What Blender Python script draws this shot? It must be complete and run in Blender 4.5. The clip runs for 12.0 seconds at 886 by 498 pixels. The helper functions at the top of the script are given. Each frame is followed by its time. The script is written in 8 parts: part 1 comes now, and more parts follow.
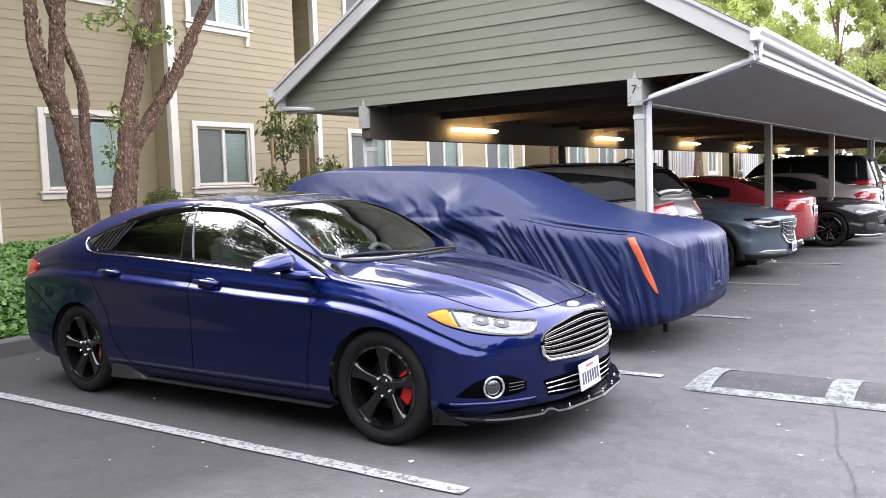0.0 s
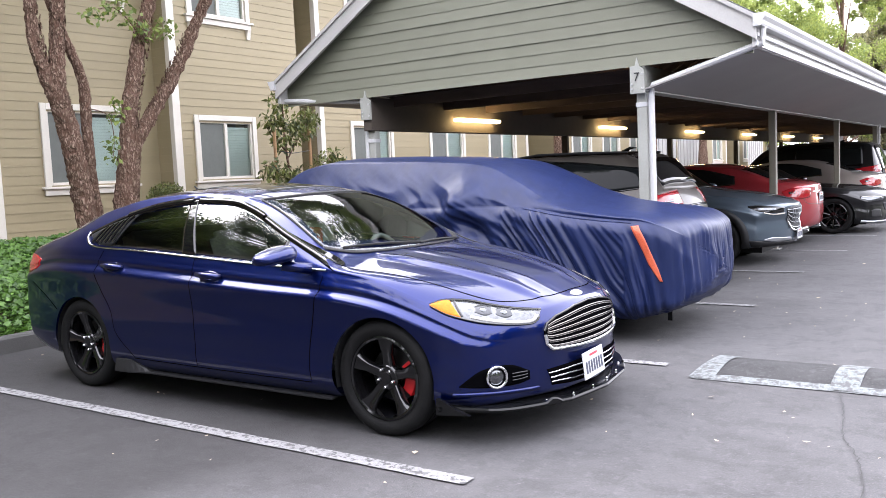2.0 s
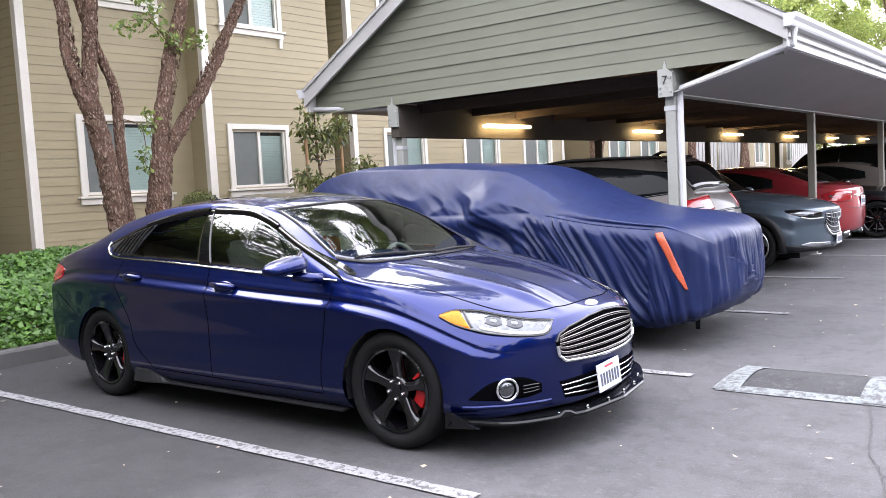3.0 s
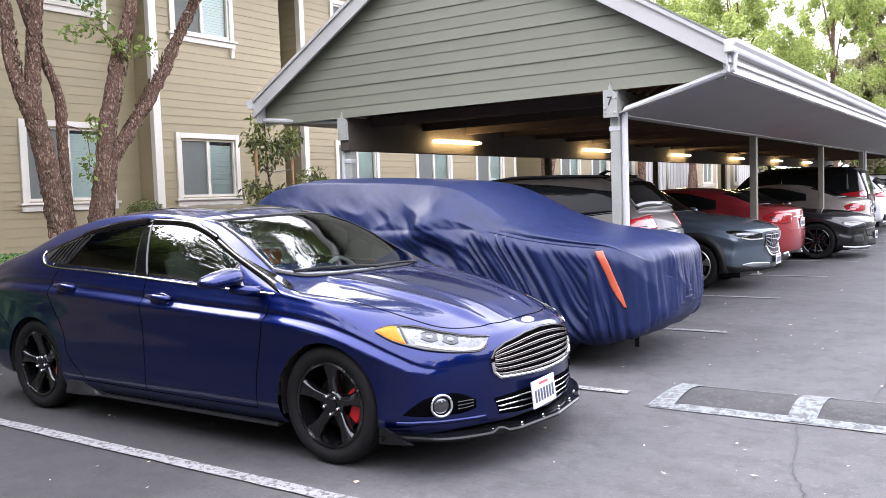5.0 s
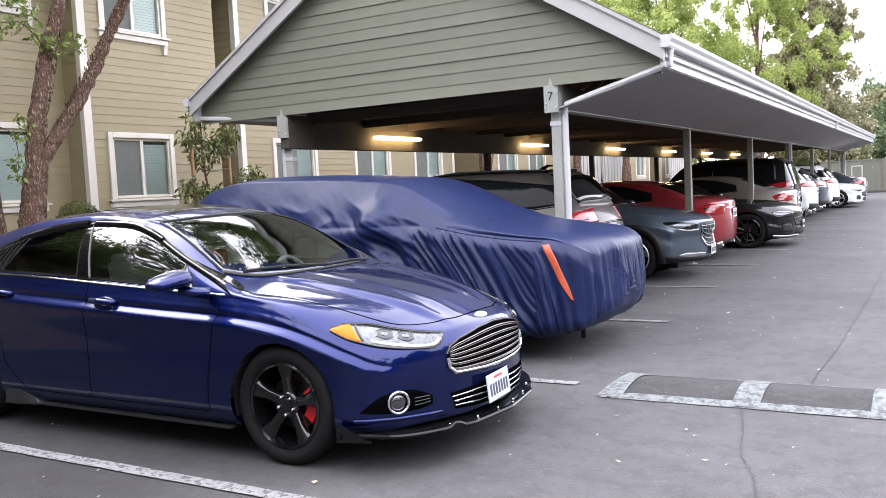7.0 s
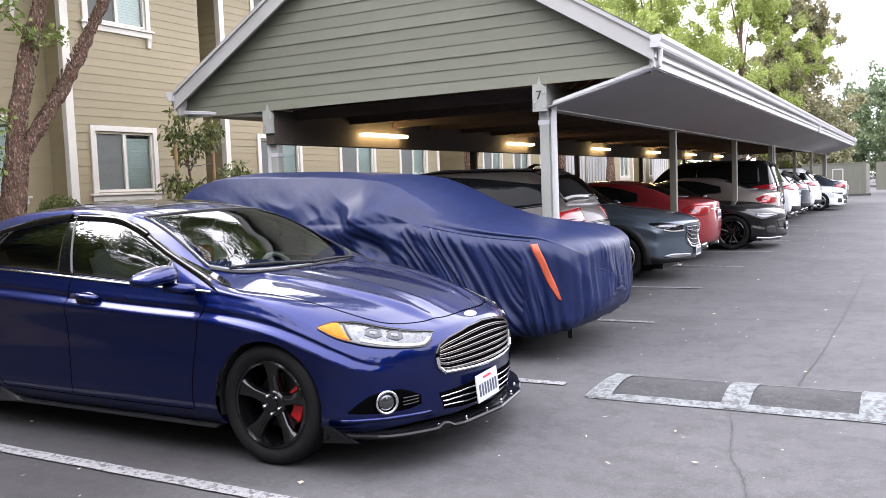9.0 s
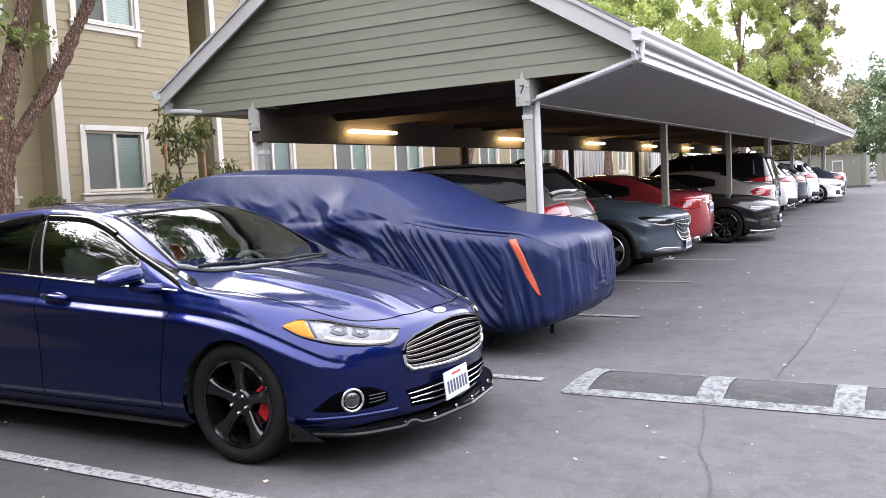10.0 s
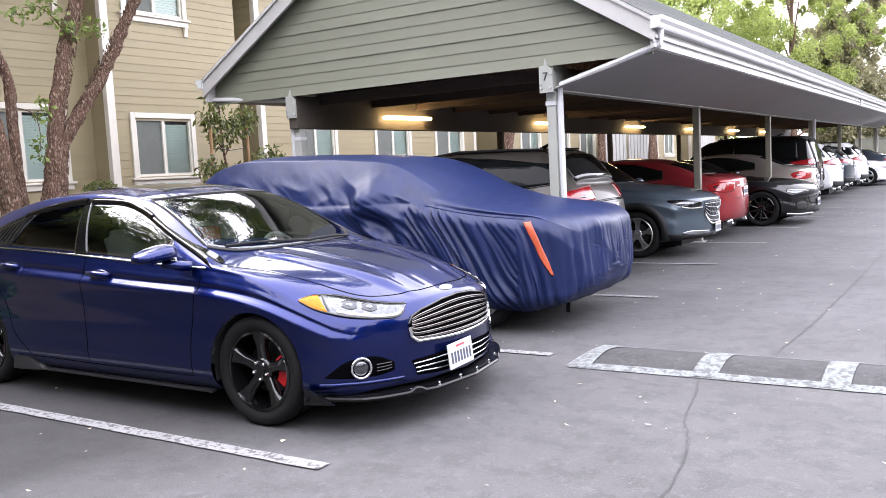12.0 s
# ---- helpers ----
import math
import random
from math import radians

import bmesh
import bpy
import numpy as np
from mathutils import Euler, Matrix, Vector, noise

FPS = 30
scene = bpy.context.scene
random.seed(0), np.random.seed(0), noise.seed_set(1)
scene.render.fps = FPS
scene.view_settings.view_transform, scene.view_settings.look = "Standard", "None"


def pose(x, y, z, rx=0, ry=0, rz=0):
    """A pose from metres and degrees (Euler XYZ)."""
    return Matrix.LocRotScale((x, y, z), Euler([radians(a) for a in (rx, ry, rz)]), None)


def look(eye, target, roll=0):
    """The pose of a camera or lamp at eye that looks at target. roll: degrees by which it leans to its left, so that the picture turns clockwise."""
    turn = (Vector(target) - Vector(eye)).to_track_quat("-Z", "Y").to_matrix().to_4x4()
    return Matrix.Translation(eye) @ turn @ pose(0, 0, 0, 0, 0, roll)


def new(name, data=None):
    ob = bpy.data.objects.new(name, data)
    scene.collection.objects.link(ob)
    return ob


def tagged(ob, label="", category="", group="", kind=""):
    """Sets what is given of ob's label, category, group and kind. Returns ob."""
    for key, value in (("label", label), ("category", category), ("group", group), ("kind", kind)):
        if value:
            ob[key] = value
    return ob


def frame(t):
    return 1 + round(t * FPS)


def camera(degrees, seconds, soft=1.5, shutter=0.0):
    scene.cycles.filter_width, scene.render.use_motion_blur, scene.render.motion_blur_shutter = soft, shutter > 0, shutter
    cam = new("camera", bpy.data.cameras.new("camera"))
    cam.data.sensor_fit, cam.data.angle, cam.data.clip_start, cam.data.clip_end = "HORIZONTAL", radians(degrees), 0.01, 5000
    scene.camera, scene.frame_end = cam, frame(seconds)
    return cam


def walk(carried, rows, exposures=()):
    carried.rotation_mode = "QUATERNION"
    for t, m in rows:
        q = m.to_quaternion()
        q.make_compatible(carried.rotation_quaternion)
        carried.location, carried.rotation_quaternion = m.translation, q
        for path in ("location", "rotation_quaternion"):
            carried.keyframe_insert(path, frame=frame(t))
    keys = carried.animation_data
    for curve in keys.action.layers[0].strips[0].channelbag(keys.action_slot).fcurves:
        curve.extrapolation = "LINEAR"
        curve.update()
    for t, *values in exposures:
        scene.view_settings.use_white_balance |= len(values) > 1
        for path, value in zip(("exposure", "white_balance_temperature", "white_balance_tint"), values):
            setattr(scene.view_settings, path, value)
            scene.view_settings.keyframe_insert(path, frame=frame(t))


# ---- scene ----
cam = camera(54.8, 12.0, 0.7)
PATH = [
    (0, (0.118, 0.161, 1.474), (-0.999, 1.812, 1.322), -2.0),
    (0.5, (0.111, 0.166, 1.474), (-1.005, 1.818, 1.318), -2.0),
    (1, (0.106, 0.168, 1.474), (-1.006, 1.822, 1.311), -2.0),
    (1.5, (0.116, 0.161, 1.465), (-0.998, 1.814, 1.299), -2.3),
    (2, (0.12, 0.193, 1.459), (-1.007, 1.836, 1.289), -2.7),
    (2.5, (0.181, 0.288, 1.462), (-0.98, 1.908, 1.294), -3.2),
    (4.3, (0.251, 0.41, 1.482), (-1.034, 1.937, 1.357), -2.5),
    (4.5, (0.271, 0.406, 1.479), (-0.969, 1.97, 1.353), -2.3),
    (5, (0.299, 0.4, 1.477), (-0.82, 2.053, 1.351), -2.0),
    (5.5, (0.284, 0.373, 1.488), (-0.786, 2.058, 1.356), -2.4),
    (6, (0.254, 0.354, 1.482), (-0.787, 2.057, 1.346), -2.7),
    (6.5, (0.242, 0.339, 1.485), (-0.77, 2.059, 1.348), -2.8),
    (7, (0.229, 0.348, 1.482), (-0.765, 2.077, 1.341), -2.9),
    (9, (0.167, 0.374, 1.481), (-0.792, 2.123, 1.334), -2.2),
    (9.5, (0.199, 0.401, 1.472), (-0.759, 2.149, 1.319), -2.6),
    (10, (0.327, 0.496, 1.471), (-0.638, 2.241, 1.315), -2.8),
    (10.5, (0.419, 0.541, 1.474), (-0.541, 2.289, 1.317), -3.0),
    (11, (0.497, 0.449, 1.472), (-0.477, 2.188, 1.314), -3.3),
    (11.5, (0.609, 0.335, 1.468), (-0.401, 2.052, 1.301), -3.0),
    (12, (0.738, 0.31, 1.471), (-0.327, 1.992, 1.283), -3.0),
]
walk(cam, [(t, look(eye, target, roll)) for t, eye, target, roll in PATH], exposures=[(0.0, 1.17, 6330, 14), (2.5, 1.18, 6280, 14), (4.3, 1.10, 6200, 15), (5.0, 1.13, 6200, 15), (5.6, 0.95, 6330, 14), (7.0, 0.95, 6330, 14), (11.5, 0.91, 6330, 15), (12.0, 1.18, 6330, 15)])

# ---- world and light ----
world = bpy.data.worlds.new("overcast_evening")
scene.world = world
world.use_nodes = True
wn = world.node_tree.nodes
wl = world.node_tree.links
SUN_EL, SUN_ROT = radians(46), radians(-84)
sky = wn.new("ShaderNodeTexSky")
sky.sky_type = "NISHITA"
sky.sun_disc = False
sky.sun_elevation, sky.sun_rotation = SUN_EL, SUN_ROT
sky.air_density, sky.dust_density, sky.ozone_density = 1.0, 9.0, 1.0
hsv = wn.new("ShaderNodeHueSaturation")
hsv.inputs["Saturation"].default_value = 0.35
hsv.inputs["Value"].default_value = 0.75
wl.new(sky.outputs[0], hsv.inputs["Color"])
veil = wn.new("ShaderNodeMix")  # the even white of the thin cloud over the whole sky
veil.data_type, veil.blend_type = "RGBA", "ADD"
veil.inputs[0].default_value = 1.0
veil.inputs[7].default_value = (17.3, 17.3, 18.5, 1)
wl.new(hsv.outputs[0], veil.inputs[6])
wl.new(veil.outputs[2], wn["Background"].inputs[0])
wn["Background"].inputs[1].default_value = 0.15
sun = new("sun", bpy.data.lights.new("sun", "SUN"))
sun.data.energy, sun.data.angle, sun.data.color = 0.4, radians(50), (1.0, 0.95, 0.88)
sun.matrix_world = look((0, 0, 30), (-30 * math.sin(SUN_ROT) * math.cos(SUN_EL), -30 * math.cos(SUN_ROT) * math.cos(SUN_EL), 30 - 30 * math.sin(SUN_EL)))


# ---- helpers of this scene ----
def bm_new():
    return bmesh.new()


def part(name, bm, material, parent=None, label="", smooth=False, recalc=True):
    if recalc:
        bmesh.ops.recalc_face_normals(bm, faces=bm.faces)
    me = bpy.data.meshes.new(name)
    bm.to_mesh(me)
    bm.free()
    if smooth:
        me.shade_smooth()
    for m in material if isinstance(material, (list, tuple)) else [material]:
        me.materials.append(m)
    ob = new(name, me)
    if parent is not None:
        ob.parent = parent
    if label:
        ob["label"] = label
    return ob


def shared(name, me, parent, m=None):
    ob = new(name, me)
    ob.parent = parent
    if m is not None:
        ob.matrix_local = m
    return ob


def thing(name, label, category, m=None, group="", kind=""):
    ob = new(name)
    ob.empty_display_size = 0.2
    if m is not None:
        ob.matrix_world = m
    return tagged(ob, label, category, group, kind)


def structure(ob, label="", category=""):
    return tagged(ob, label, category, "", "structure")


def box(bm, x0, x1, y0, y1, z0, z1, bevel=0.0):
    """An upright box between the given bounds, with bevelled edges if asked for."""
    r = bmesh.ops.create_cube(bm, size=1.0, matrix=Matrix.Translation(((x0 + x1) / 2, (y0 + y1) / 2, (z0 + z1) / 2)) @ Matrix.Diagonal((x1 - x0, y1 - y0, z1 - z0, 1)))
    if bevel:
        es = list({e for v in r["verts"] for e in v.link_edges})
        bmesh.ops.bevel(bm, geom=es, offset=bevel, segments=2, profile=0.5, affect="EDGES")
    return bm


def boxed(name, bounds, material, parent=None, label="", bevel=0.004):
    return part(name, box(bm_new(), *bounds, bevel=bevel), material, parent, label)


def prism(bm, outline, axis, a, b):
    """A solid with the 2D outline, drawn out along axis (0, 1 or 2) from a to b."""
    def at(p, d):
        c = list(p)
        c.insert(axis, d)
        return bm.verts.new(c)
    lo, hi = [at(p, a) for p in outline], [at(p, b) for p in outline]
    n = len(outline)
    bm.faces.new(lo), bm.faces.new(hi)
    for i in range(n):
        bm.faces.new((lo[i], lo[(i + 1) % n], hi[(i + 1) % n], hi[i]))
    return bm


def lathe(bm, profile, seg=32, axis="Y", centre=(0, 0, 0), close=False):
    """Rings of (radius, along) turned round an axis."""
    rings = []
    for r, a in profile:
        ring = []
        for i in range(seg):
            t = 2 * math.pi * i / seg
            c, s = r * math.cos(t), r * math.sin(t)
            p = {"X": (a, c, s), "Y": (c, a, s), "Z": (c, s, a)}[axis]
            ring.append(bm.verts.new(Vector(p) + Vector(centre)))
        rings.append(ring)
    pairs = list(zip(rings, rings[1:])) + ([(rings[-1], rings[0])] if close else [])
    for p, q in pairs:
        for i in range(seg):
            bm.faces.new((p[i], p[(i + 1) % seg], q[(i + 1) % seg], q[i]))
    if not close:
        bm.faces.new(rings[0]), bm.faces.new(rings[-1])
    return bm


def tube(bm, pts, radii, seg=10, caps=True):
    """A tapered tube along points."""
    pts = [Vector(p) for p in pts]
    rings = []
    up = Vector((0.3, 0.7, 0.2)).normalized()
    for i, p in enumerate(pts):
        d = (pts[min(i + 1, len(pts) - 1)] - pts[max(i - 1, 0)]).normalized()
        u = d.cross(up).normalized()
        v = d.cross(u)
        r = radii[i]
        rings.append([bm.verts.new(p + r * (u * math.cos(2 * math.pi * k / seg) + v * math.sin(2 * math.pi * k / seg))) for k in range(seg)])
    for a, b in zip(rings, rings[1:]):
        for k in range(seg):
            bm.faces.new((a[k], a[(k + 1) % seg], b[(k + 1) % seg], b[k]))
    if caps:
        bm.faces.new(rings[0]), bm.faces.new(rings[-1])
    return bm


def spline(pts, n):
    """n points on a smooth curve through pts."""
    p = [Vector(q) for q in pts]
    out = []
    for k in range(n):
        t = k / (n - 1) * (len(p) - 1)
        i = min(int(t), len(p) - 2)
        f = t - i
        a, b, c, d = p[max(i - 1, 0)], p[i], p[i + 1], p[min(i + 2, len(p) - 1)]
        out.append(0.5 * (2 * b + (c - a) * f + (2 * a - 5 * b + 4 * c - d) * f * f + (3 * b - a - 3 * c + d) * f * f * f))
    return out


# ---- materials ----
def material(name, colour, rough=0.6, metal=0.0, spread=0.15, scale=8.0, fine=60.0, bump=0.15, bump_fine=None, coat=0.0, spec=0.5, per_object=0.0, dirt=None, dirt_amount=0.0, stretch=(1, 1, 1), space="Object", dirt_low=0.5, dirt_high=0.72):
    """A surface with variation at two scales, relief, and optional stains."""
    m = bpy.data.materials.new(name)
    m.use_nodes = True
    nt = m.node_tree
    n, l = nt.nodes, nt.links
    b = n["Principled BSDF"]
    tc = n.new("ShaderNodeTexCoord")
    mp = n.new("ShaderNodeMapping")
    mp.inputs["Scale"].default_value = stretch
    if space == "World":
        ge = n.new("ShaderNodeNewGeometry")
        l.new(ge.outputs["Position"], mp.inputs["Vector"])
    else:
        l.new(tc.outputs[space], mp.inputs["Vector"])
    big = n.new("ShaderNodeTexNoise")
    big.inputs["Scale"].default_value, big.inputs["Detail"].default_value = scale, 5
    small = n.new("ShaderNodeTexNoise")
    small.inputs["Scale"].default_value, small.inputs["Detail"].default_value = fine, 3
    l.new(mp.outputs[0], big.inputs["Vector"]), l.new(mp.outputs[0], small.inputs["Vector"])
    add = n.new("ShaderNodeMath")
    add.operation = "ADD"
    l.new(big.outputs["Fac"], add.inputs[0]), l.new(small.outputs["Fac"], add.inputs[1])
    rng = n.new("ShaderNodeMapRange")
    rng.inputs["From Min"].default_value, rng.inputs["From Max"].default_value = 0.65, 1.35
    rng.inputs["To Min"].default_value, rng.inputs["To Max"].default_value = 1 - spread, 1 + spread
    l.new(add.outputs[0], rng.inputs["Value"])
    value = rng.outputs[0]
    if per_object:
        oi = n.new("ShaderNodeObjectInfo")
        r2 = n.new("ShaderNodeMapRange")
        r2.inputs["To Min"].default_value, r2.inputs["To Max"].default_value = 1 - per_object, 1 + per_object
        l.new(oi.outputs["Random"], r2.inputs["Value"])
        mul = n.new("ShaderNodeMath")
        mul.operation = "MULTIPLY"
        l.new(value, mul.inputs[0]), l.new(r2.outputs[0], mul.inputs[1])
        value = mul.outputs[0]
    vm = n.new("ShaderNodeVectorMath")
    vm.operation = "SCALE"
    vm.inputs[0].default_value = colour[:3]
    l.new(value, vm.inputs["Scale"])
    col = vm.outputs[0]
    if dirt:
        dn = n.new("ShaderNodeTexNoise")
        dn.inputs["Scale"].default_value, dn.inputs["Detail"].default_value = scale * 0.35, 8
        dn.inputs["Roughness"].default_value = 0.7
        l.new(mp.outputs[0], dn.inputs["Vector"])
        dr = n.new("ShaderNodeMapRange")
        dr.inputs["From Min"].default_value, dr.inputs["From Max"].default_value = dirt_low, dirt_high
        dr.inputs["To Max"].default_value = dirt_amount
        l.new(dn.outputs["Fac"], dr.inputs["Value"])
        mx = n.new("ShaderNodeMix")
        mx.data_type = "RGBA"
        mx.inputs["B"].default_value = (*dirt, 1)
        mx.inputs[7].default_value = (*dirt, 1)
        l.new(dr.outputs[0], mx.inputs[0]), l.new(col, mx.inputs[6])
        col = mx.outputs[2]
    l.new(col, b.inputs["Base Color"])
    b.inputs["Roughness"].default_value, b.inputs["Metallic"].default_value = rough, metal
    b.inputs["Specular IOR Level"].default_value = spec
    b.inputs["Coat Weight"].default_value, b.inputs["Coat Roughness"].default_value = coat, 0.02
    if bump:
        bp = n.new("ShaderNodeBump")
        bp.inputs["Strength"].default_value, bp.inputs["Distance"].default_value = bump, 0.02
        l.new((small if bump_fine is None else big).outputs["Fac"], bp.inputs["Height"])
        l.new(bp.outputs[0], b.inputs["Normal"])
    return m


def glowing(name, colour, strength):
    m = bpy.data.materials.new(name)
    m.use_nodes = True
    b = m.node_tree.nodes["Principled BSDF"]
    b.inputs["Base Color"].default_value = (*colour, 1)
    b.inputs["Emission Color"].default_value = (*colour, 1)
    b.inputs["Emission Strength"].default_value = strength
    return m


def glass(name, tint, rough=0.0, see=0.6, ior=1.6):
    """Thin glass: a mirror skin over a tinted see-through sheet."""
    m = bpy.data.materials.new(name)
    m.use_nodes = True
    n, l = m.node_tree.nodes, m.node_tree.links
    n.remove(n["Principled BSDF"])
    tr, gl, mx, fr = n.new("ShaderNodeBsdfTransparent"), n.new("ShaderNodeBsdfGlossy"), n.new("ShaderNodeMixShader"), n.new("ShaderNodeFresnel")
    tr.inputs[0].default_value = (*[c * see for c in tint], 1)
    gl.inputs["Roughness"].default_value = rough
    fr.inputs[0].default_value = ior
    l.new(fr.outputs[0], mx.inputs[0]), l.new(tr.outputs[0], mx.inputs[1]), l.new(gl.outputs[0], mx.inputs[2])
    l.new(mx.outputs[0], n["Material Output"].inputs[0])
    return m


def leaf_material(name, colour, spread=0.35, through_light=0.35, rough=0.5):
    """Leaves: varied from leaf to leaf, with some light let through."""
    m = bpy.data.materials.new(name)
    m.use_nodes = True
    n, l = m.node_tree.nodes, m.node_tree.links
    b = n["Principled BSDF"]
    ge = n.new("ShaderNodeNewGeometry")
    r = n.new("ShaderNodeValToRGB")
    r.color_ramp.elements[0].color = (*[c * (1 - spread) for c in colour], 1)
    r.color_ramp.elements[1].color = (colour[0] * (1 + spread) * 1.15, colour[1] * (1 + spread), colour[2] * (1 + spread * 0.4), 1)
    l.new(ge.outputs["Random Per Island"], r.inputs[0])
    l.new(r.outputs[0], b.inputs["Base Color"])
    b.inputs["Roughness"].default_value = rough
    tl, mx = n.new("ShaderNodeBsdfTranslucent"), n.new("ShaderNodeMixShader")
    l.new(r.outputs[0], tl.inputs[0])
    mx.inputs[0].default_value = through_light
    l.new(b.outputs[0], mx.inputs[1]), l.new(tl.outputs[0], mx.inputs[2]), l.new(mx.outputs[0], n["Material Output"].inputs[0])
    return m


def paint(name, colour, flake=0.3, rough=0.35):
    """Car paint: a metallic base under a clear coat."""
    m = material(name, colour, rough=rough, metal=flake, spread=0.03, scale=3, fine=400, bump=0, coat=1.0, spec=0.15)
    m.node_tree.nodes["Principled BSDF"].inputs["Coat IOR"].default_value = 1.46
    m.node_tree.nodes["Principled BSDF"].inputs["Coat Roughness"].default_value = 0.006
    return m


def asphalt(name, colour, stain, patch=0.45, speck=0.35, stall_shade=None):
    """Worn asphalt: broad stains, small dark patches, pale aggregate."""
    m = material(name, colour, rough=0.86, spread=0.24, scale=0.8, fine=95, bump=0.22, dirt=stain, dirt_amount=0.8, space="World", spec=0.42)
    n, l = m.node_tree.nodes, m.node_tree.links
    b = n["Principled BSDF"]
    ge = n.new("ShaderNodeNewGeometry")
    col = b.inputs["Base Color"].links[0].from_socket
    for scale, detail, low, high, amount, tone in ((4.5, 12, 0.49, 0.58, patch, [c * 0.42 for c in colour]), (0.6, 8, 0.5, 0.62, 0.55, [c * 0.6 for c in colour]), (11, 10, 0.56, 0.62, speck, [c * 1.5 for c in colour]), (150, 2, 0.60, 0.70, speck, [min(1, c * 2.4) for c in colour]), (34, 4, 0.60, 0.66, speck, [min(1, c * 2.0) for c in colour])):
        t = n.new("ShaderNodeTexNoise")
        t.inputs["Scale"].default_value, t.inputs["Detail"].default_value, t.inputs["Roughness"].default_value = scale, detail, 0.72
        l.new(ge.outputs["Position"], t.inputs["Vector"])
        r = n.new("ShaderNodeMapRange")
        r.inputs["From Min"].default_value, r.inputs["From Max"].default_value, r.inputs["To Max"].default_value = low, high, amount
        l.new(t.outputs["Fac"], r.inputs["Value"])
        x = n.new("ShaderNodeMix")
        x.data_type = "RGBA"
        x.inputs[7].default_value = (*tone, 1)
        l.new(r.outputs[0], x.inputs[0]), l.new(col, x.inputs[6])
        col = x.outputs[2]
    if stall_shade:
        # darker stall asphalt, with shade put into its tone, ragged at the drive
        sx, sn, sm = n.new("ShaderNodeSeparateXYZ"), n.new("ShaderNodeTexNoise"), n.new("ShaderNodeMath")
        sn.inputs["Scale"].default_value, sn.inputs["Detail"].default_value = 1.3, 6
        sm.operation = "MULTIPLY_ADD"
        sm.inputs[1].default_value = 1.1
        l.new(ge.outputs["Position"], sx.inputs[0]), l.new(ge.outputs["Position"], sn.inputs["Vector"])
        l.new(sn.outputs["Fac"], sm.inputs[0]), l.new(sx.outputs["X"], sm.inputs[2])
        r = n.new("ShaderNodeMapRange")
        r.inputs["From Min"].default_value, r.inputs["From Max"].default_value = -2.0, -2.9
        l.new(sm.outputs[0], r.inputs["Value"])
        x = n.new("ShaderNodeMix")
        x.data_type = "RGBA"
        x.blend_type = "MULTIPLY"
        x.inputs[7].default_value = (*stall_shade, 1)
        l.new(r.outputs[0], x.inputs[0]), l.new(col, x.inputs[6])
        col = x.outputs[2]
    l.new(col, b.inputs["Base Color"])
    return m


def bark(name, light, dark):
    """Shaggy bark: upright plates with dark gaps between them."""
    m = bpy.data.materials.new(name)
    m.use_nodes = True
    n, l = m.node_tree.nodes, m.node_tree.links
    b = n["Principled BSDF"]
    b.inputs["Roughness"].default_value, b.inputs["Specular IOR Level"].default_value = 0.95, 0.2
    ge, mp = n.new("ShaderNodeNewGeometry"), n.new("ShaderNodeMapping")
    mp.inputs["Scale"].default_value = (1, 1, 0.42)
    l.new(ge.outputs["Position"], mp.inputs["Vector"])
    nz, v, add = n.new("ShaderNodeTexNoise"), n.new("ShaderNodeTexVoronoi"), n.new("ShaderNodeVectorMath")
    nz.inputs["Scale"].default_value, nz.inputs["Detail"].default_value = 11, 6
    sc = n.new("ShaderNodeVectorMath")
    sc.operation = "SCALE"
    sc.inputs["Scale"].default_value = 0.09
    l.new(mp.outputs[0], nz.inputs["Vector"]), l.new(nz.outputs["Color"], sc.inputs[0])
    l.new(mp.outputs[0], add.inputs[0]), l.new(sc.outputs[0], add.inputs[1])
    v.feature = "DISTANCE_TO_EDGE"
    v.inputs["Scale"].default_value = 27
    l.new(add.outputs[0], v.inputs["Vector"])
    r = n.new("ShaderNodeMapRange")
    r.inputs["From Max"].default_value = 0.22
    l.new(v.outputs["Distance"], r.inputs["Value"])
    big = n.new("ShaderNodeTexNoise")
    big.inputs["Scale"].default_value, big.inputs["Detail"].default_value = 28, 6
    l.new(mp.outputs[0], big.inputs["Vector"])
    r2 = n.new("ShaderNodeMapRange")
    r2.inputs["From Min"].default_value, r2.inputs["From Max"].default_value = 0.38, 0.62
    l.new(big.outputs["Fac"], r2.inputs["Value"])
    mu = n.new("ShaderNodeMath")
    mu.operation = "MULTIPLY"
    l.new(r.outputs[0], mu.inputs[0]), l.new(r2.outputs[0], mu.inputs[1])
    x = n.new("ShaderNodeMix")
    x.data_type = "RGBA"
    x.inputs[6].default_value, x.inputs[7].default_value = (*dark, 1), (*light, 1)
    l.new(mu.outputs[0], x.inputs[0]), l.new(x.outputs[2], b.inputs["Base Color"])
    bp = n.new("ShaderNodeBump")
    bp.inputs["Strength"].default_value, bp.inputs["Distance"].default_value = 1.0, 0.03
    l.new(mu.outputs[0], bp.inputs["Height"]), l.new(bp.outputs[0], b.inputs["Normal"])
    return m


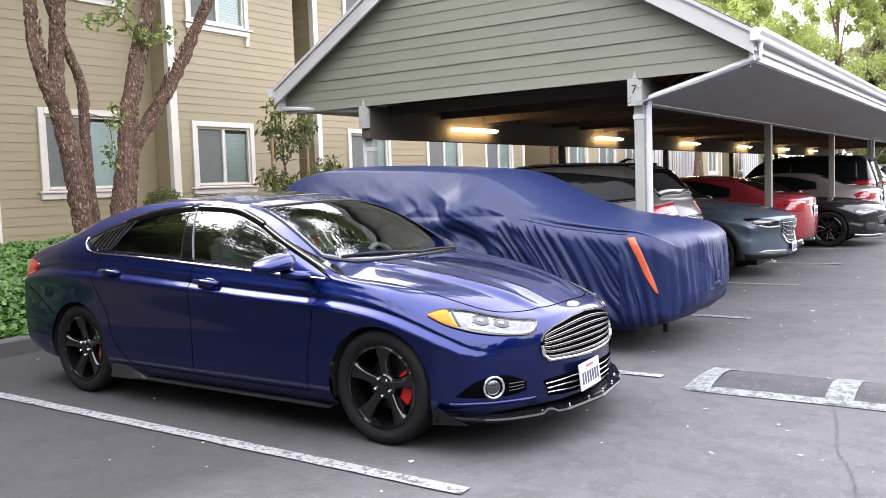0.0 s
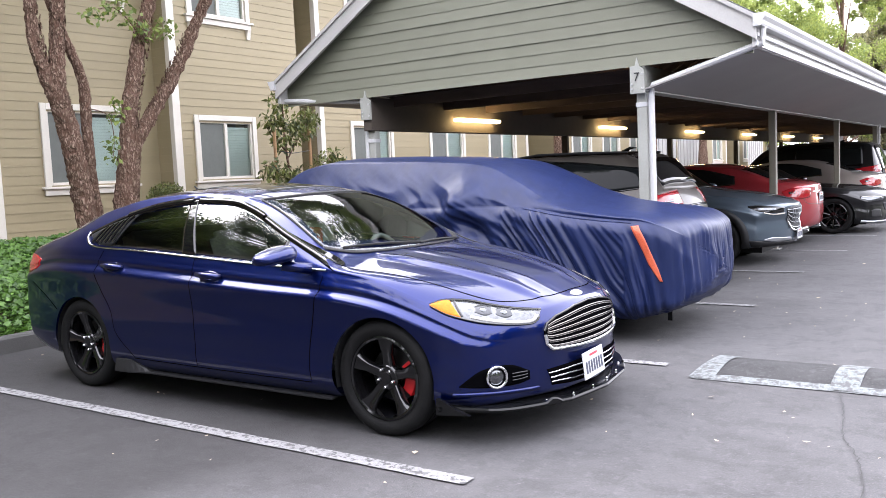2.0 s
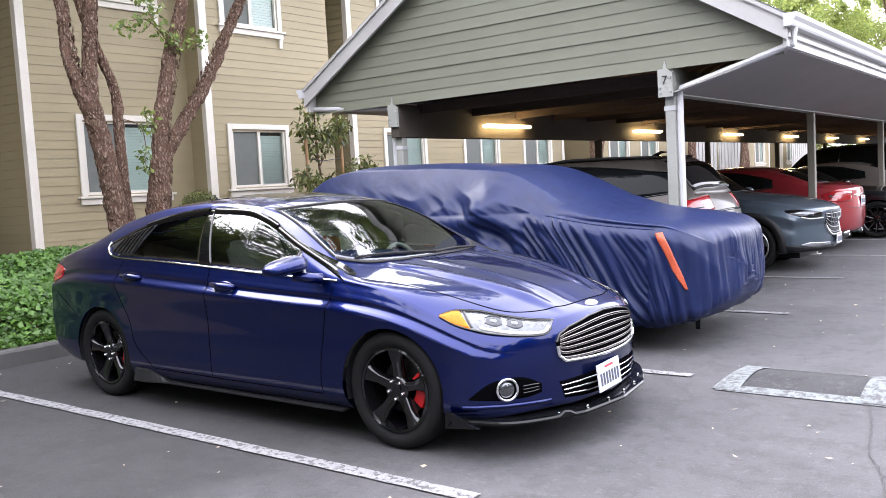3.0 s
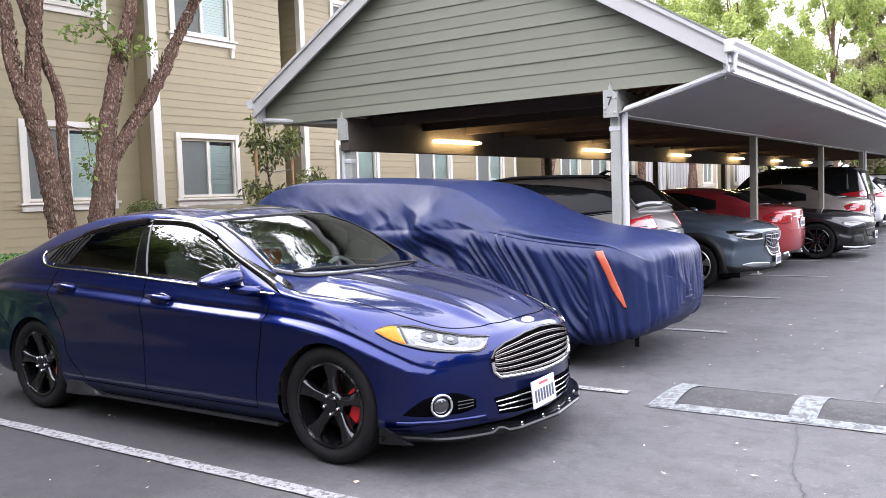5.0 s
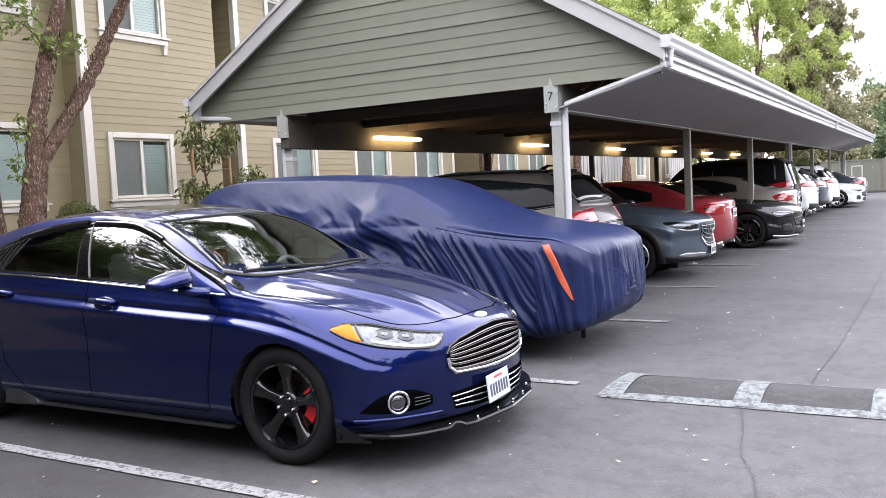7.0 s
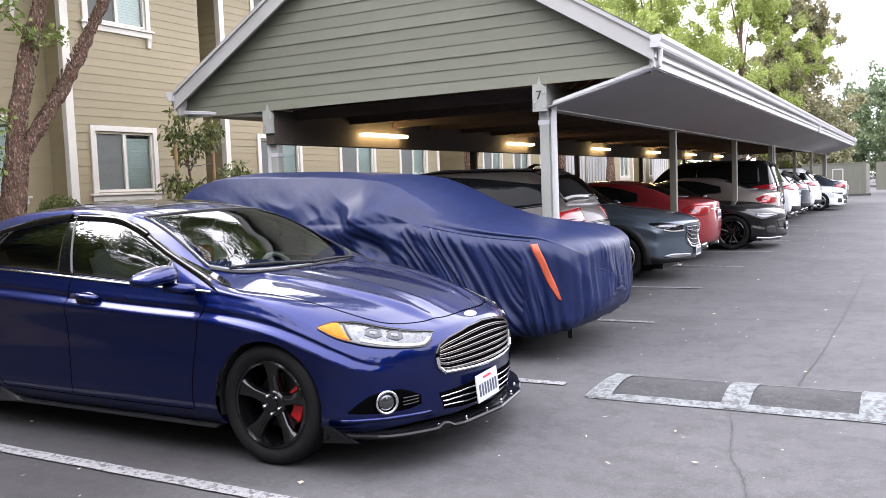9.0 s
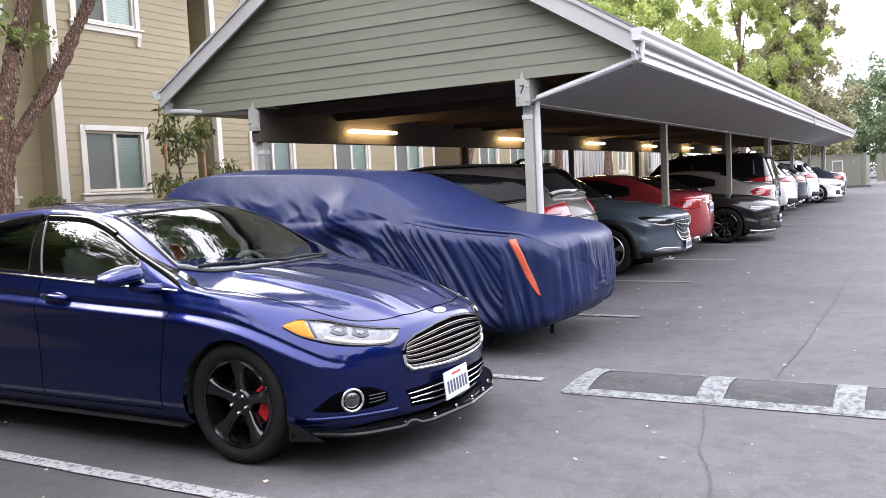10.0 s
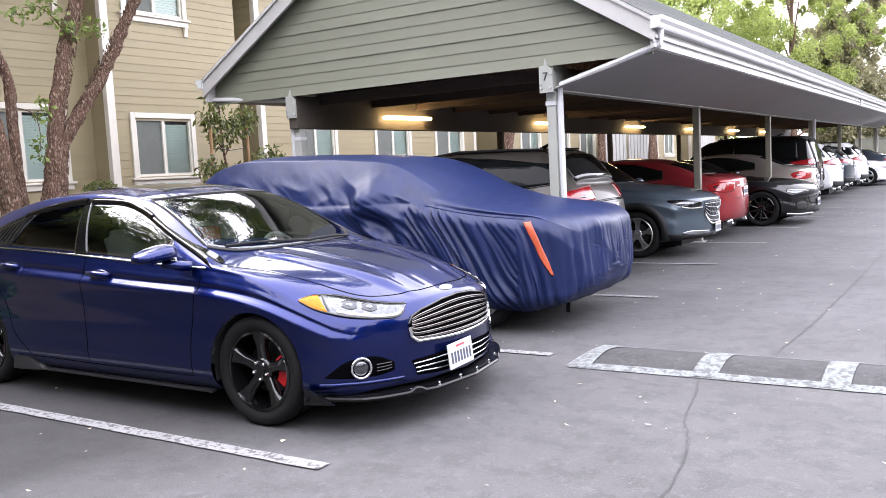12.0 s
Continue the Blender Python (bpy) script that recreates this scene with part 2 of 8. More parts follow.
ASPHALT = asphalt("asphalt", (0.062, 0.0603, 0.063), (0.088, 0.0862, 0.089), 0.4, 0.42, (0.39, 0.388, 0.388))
ASPHALT_DARK = asphalt("asphalt_hump", (0.031, 0.0306, 0.0318), (0.06, 0.0595, 0.061), 0.6, 1.0)
CRACK = material("crack_filler", (0.042, 0.0415, 0.042), rough=0.95, spread=0.3, space="World")
ROAD_PAINT = material("road_paint", (0.19, 0.189, 0.193), rough=0.85, spread=0.3, scale=75, fine=140, bump=0.2, dirt=(0.062, 0.061, 0.063), dirt_amount=1.0, dirt_low=0.515, dirt_high=0.56, space="World")
HUMP_PAINT = material("hump_paint", (0.150, 0.164, 0.167), rough=0.85, spread=0.35, scale=60, fine=140, bump=0.2, dirt=(0.062, 0.061, 0.063), dirt_amount=0.9, dirt_low=0.47, dirt_high=0.56, space="World")
CONCRETE = material("concrete", (0.06, 0.0585, 0.056), rough=0.9, spread=0.18, scale=2.5, fine=90, bump=0.3, dirt=(0.04, 0.039, 0.036), dirt_amount=0.6, space="World")
SOIL = material("soil", (0.09, 0.065, 0.045), rough=1.0, spread=0.4, scale=5, fine=50, bump=0.8, space="World")
SIDING = material("siding_tan_green", (0.278, 0.230, 0.135), rough=0.6, spread=0.05, scale=1.2, fine=70, bump=0.08, per_object=0.035, dirt=(0.242, 0.20, 0.118), dirt_amount=0.3, space="World")
GABLE_SIDING = material("siding_grey_green", (0.163, 0.166, 0.123), rough=0.6, spread=0.06, scale=1.2, fine=70, bump=0.08, per_object=0.05, dirt=(0.15, 0.15, 0.112), dirt_amount=0.3, space="World")
TRIM_WHITE = material("trim_white", (0.62, 0.58, 0.515), rough=0.5, spread=0.05, scale=2, fine=50, bump=0.05, dirt=(0.5, 0.475, 0.42), dirt_amount=0.4, space="World")
FASCIA = material("fascia_grey", (0.40, 0.39, 0.375), rough=0.55, spread=0.06, scale=2, fine=60, bump=0.08, dirt=(0.3, 0.29, 0.27), dirt_amount=0.4, space="World")
GUTTER_WHITE = material("gutter_white", (0.52, 0.52, 0.525), rough=0.4, spread=0.05, scale=1.5, fine=40, bump=0.03, dirt=(0.5, 0.49, 0.46), dirt_amount=0.5, space="World")
SOFFIT = material("soffit_grey", (0.30, 0.288, 0.272), rough=0.7, spread=0.08, scale=1.0, fine=60, bump=0.08, space="World")
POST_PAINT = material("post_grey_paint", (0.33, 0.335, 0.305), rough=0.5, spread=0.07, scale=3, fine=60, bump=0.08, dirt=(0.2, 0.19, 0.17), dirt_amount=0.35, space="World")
DARK_WOOD = material("dark_brown_timber", (0.07, 0.046, 0.036), rough=0.75, spread=0.3, scale=3, fine=40, bump=0.25, stretch=(1, 6, 6), space="World")
DECK_WOOD = material("roof_deck_timber", (0.11, 0.068, 0.05), rough=0.8, spread=0.25, scale=3, fine=40, bump=0.2, stretch=(6, 1, 1), space="World")
SHINGLE = material("asphalt_shingle", (0.12, 0.125, 0.12), rough=0.95, spread=0.35, scale=12, fine=90, bump=0.6, space="World", stretch=(1, 3, 1))
STEEL = material("galvanised_steel", (0.5, 0.5, 0.5), rough=0.45, metal=0.7, spread=0.1, scale=5)
BARK = bark("bark", (0.37, 0.265, 0.20), (0.11, 0.062, 0.044))
LAMP_GLOW = glowing("fluorescent_tube", (1.0, 0.70, 0.30), 16.0)
LAMP_BODY = material("lamp_housing", (0.7, 0.68, 0.62), rough=0.5, spread=0.05)
WINDOW_GLASS = glass("window_glass", (0.8, 0.88, 0.85), see=0.94, ior=1.55)
BLIND = material("blind_slat", (0.84, 0.88, 0.85), rough=0.6, spread=0.04)
SCREEN = material("insect_screen", (0.13, 0.138, 0.126), rough=0.9, spread=0.08, fine=200)
ROOM_DARK = material("room_wall", (0.16, 0.16, 0.15), rough=0.9, spread=0.1)
LEAF_LIGHT = leaf_material("leaf_light_green", (0.30, 0.385, 0.13), spread=0.3, through_light=0.6)
LEAF_DARK = leaf_material("leaf_dark_green", (0.085, 0.13, 0.065), through_light=0.3)
LEAF_IVY = leaf_material("leaf_groundcover", (0.062, 0.145, 0.026), spread=0.45, through_light=0.3)
LEAF_SHRUB = leaf_material("leaf_shrub", (0.15, 0.22, 0.06), spread=0.4, through_light=0.35)
LEAF_YOUNG = leaf_material("leaf_olive", (0.105, 0.135, 0.045), spread=0.55, through_light=0.25)
LEAF_PINE = leaf_material("leaf_grey_green", (0.25, 0.26, 0.16), spread=0.3, through_light=0.35)
LEAF_LITTER = leaf_material("fallen_leaf", (0.33, 0.30, 0.245), spread=0.4, through_light=0.1)

# ---- ground ----
bm = bm_new()
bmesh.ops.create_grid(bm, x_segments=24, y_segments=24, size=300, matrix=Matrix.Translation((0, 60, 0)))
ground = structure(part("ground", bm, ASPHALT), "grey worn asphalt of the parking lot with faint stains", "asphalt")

KERB_X = -7.72


def painted_line(x0, x1, y, width=0.10, slope=0.0):
    bm = bm_new()
    n = 40
    row = []
    for i in range(n + 1):
        x = x0 + (x1 - x0) * i / n
        e = 0.006 * noise.noise((x * 7, y, 0)), 0.006 * noise.noise((x * 7, y + 9, 0))
        c = y + slope * (x - x0)
        row.append([bm.verts.new((x, c - width / 2 + e[0], 0.008)), bm.verts.new((x, c + width / 2 + e[1], 0.008))])
    for a, b in zip(row, row[1:]):
        bm.faces.new((a[0], b[0], b[1], a[1]))
    ob = part("parking_line", bm, ROAD_PAINT)
    return tagged(ob, "worn white painted parking line on the asphalt", "parking line", "parking lines", "structure")


STALL = 2.825
painted_line(KERB_X + 0.5, -2.06, 3.53, 0.10, -0.006)
for k in range(13):
    painted_line(-7.2, (-2.04, -2.14, -2.24, -2.18, -2.13, -2.15, -2.17)[min(k, 6)], 6.185 + STALL * k, 0.1)


def crack(pts, width=0.018):
    bm = bm_new()
    line = spline([(x, y, 0) for x, y in pts], 60)
    row = []
    for i, p in enumerate(line):
        p = p + Vector((noise.noise((i * 0.9, 1, p.y)) * 0.025, noise.noise((i * 0.9, 7, p.x)) * 0.025, 0))
        d = (line[min(i + 1, 59)] - line[max(i - 1, 0)]).normalized()
        s = Vector((-d.y, d.x, 0)) * width * (0.35 + 0.6 * abs(noise.noise((i * 0.5, 3, p.x))))
        row.append((bm.verts.new(p + s + Vector((0, 0, 0.007))), bm.verts.new(p - s + Vector((0, 0, 0.007)))))
    for a, b in zip(row, row[1:]):
        bm.faces.new((a[0], b[0], b[1], a[1]))
    return structure(part("asphalt_crack", bm, CRACK), "dark irregular crack in the asphalt", "crack")


crack([(-0.83, 5.87), (-0.77, 5.58), (-0.72, 5.35), (-0.66, 4.94), (-0.57, 4.7), (-0.47, 4.3), (-0.42, 3.6), (-0.45, 2.6)], 0.006)
crack([(-1.72, 5.86), (-1.4, 5.74), (-1.13, 5.63), (-0.89, 5.605), (-0.77, 5.58)], 0.006)
crack([(-0.51, 6.64), (-0.5, 7.11), (-0.45, 8.15), (-0.446, 8.85), (-0.42, 10.1), (-0.4, 12.2), (-0.38, 14.2), (-0.3, 17.0)], 0.006)

# speed hump: a rounded bar of asphalt with painted edges and bands
HUMP_X0, HUMP_X1, HUMP_Y0, HUMP_Y1, HUMP_H = -1.77, 4.6, 5.88, 6.62, 0.056


def hump_z(y):
    t = (y - HUMP_Y0) / (HUMP_Y1 - HUMP_Y0)
    return HUMP_H * max(0.0, math.sin(math.pi * min(max(t, 0), 1))) ** 1.15


def hump_sheet(x0, x1, y0, y1, lift, material_, name, parent, skew=0.0, ends=0.0):
    bm = bm_new()
    nx, ny = max(2, int((x1 - x0) / 0.08)), 18
    grid = []
    for i in range(nx + 1):
        x = x0 + (x1 - x0) * i / nx
        row = []
        for j in range(ny + 1):
            y = y0 + (y1 - y0) * j / ny
            e = min(1.0, max(0.0, (x - HUMP_X0) / 0.25)) ** 0.6
            k = (y - HUMP_Y0) / (HUMP_Y1 - HUMP_Y0)
            row.append(bm.verts.new((x + skew * math.sin(math.pi * min(max(k, 0), 1)), y + 0.008 * noise.noise((x * 9, y * 5, 0)), hump_z(y) * (0.3 + 0.7 * e) + lift)))
        grid.append(row)
    for i in range(nx):
        for j in range(ny):
            bm.faces.new((grid[i][j], grid[i + 1][j], grid[i + 1][j + 1], grid[i][j + 1]))
    return part(name, bm, material_, parent, smooth=True)


hump = thing("speed_hump", "low asphalt speed hump with worn white painted bands", "speed hump", pose(0, 0, 0))
hump_sheet(HUMP_X0 + 0.03, HUMP_X1, HUMP_Y0, HUMP_Y1, 0.003, ASPHALT_DARK, "hump_body", hump)
hump_sheet(HUMP_X0, HUMP_X1, HUMP_Y0 - 0.02, HUMP_Y0 + 0.085, 0.006, HUMP_PAINT, "painted_edge", hump)
hump_sheet(HUMP_X0 + 0.1, HUMP_X1, HUMP_Y1 - 0.11, HUMP_Y1 - 0.04, 0.007, HUMP_PAINT, "painted_edge", hump)
for k, x in enumerate((HUMP_X0 - 0.02, -0.90, -0.10, 0.7, 1.5, 2.3, 3.1, 3.9)):
    hump_sheet(x, x + 0.17, HUMP_Y0, HUMP_Y1, 0.010, HUMP_PAINT, "painted_band", hump, skew=0.0)

# kerb and planted bank
bm = bm_new()
prism(bm, [(KERB_X - 0.16, 0.0), (KERB_X, 0.0), (KERB_X - 0.015, 0.13), (KERB_X - 0.035, 0.15), (KERB_X - 0.16, 0.15)], 1, -14, 60)
kerb = structure(part("kerb", bm, CONCRETE), "grey concrete kerb along the planted bank", "kerb")


def bank_z(x):
    """Height of the planted bank that rises from the kerb to the building."""
    pts = [(-7.88, 0.12), (-8.3, 0.32), (-8.8, 0.5), (-9.6, 0.66), (-10.6, 0.72), (-40, 0.72)]
    for (a, za), (b, zb) in zip(pts, pts[1:]):
        if b <= x <= a:
            return za + (zb - za) * (a - x) / (a - b)
    return pts[0][1]


bm = bm_new()
xs = [-7.87, -8.05, -8.3, -8.55, -8.8, -9.2, -9.6, -10.1, -10.6, -11.5, -13, -15, -40]
ys = [-14 + 0.5 * k for k in range(149)]
grid = [[bm.verts.new((x, y, bank_z(x) + 0.03 * noise.noise((x * 1.3, y * 1.3, 0)))) for y in ys] for x in xs]
for i in range(len(xs) - 1):
    for j in range(len(ys) - 1):
        bm.faces.new((grid[i][j], grid[i + 1][j], grid[i + 1][j + 1], grid[i][j + 1]))
bank = structure(part("planted_bank", bm, SOIL, smooth=True), "bare brown soil bank between kerb and building", "soil")

# ---- carport ----
PY, PX_R, PX_L = 9.17, -3.32, -7.06
BAY, BAYS = 5.72, 6
END_Y = 44.0
EAVE_R, EAVE_L = -2.07, -8.51
RIDGE_X = (EAVE_R + EAVE_L) / 2
SLOPE = 0.61
EAVE_Z = 2.86
RAKE_Y = 8.88
BEAM_TOP = 2.53
GAB_Y = PY - 0.12
carport = thing("carport", "long open carport with a gabled shingle roof and grey-green siding", "carport", pose(0, 0, 0))


def roof_z(x):
    return EAVE_Z + SLOPE * (abs(EAVE_R - RIDGE_X) - abs(x - RIDGE_X))


RIDGE_Z = roof_z(RIDGE_X)
# roof deck, one sheet a slope, with thickness
for side, e in (("r", EAVE_R), ("l", EAVE_L)):
    bm = bm_new()
    prism(bm, [(e, EAVE_Z), (RIDGE_X, RIDGE_Z), (RIDGE_X, RIDGE_Z - 0.05), (e, EAVE_Z - 0.05)], 1, RAKE_Y + 0.03, END_Y)
    part("roof_deck", bm, DECK_WOOD, carport, "brown timber roof deck")
# shingle courses
COURSE = 0.145
length = math.hypot(abs(EAVE_R - RIDGE_X), RIDGE_Z - EAVE_Z)
for s, e in ((1, EAVE_R), (-1, EAVE_L)):
    n = int(length / COURSE) + 1
    for k in range(n):
        a, b = k * COURSE, min((k + 1) * COURSE + 0.02, length)
        ux, uz = -s * abs(EAVE_R - RIDGE_X) / length, (RIDGE_Z - EAVE_Z) / length
        bm = bm_new()
        x0, z0, x1, z1 = e + s * 0.04 + ux * a, EAVE_Z + uz * a - 0.02, e + s * 0.04 + ux * b, EAVE_Z + uz * b - 0.02
        prism(bm, [(x0, z0 + 0.022), (x0, z0 + 0.034), (x1, z1 + 0.024), (x1, z1 + 0.022)], 1, RAKE_Y - 0.03, END_Y + 0.05)
        part("shingle_course", bm, SHINGLE, carport)
# rake fascia boards at both ends
for y in (RAKE_Y, END_Y):
    for s, e in ((1, EAVE_R), (-1, EAVE_L)):
        bm = bm_new()
        prism(bm, [(e + s * 0.02, EAVE_Z - 0.02), (RIDGE_X, RIDGE_Z + 0.0), (RIDGE_X, RIDGE_Z - 0.215), (e + s * 0.02, EAVE_Z - 0.225)], 1, y - 0.02, y + 0.02)
        part("rake_board", bm, FASCIA, carport, "light grey rake board")
        bm = bm_new()
        prism(bm, [(e + s * 0.03, EAVE_Z + 0.004), (RIDGE_X, RIDGE_Z + 0.03), (RIDGE_X, RIDGE_Z - 0.02), (e + s * 0.03, EAVE_Z - 0.04)], 1, y - 0.045, y - 0.022)
        part("rake_trim", bm, FASCIA, carport, "light grey rake trim")
# eave fascia, soffit, gutter
for s, e in ((1, EAVE_R), (-1, EAVE_L)):
    boxed("eave_fascia", (min(e, e - s * 0.03), max(e, e - s * 0.03), RAKE_Y + 0.02, END_Y, 2.565, EAVE_Z - 0.02), FASCIA, carport, "grey eave board")
    boxed("eave_strip", (min(e, e + s * 0.018), max(e, e + s * 0.018), RAKE_Y + 0.02, END_Y, 2.575, 2.63), GUTTER_WHITE, carport, "white eave strip")
    boxed("eave_strip", (min(e, e + s * 0.03), max(e, e + s * 0.03), RAKE_Y + 0.02, END_Y, 2.665, 2.70), GUTTER_WHITE, carport, "white eave strip")
    beam = PX_R if s > 0 else PX_L
    a, b = sorted((e - s * 0.03, beam))
    if s > 0:
        bm = bm_new()
        prism(bm, [(e - 0.03, 2.575), (beam + 0.071, 2.29), (beam + 0.071, 2.275), (e - 0.03, 2.56)], 1, GAB_Y - 0.005, END_Y)
        part("soffit", bm, SOFFIT, carport, "grey painted soffit")
    else:
        boxed("soffit", (a, b, PY - 0.06, END_Y, 2.56, 2.575), SOFFIT, carport, "grey painted soffit", bevel=0)
    bm = bm_new()
    g = [(0.0, 0.0), (0.075, 0.0), (0.085, 0.02), (0.09, 0.05), (0.115, 0.085), (0.12, 0.12), (0.112, 0.12), (0.1, 0.09), (0.078, 0.055), (0.07, 0.012), (0.008, 0.012), (0.008, 0.12), (0.0, 0.12)]
    prism(bm, [(e + s * gx, EAVE_Z - 0.105 + gz) for gx, gz in g], 1, RAKE_Y - 0.05, END_Y + 0.05)
    gutter = part("gutter", bm, GUTTER_WHITE, carport, "white metal rain gutter")
    for y in (RAKE_Y - 0.05, END_Y + 0.05):
        bm = bm_new()
        prism(bm, [(e + s * gx, EAVE_Z - 0.105 + gz) for gx, gz in g[:6] + [(0.0, 0.12)]], 1, y - 0.004, y + 0.004)
        part("gutter_end", bm, GUTTER_WHITE, gutter)
    for k in range(9):
        y = 11 + 4.0 * k
        bm = bm_new()
        box(bm, min(e, e + s * 0.125), max(e, e + s * 0.125), y - 0.02, y + 0.02, EAVE_Z + 0.012, EAVE_Z + 0.018)
        part("gutter_strap", bm, GUTTER_WHITE, gutter)
# beams, posts; the inner row and posts after the first take darker colours
POST_OLIVE = material("post_dark_olive", (0.19, 0.178, 0.145), rough=0.55, spread=0.1, scale=3, fine=60, bump=0.08, dirt=(0.12, 0.11, 0.09), dirt_amount=0.4, space="World")
BEAM_BROWN = material("beam_dark_brown", (0.058, 0.046, 0.036), rough=0.7, spread=0.15, space="World")
for x in (PX_R, PX_L):
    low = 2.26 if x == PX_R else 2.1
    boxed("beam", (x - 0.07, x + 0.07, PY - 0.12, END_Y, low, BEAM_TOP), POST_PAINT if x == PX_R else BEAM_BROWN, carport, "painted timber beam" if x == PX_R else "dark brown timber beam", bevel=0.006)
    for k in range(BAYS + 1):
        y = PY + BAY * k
        post = part("post", box(bm_new(), x - 0.055, x + 0.055, y - 0.055, y + 0.055, 0.0, low, bevel=0.012), POST_PAINT if k == 0 else (POST_OLIVE if x == PX_R else BEAM_BROWN), carport, "grey painted post" if k == 0 else ("olive post" if x == PX_R else "dark brown post"))
        boxed("base_plate", (x - 0.1, x + 0.1, y - 0.1, y + 0.1, 0.0, 0.012), STEEL, post, "steel base plate")
        if k == 0:
            boxed("collar", (x - 0.062, x + 0.062, y - 0.062, y + 0.062, low - 0.16, low - 0.11), GUTTER_WHITE, post, "white metal collar")
    # end block on the beam
    bm = bm_new()
    prism(bm, [(x - 0.085, 2.24), (x + 0.075, 2.24), (x + 0.075, 2.48), (x + 0.02, 2.53), (x - 0.005, 2.62), (x - 0.03, 2.53), (x - 0.085, 2.53)], 1, PY - 0.15, PY - 0.121)
    plate = part("beam_end_plate", bm, POST_PAINT, carport, "grey-green bracket plate")
    for bx, bz in ((-0.06, 2.29), (-0.06, 2.34), (0.05, 2.29), (0.05, 2.44)):
        bm = bm_new()
        lathe(bm, [(0.012, -0.012), (0.012, 0.0)], 8, "Y", (x + bx, PY - 0.15, bz))
        part("bolt", bm, STEEL, plate)
# rafters and cross ties under the deck
for k in range(57):
    y = PY + 0.35 + 0.6 * k
    if y > END_Y - 0.1:
        break
    for e in (EAVE_R, EAVE_L):
        bm = bm_new()
        x0 = PX_R if e == EAVE_R else PX_L
        prism(bm, [(x0, roof_z(x0) - 0.05), (RIDGE_X, RIDGE_Z - 0.05), (RIDGE_X, RIDGE_Z - 0.19), (x0, roof_z(x0) - 0.19)], 1, y - 0.02, y + 0.02)
        part("rafter", bm, DARK_WOOD, carport)
    if k % 2 == 0:
        boxed("ceiling_tie", (PX_L, PX_R, y + 0.022, y + 0.062, 2.42, 2.56), DARK_WOOD, carport, "dark timber ceiling tie", bevel=0)
# gable siding boards, cut to the slope
SID = 0.132
for y, dirn in ((GAB_Y, -1), (END_Y - 0.5, 1)):
    z = 2.525
    while z < RIDGE_Z - 0.12:
        z1 = min(z + SID + 0.012, RIDGE_Z - 0.06)

        def half(zz):
            return max(0.02, (RIDGE_Z - 0.06 - zz) / SLOPE)
        h0, h1 = min(half(z), EAVE_R - RIDGE_X - 0.05), min(half(z1), EAVE_R - RIDGE_X - 0.05)
        bm = bm_new()
        lap = 0.022 if round((z - 2.525) / SID) % 3 == 0 else 0.017
        vs = [(RIDGE_X - h0, y + dirn * lap, z), (RIDGE_X + h0, y + dirn * lap, z), (RIDGE_X + h1, y + dirn * 0.008, z1), (RIDGE_X - h1, y + dirn * 0.008, z1),
              (RIDGE_X - h0, y, z), (RIDGE_X + h0, y, z), (RIDGE_X + h1, y, z1), (RIDGE_X - h1, y, z1)]
        v = [bm.verts.new(p) for p in vs]
        for f in ((0, 1, 2, 3), (4, 5, 6, 7), (0, 1, 5, 4), (1, 2, 6, 5), (2, 3, 7, 6), (3, 0, 4, 7)):
            bm.faces.new([v[i] for i in f])
        part("siding_board", bm, GABLE_SIDING, carport)
        z += SID
    bm = bm_new()
    w = EAVE_R - RIDGE_X - 0.06
    prism(bm, [(RIDGE_X - w, 2.53), (RIDGE_X + w, 2.53), (RIDGE_X + w, roof_z(RIDGE_X + w) - 0.06), (RIDGE_X, RIDGE_Z - 0.06), (RIDGE_X - w, roof_z(RIDGE_X - w) - 0.06)], 1, y + 0.001, y + 0.05)
    part("gable_backing", bm, DARK_WOOD, carport, "dark timber gable backing")
# downpipes from the gutters to the end posts
for s, e, x, k in ((1, EAVE_R, PX_R, 0), (-1, EAVE_L, PX_L, 0), (1, EAVE_R, PX_R, 3), (1, EAVE_R, PX_R, 6)):
    bm = bm_new()
    px = x + s * 0.1
    dy = BAY * k
    tube(bm, [(e + s * 0.05, RAKE_Y + 0.12 + dy, EAVE_Z - 0.1), (e + s * 0.05, RAKE_Y + 0.12 + dy, EAVE_Z - 0.25), (px + s * 0.02, PY - 0.03 + dy, 2.32 if s > 0 else 2.49), (px, PY - 0.02 + dy, 2.24 if s > 0 else 2.42), (px, PY - 0.02 + dy, 0.05)], [0.034] * 5, 8)
    part("downpipe", bm, GUTTER_WHITE, carport, "white metal downpipe")
# the numeral on the end bracket
cu = bpy.data.curves.new("numeral", "FONT")
cu.body, cu.size, cu.extrude = "7", 0.13, 0.002
cu.align_x, cu.align_y = "CENTER", "CENTER"
tmp = new("numeral_tmp", cu)
me = bpy.data.meshes.new_from_object(tmp.evaluated_get(bpy.context.evaluated_depsgraph_get()))
bpy.data.objects.remove(tmp)
BLACK = material("black_plastic", (0.02, 0.02, 0.021), rough=0.5, spread=0.1)
me.materials.append(BLACK)
numeral = shared("numeral", me, carport, pose(PX_R - 0.01, PY - 0.155, 2.41, 90, 0, 0))
numeral["label"] = "black numeral on the bracket"
